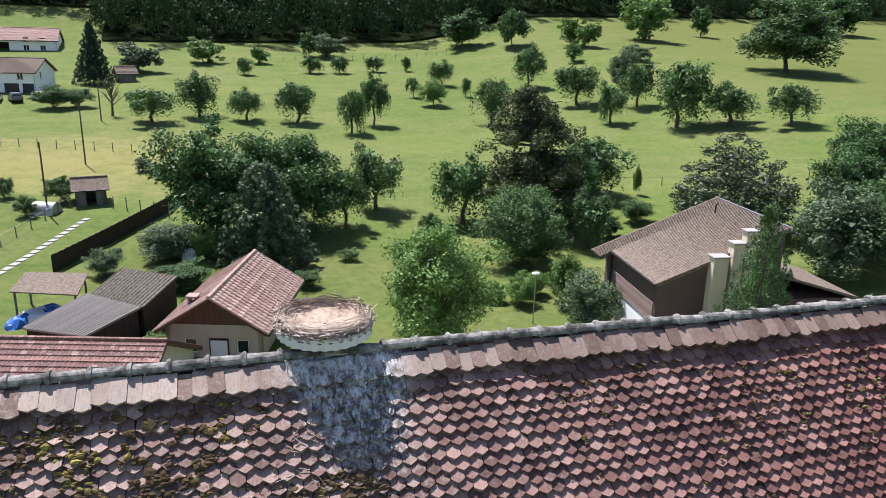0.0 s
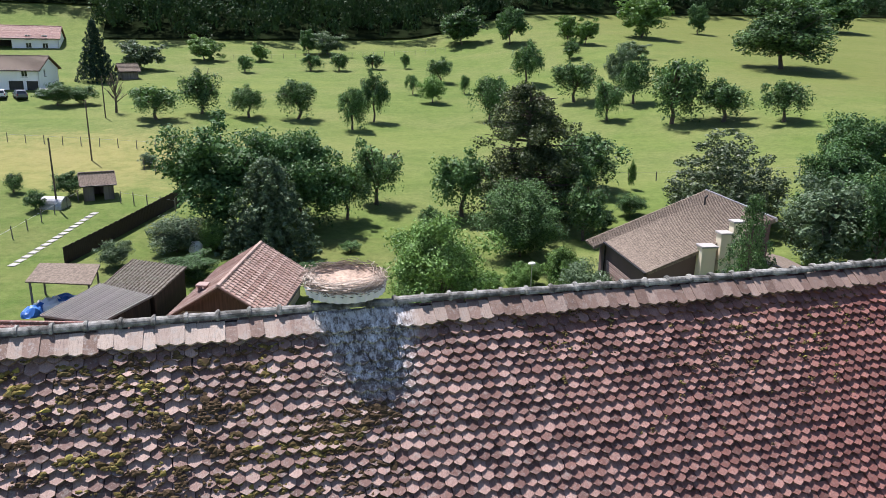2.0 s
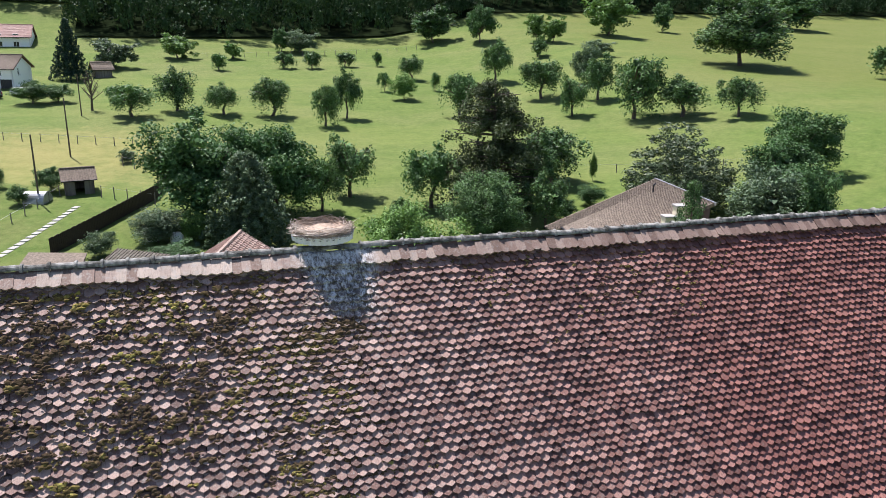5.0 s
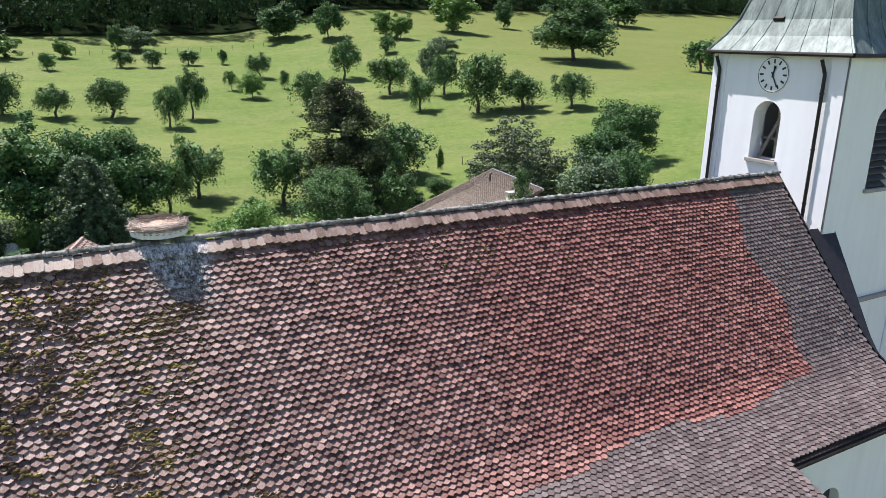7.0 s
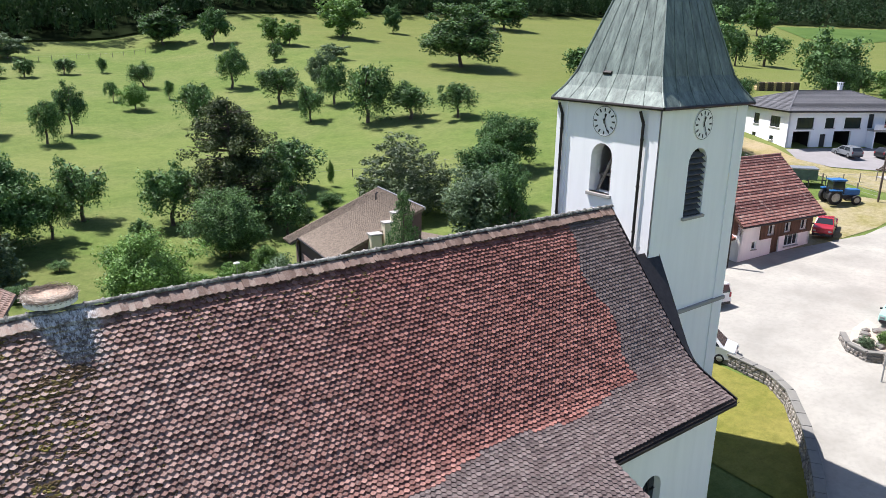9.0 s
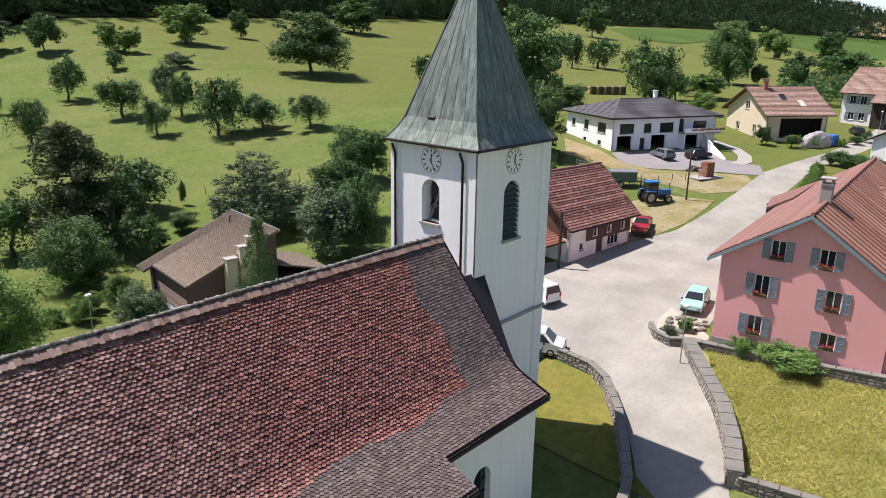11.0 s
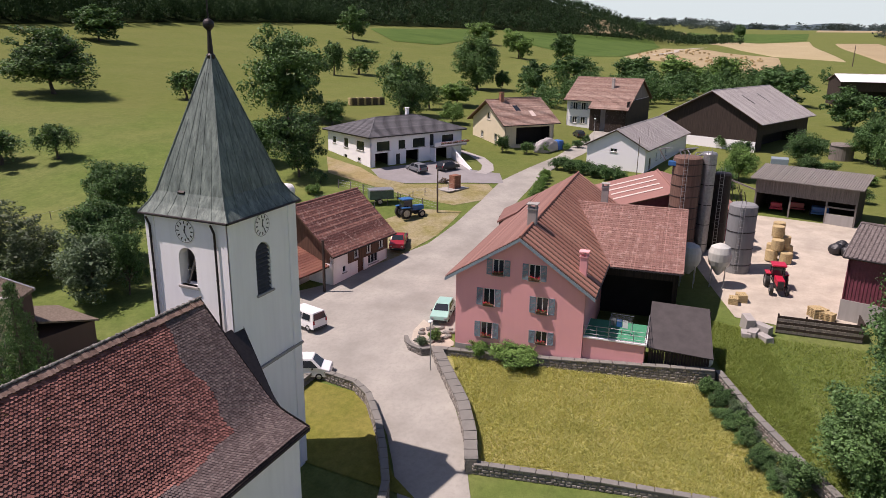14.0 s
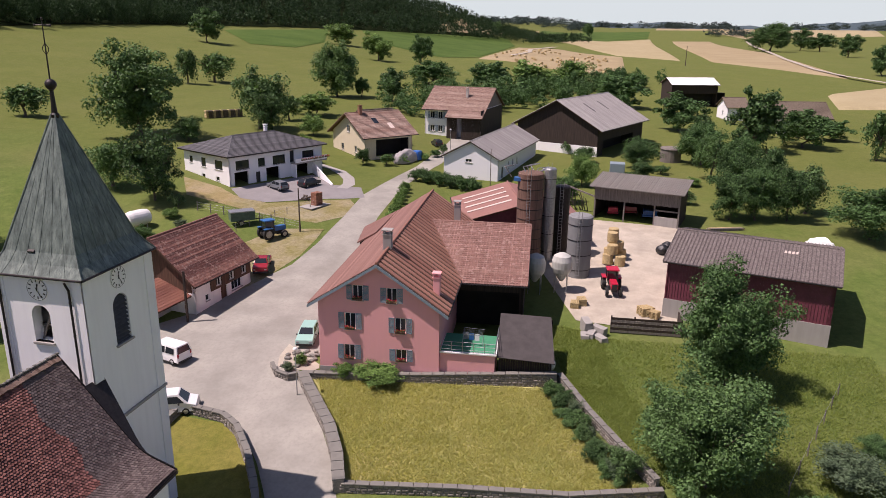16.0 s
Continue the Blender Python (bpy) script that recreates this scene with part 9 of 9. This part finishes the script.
def tile_local(point):
    """Vertices and faces of one flat tile with a pointed tail: x across, u down the slope, n off it."""
    w, t = TW / 2 - 0.004, 0.058
    out = [(-w, -TL), (w, -TL), (w, -point), (w * 0.5, -point * 0.44), (0, 0), (-w * 0.5, -point * 0.44), (-w, -point)]
    top = [(x, u, 0.0) for x, u in out]
    low = [(x, u, -t) for x, u in out]
    faces = [tuple(range(7))] + [(i, 7 + i, 7 + (i + 1) % 7, (i + 1) % 7) for i in range(1, 6)] + [(6, 13, 7, 0)]
    return np.array(top + low), faces


TILE_V, TILE_F = tile_local(0.056)


def place_tile(x, s, lift, tilt, yaw, scale=1.0, verts=None):
    """A tile with its tail s metres down the slope, laid flatter than the slope by tilt."""
    y, z, a = slope_at(s)
    v = (TILE_V if verts is None else verts).copy()
    v[:, 0] *= scale
    cx, sx = math.cos(yaw), math.sin(yaw)
    xx, uu = v[:, 0] * cx - v[:, 1] * sx, v[:, 0] * sx + v[:, 1] * cx
    b = a - tilt
    # along the slope and off it
    px = x + xx
    py = y - uu * math.cos(b) - v[:, 2] * math.sin(b) * 0 - (v[:, 2] + lift) * math.sin(a)
    pz = z - uu * math.sin(b) + (v[:, 2] + lift) * math.cos(a)
    return np.stack([px, py, pz], 1)


def is_new(x, s):
    """The patch laid anew with grey-brown tiles, at the east end and along the eave."""
    edge = 19.55 + 0.25 * math.sin(s * 1.7)
    low = 7.35 - 0.035 * (x - 18) * (1 if x < 18 else 0) + 0.2 * math.sin(x * 0.9)
    return (x > edge) or s > low


old_v, old_f, new_v, new_f = [], [], [], []
near = []
courses = int(EAVE_LOW / COURSE)
for c in range(2, courses + 1):
    s = c * COURSE
    x_end = NAVE_E if s <= EAVE_S + 0.02 else BREAK_X
    shift = TW / 2 if c % 2 else 0.0
    wave = 0.012 * math.sin(c * 1.3)
    n = int((x_end - NAVE_W - shift) / TW)
    for i in range(n):
        x = NAVE_W + shift + (i + 0.5) * TW
        fresh = is_new(x, s)
        j = 0.35 if fresh else 1.0
        ds = rng.normal(0, 0.011) * j + wave * j
        # the roof sags a little between the trusses
        sag = 0.03 * math.sin(x * 0.55 + 0.4) * math.sin(s * 0.42) + 0.012 * math.sin(x * 2.3 + s)
        lift = 0.075 + sag + abs(rng.normal(0, 0.009)) * j
        tilt = radians((18.0 if not fresh else 12.0) + rng.normal(0, 1.9) * j)
        yaw = radians(rng.normal(0, 1.7) * j)
        if -1.35 < x < 3.2 and 0.55 < s < 2.3 and len(near) < 300:
            near.append((x, s + ds, lift, tilt, yaw))
            continue
        v = place_tile(x, s + ds, lift, tilt, yaw)
        tgt_v, tgt_f = (new_v, new_f) if fresh else (old_v, old_f)
        off = 14 * len(tgt_v)
        tgt_v.append(v)
        tgt_f += [tuple(off + k for k in f) for f in TILE_F]
tagged(raw("old_tiles", np.concatenate(old_v).tolist(), old_f, M["old_tile"], nave), "weathered reddish-brown clay tiles with pointed tails", kind="stuff")
tagged(raw("grey_tiles", np.concatenate(new_v).tolist(), new_f, M["new_tile"], nave), "newer grey-brown clay tiles", kind="stuff")
tile_mesh = bpy.data.meshes.new("tile")
tile_mesh.from_pydata([tuple(p) for p in TILE_V], [], TILE_F)
tile_mesh.materials.append(M["old_tile"])
for x, s, lift, tilt, yaw in near:
    y, z, a = slope_at(s)
    ob = new("tile", tile_mesh)
    ob.parent = nave
    b = a - tilt
    down = Vector((0, -math.cos(b), -math.sin(b)))
    off = Vector((0, -math.sin(b), math.cos(b)))
    m = Matrix(((1, 0, 0), (0, down.y, off.y), (0, down.z, off.z))).to_4x4()
    ob.matrix_basis = Matrix.Translation((x, y - lift * math.sin(a), z + lift * math.cos(a))) @ m @ Matrix.Rotation(yaw, 4, "Z")
# the long pale course under the ridge
LONG_V, _ = tile_local(0.04)
LONG_V = LONG_V * np.array([1.14, 1.0, 0.7])
long_mesh = bpy.data.meshes.new("ridge_course_tile")
long_mesh.from_pydata([tuple(p) for p in LONG_V], [], TILE_F)
long_mesh.materials.append(M["ridge_course"])
for i in range(int((NAVE_E - NAVE_W) / TW)):
    x = NAVE_W + (i + 0.5) * TW
    s = 0.40 + rng.normal(0, 0.016)
    y, z, a = slope_at(s)
    b = a - radians(13 + rng.normal(0, 1.5))
    ob = new("ridge_course_tile", long_mesh)
    ob.parent = nave
    down, off = Vector((0, -math.cos(b), -math.sin(b))), Vector((0, -math.sin(b), math.cos(b)))
    lift = 0.14 + rng.normal(0, 0.006)
    ob.matrix_basis = Matrix.Translation((x, y - lift * math.sin(a), z + lift * math.cos(a))) @ Matrix(((1, 0, 0), (0, down.y, off.y), (0, down.z, off.z))).to_4x4() @ Matrix.Rotation(rng.normal(0, 0.035), 4, "Z")
# half-round ridge tiles with a raised collar
bm = bmesh.new()
prof = [(0.0, 0.09), (0.03, 0.112), (0.06, 0.112), (0.07, 0.084), (0.46, 0.076)]
n = 9
rings = []
for px, r in prof:
    rings.append([bm.verts.new((px, r * 1.05 * math.cos(math.pi * (i / (n - 1)) * 1.1 - 0.157), r * math.sin(math.pi * (i / (n - 1)) * 1.1 - 0.157))) for i in range(n)])
for a, b in zip(rings, rings[1:]):
    for i in range(n - 1):
        bm.faces.new((a[i], b[i], b[i + 1], a[i + 1]))
bm.faces.new(rings[0])
ridge_mesh = bpy.data.meshes.new("ridge_tile")
bm.to_mesh(ridge_mesh)
bm.free()
ridge_mesh.materials.append(M["ridge_tile"])
k = 0
x = NAVE_W
while x < NAVE_E - 0.3:
    ob = new("ridge_tile", ridge_mesh)
    ob.parent = nave
    ob.matrix_basis = Matrix.Translation((x, RIDGE_Y, RIDGE_Z + 0.05 + 0.012 * math.sin(x * 0.7) + rng.normal(0, 0.004))) @ pose(0, 0, 0, 0, rng.normal(0, 0.8), rng.normal(0, 0.8))
    x += 0.45
# cushions of moss on the tiles
mv, mf = [], []
bm = bmesh.new()
bmesh.ops.create_icosphere(bm, subdivisions=1, radius=1.0)
ico_v = np.array([v.co[:] for v in bm.verts])
ico_f = [tuple(v.index for v in f.verts) for f in bm.faces]
bm.free()


def moss_clump(x, s, r):
    """A ragged patch of small cushions."""
    if 0.3 < x < 1.95 and s < 1.55:
        return
    y, z, a = slope_at(s)
    for _ in range(int(rng.integers(4, 10))):
        q = r * rng.uniform(0.22, 0.5)
        ox, ou = rng.normal(0, r * 0.75), rng.normal(0, r * 0.4)
        v = ico_v * np.array([q * rng.uniform(0.8, 1.8), q * rng.uniform(0.7, 1.2), q * 0.6])
        v = v * (1 + rng.normal(0, 0.25, (len(v), 1)))
        u = v[:, 1] + ou
        py = y - u * math.cos(a) - (v[:, 2] + 0.06) * math.sin(a)
        pz = z - u * math.sin(a) + (v[:, 2] + 0.06) * math.cos(a)
        off = 12 * len(mv)
        mv.append(np.stack([x + ox + v[:, 0], py, pz], 1))
        mf.extend([tuple(off + i for i in f) for f in ico_f])


for _ in range(620):
    moss_clump(rng.uniform(-6.5, 0.3) - abs(rng.normal(0, 0.5)), abs(rng.normal(1.4, 2.0)) + 0.5, rng.uniform(0.04, 0.115))
for _ in range(26):
    moss_clump(rng.uniform(-0.2, 1.5), rng.uniform(1.56, 1.95), rng.uniform(0.07, 0.13))
for _ in range(540):
    s = rng.uniform(1.5, 7.2)
    moss_clump(1.1 - 0.1 * s + rng.normal(0, 0.3 + 0.13 * s), s, rng.uniform(0.04, 0.10))
for _ in range(260):
    moss_clump(rng.uniform(1.9, 12), abs(rng.normal(0.4, 0.9)) + 0.45, rng.uniform(0.02, 0.05))
for _ in range(300):
    moss_clump(rng.uniform(-6.5, 22), 0.22 + abs(rng.normal(0, 0.12)), rng.uniform(0.02, 0.06))
tagged(raw("moss", np.concatenate(mv).tolist(), mf, M["moss"], nave), "yellow-brown moss cushions", kind="stuff")
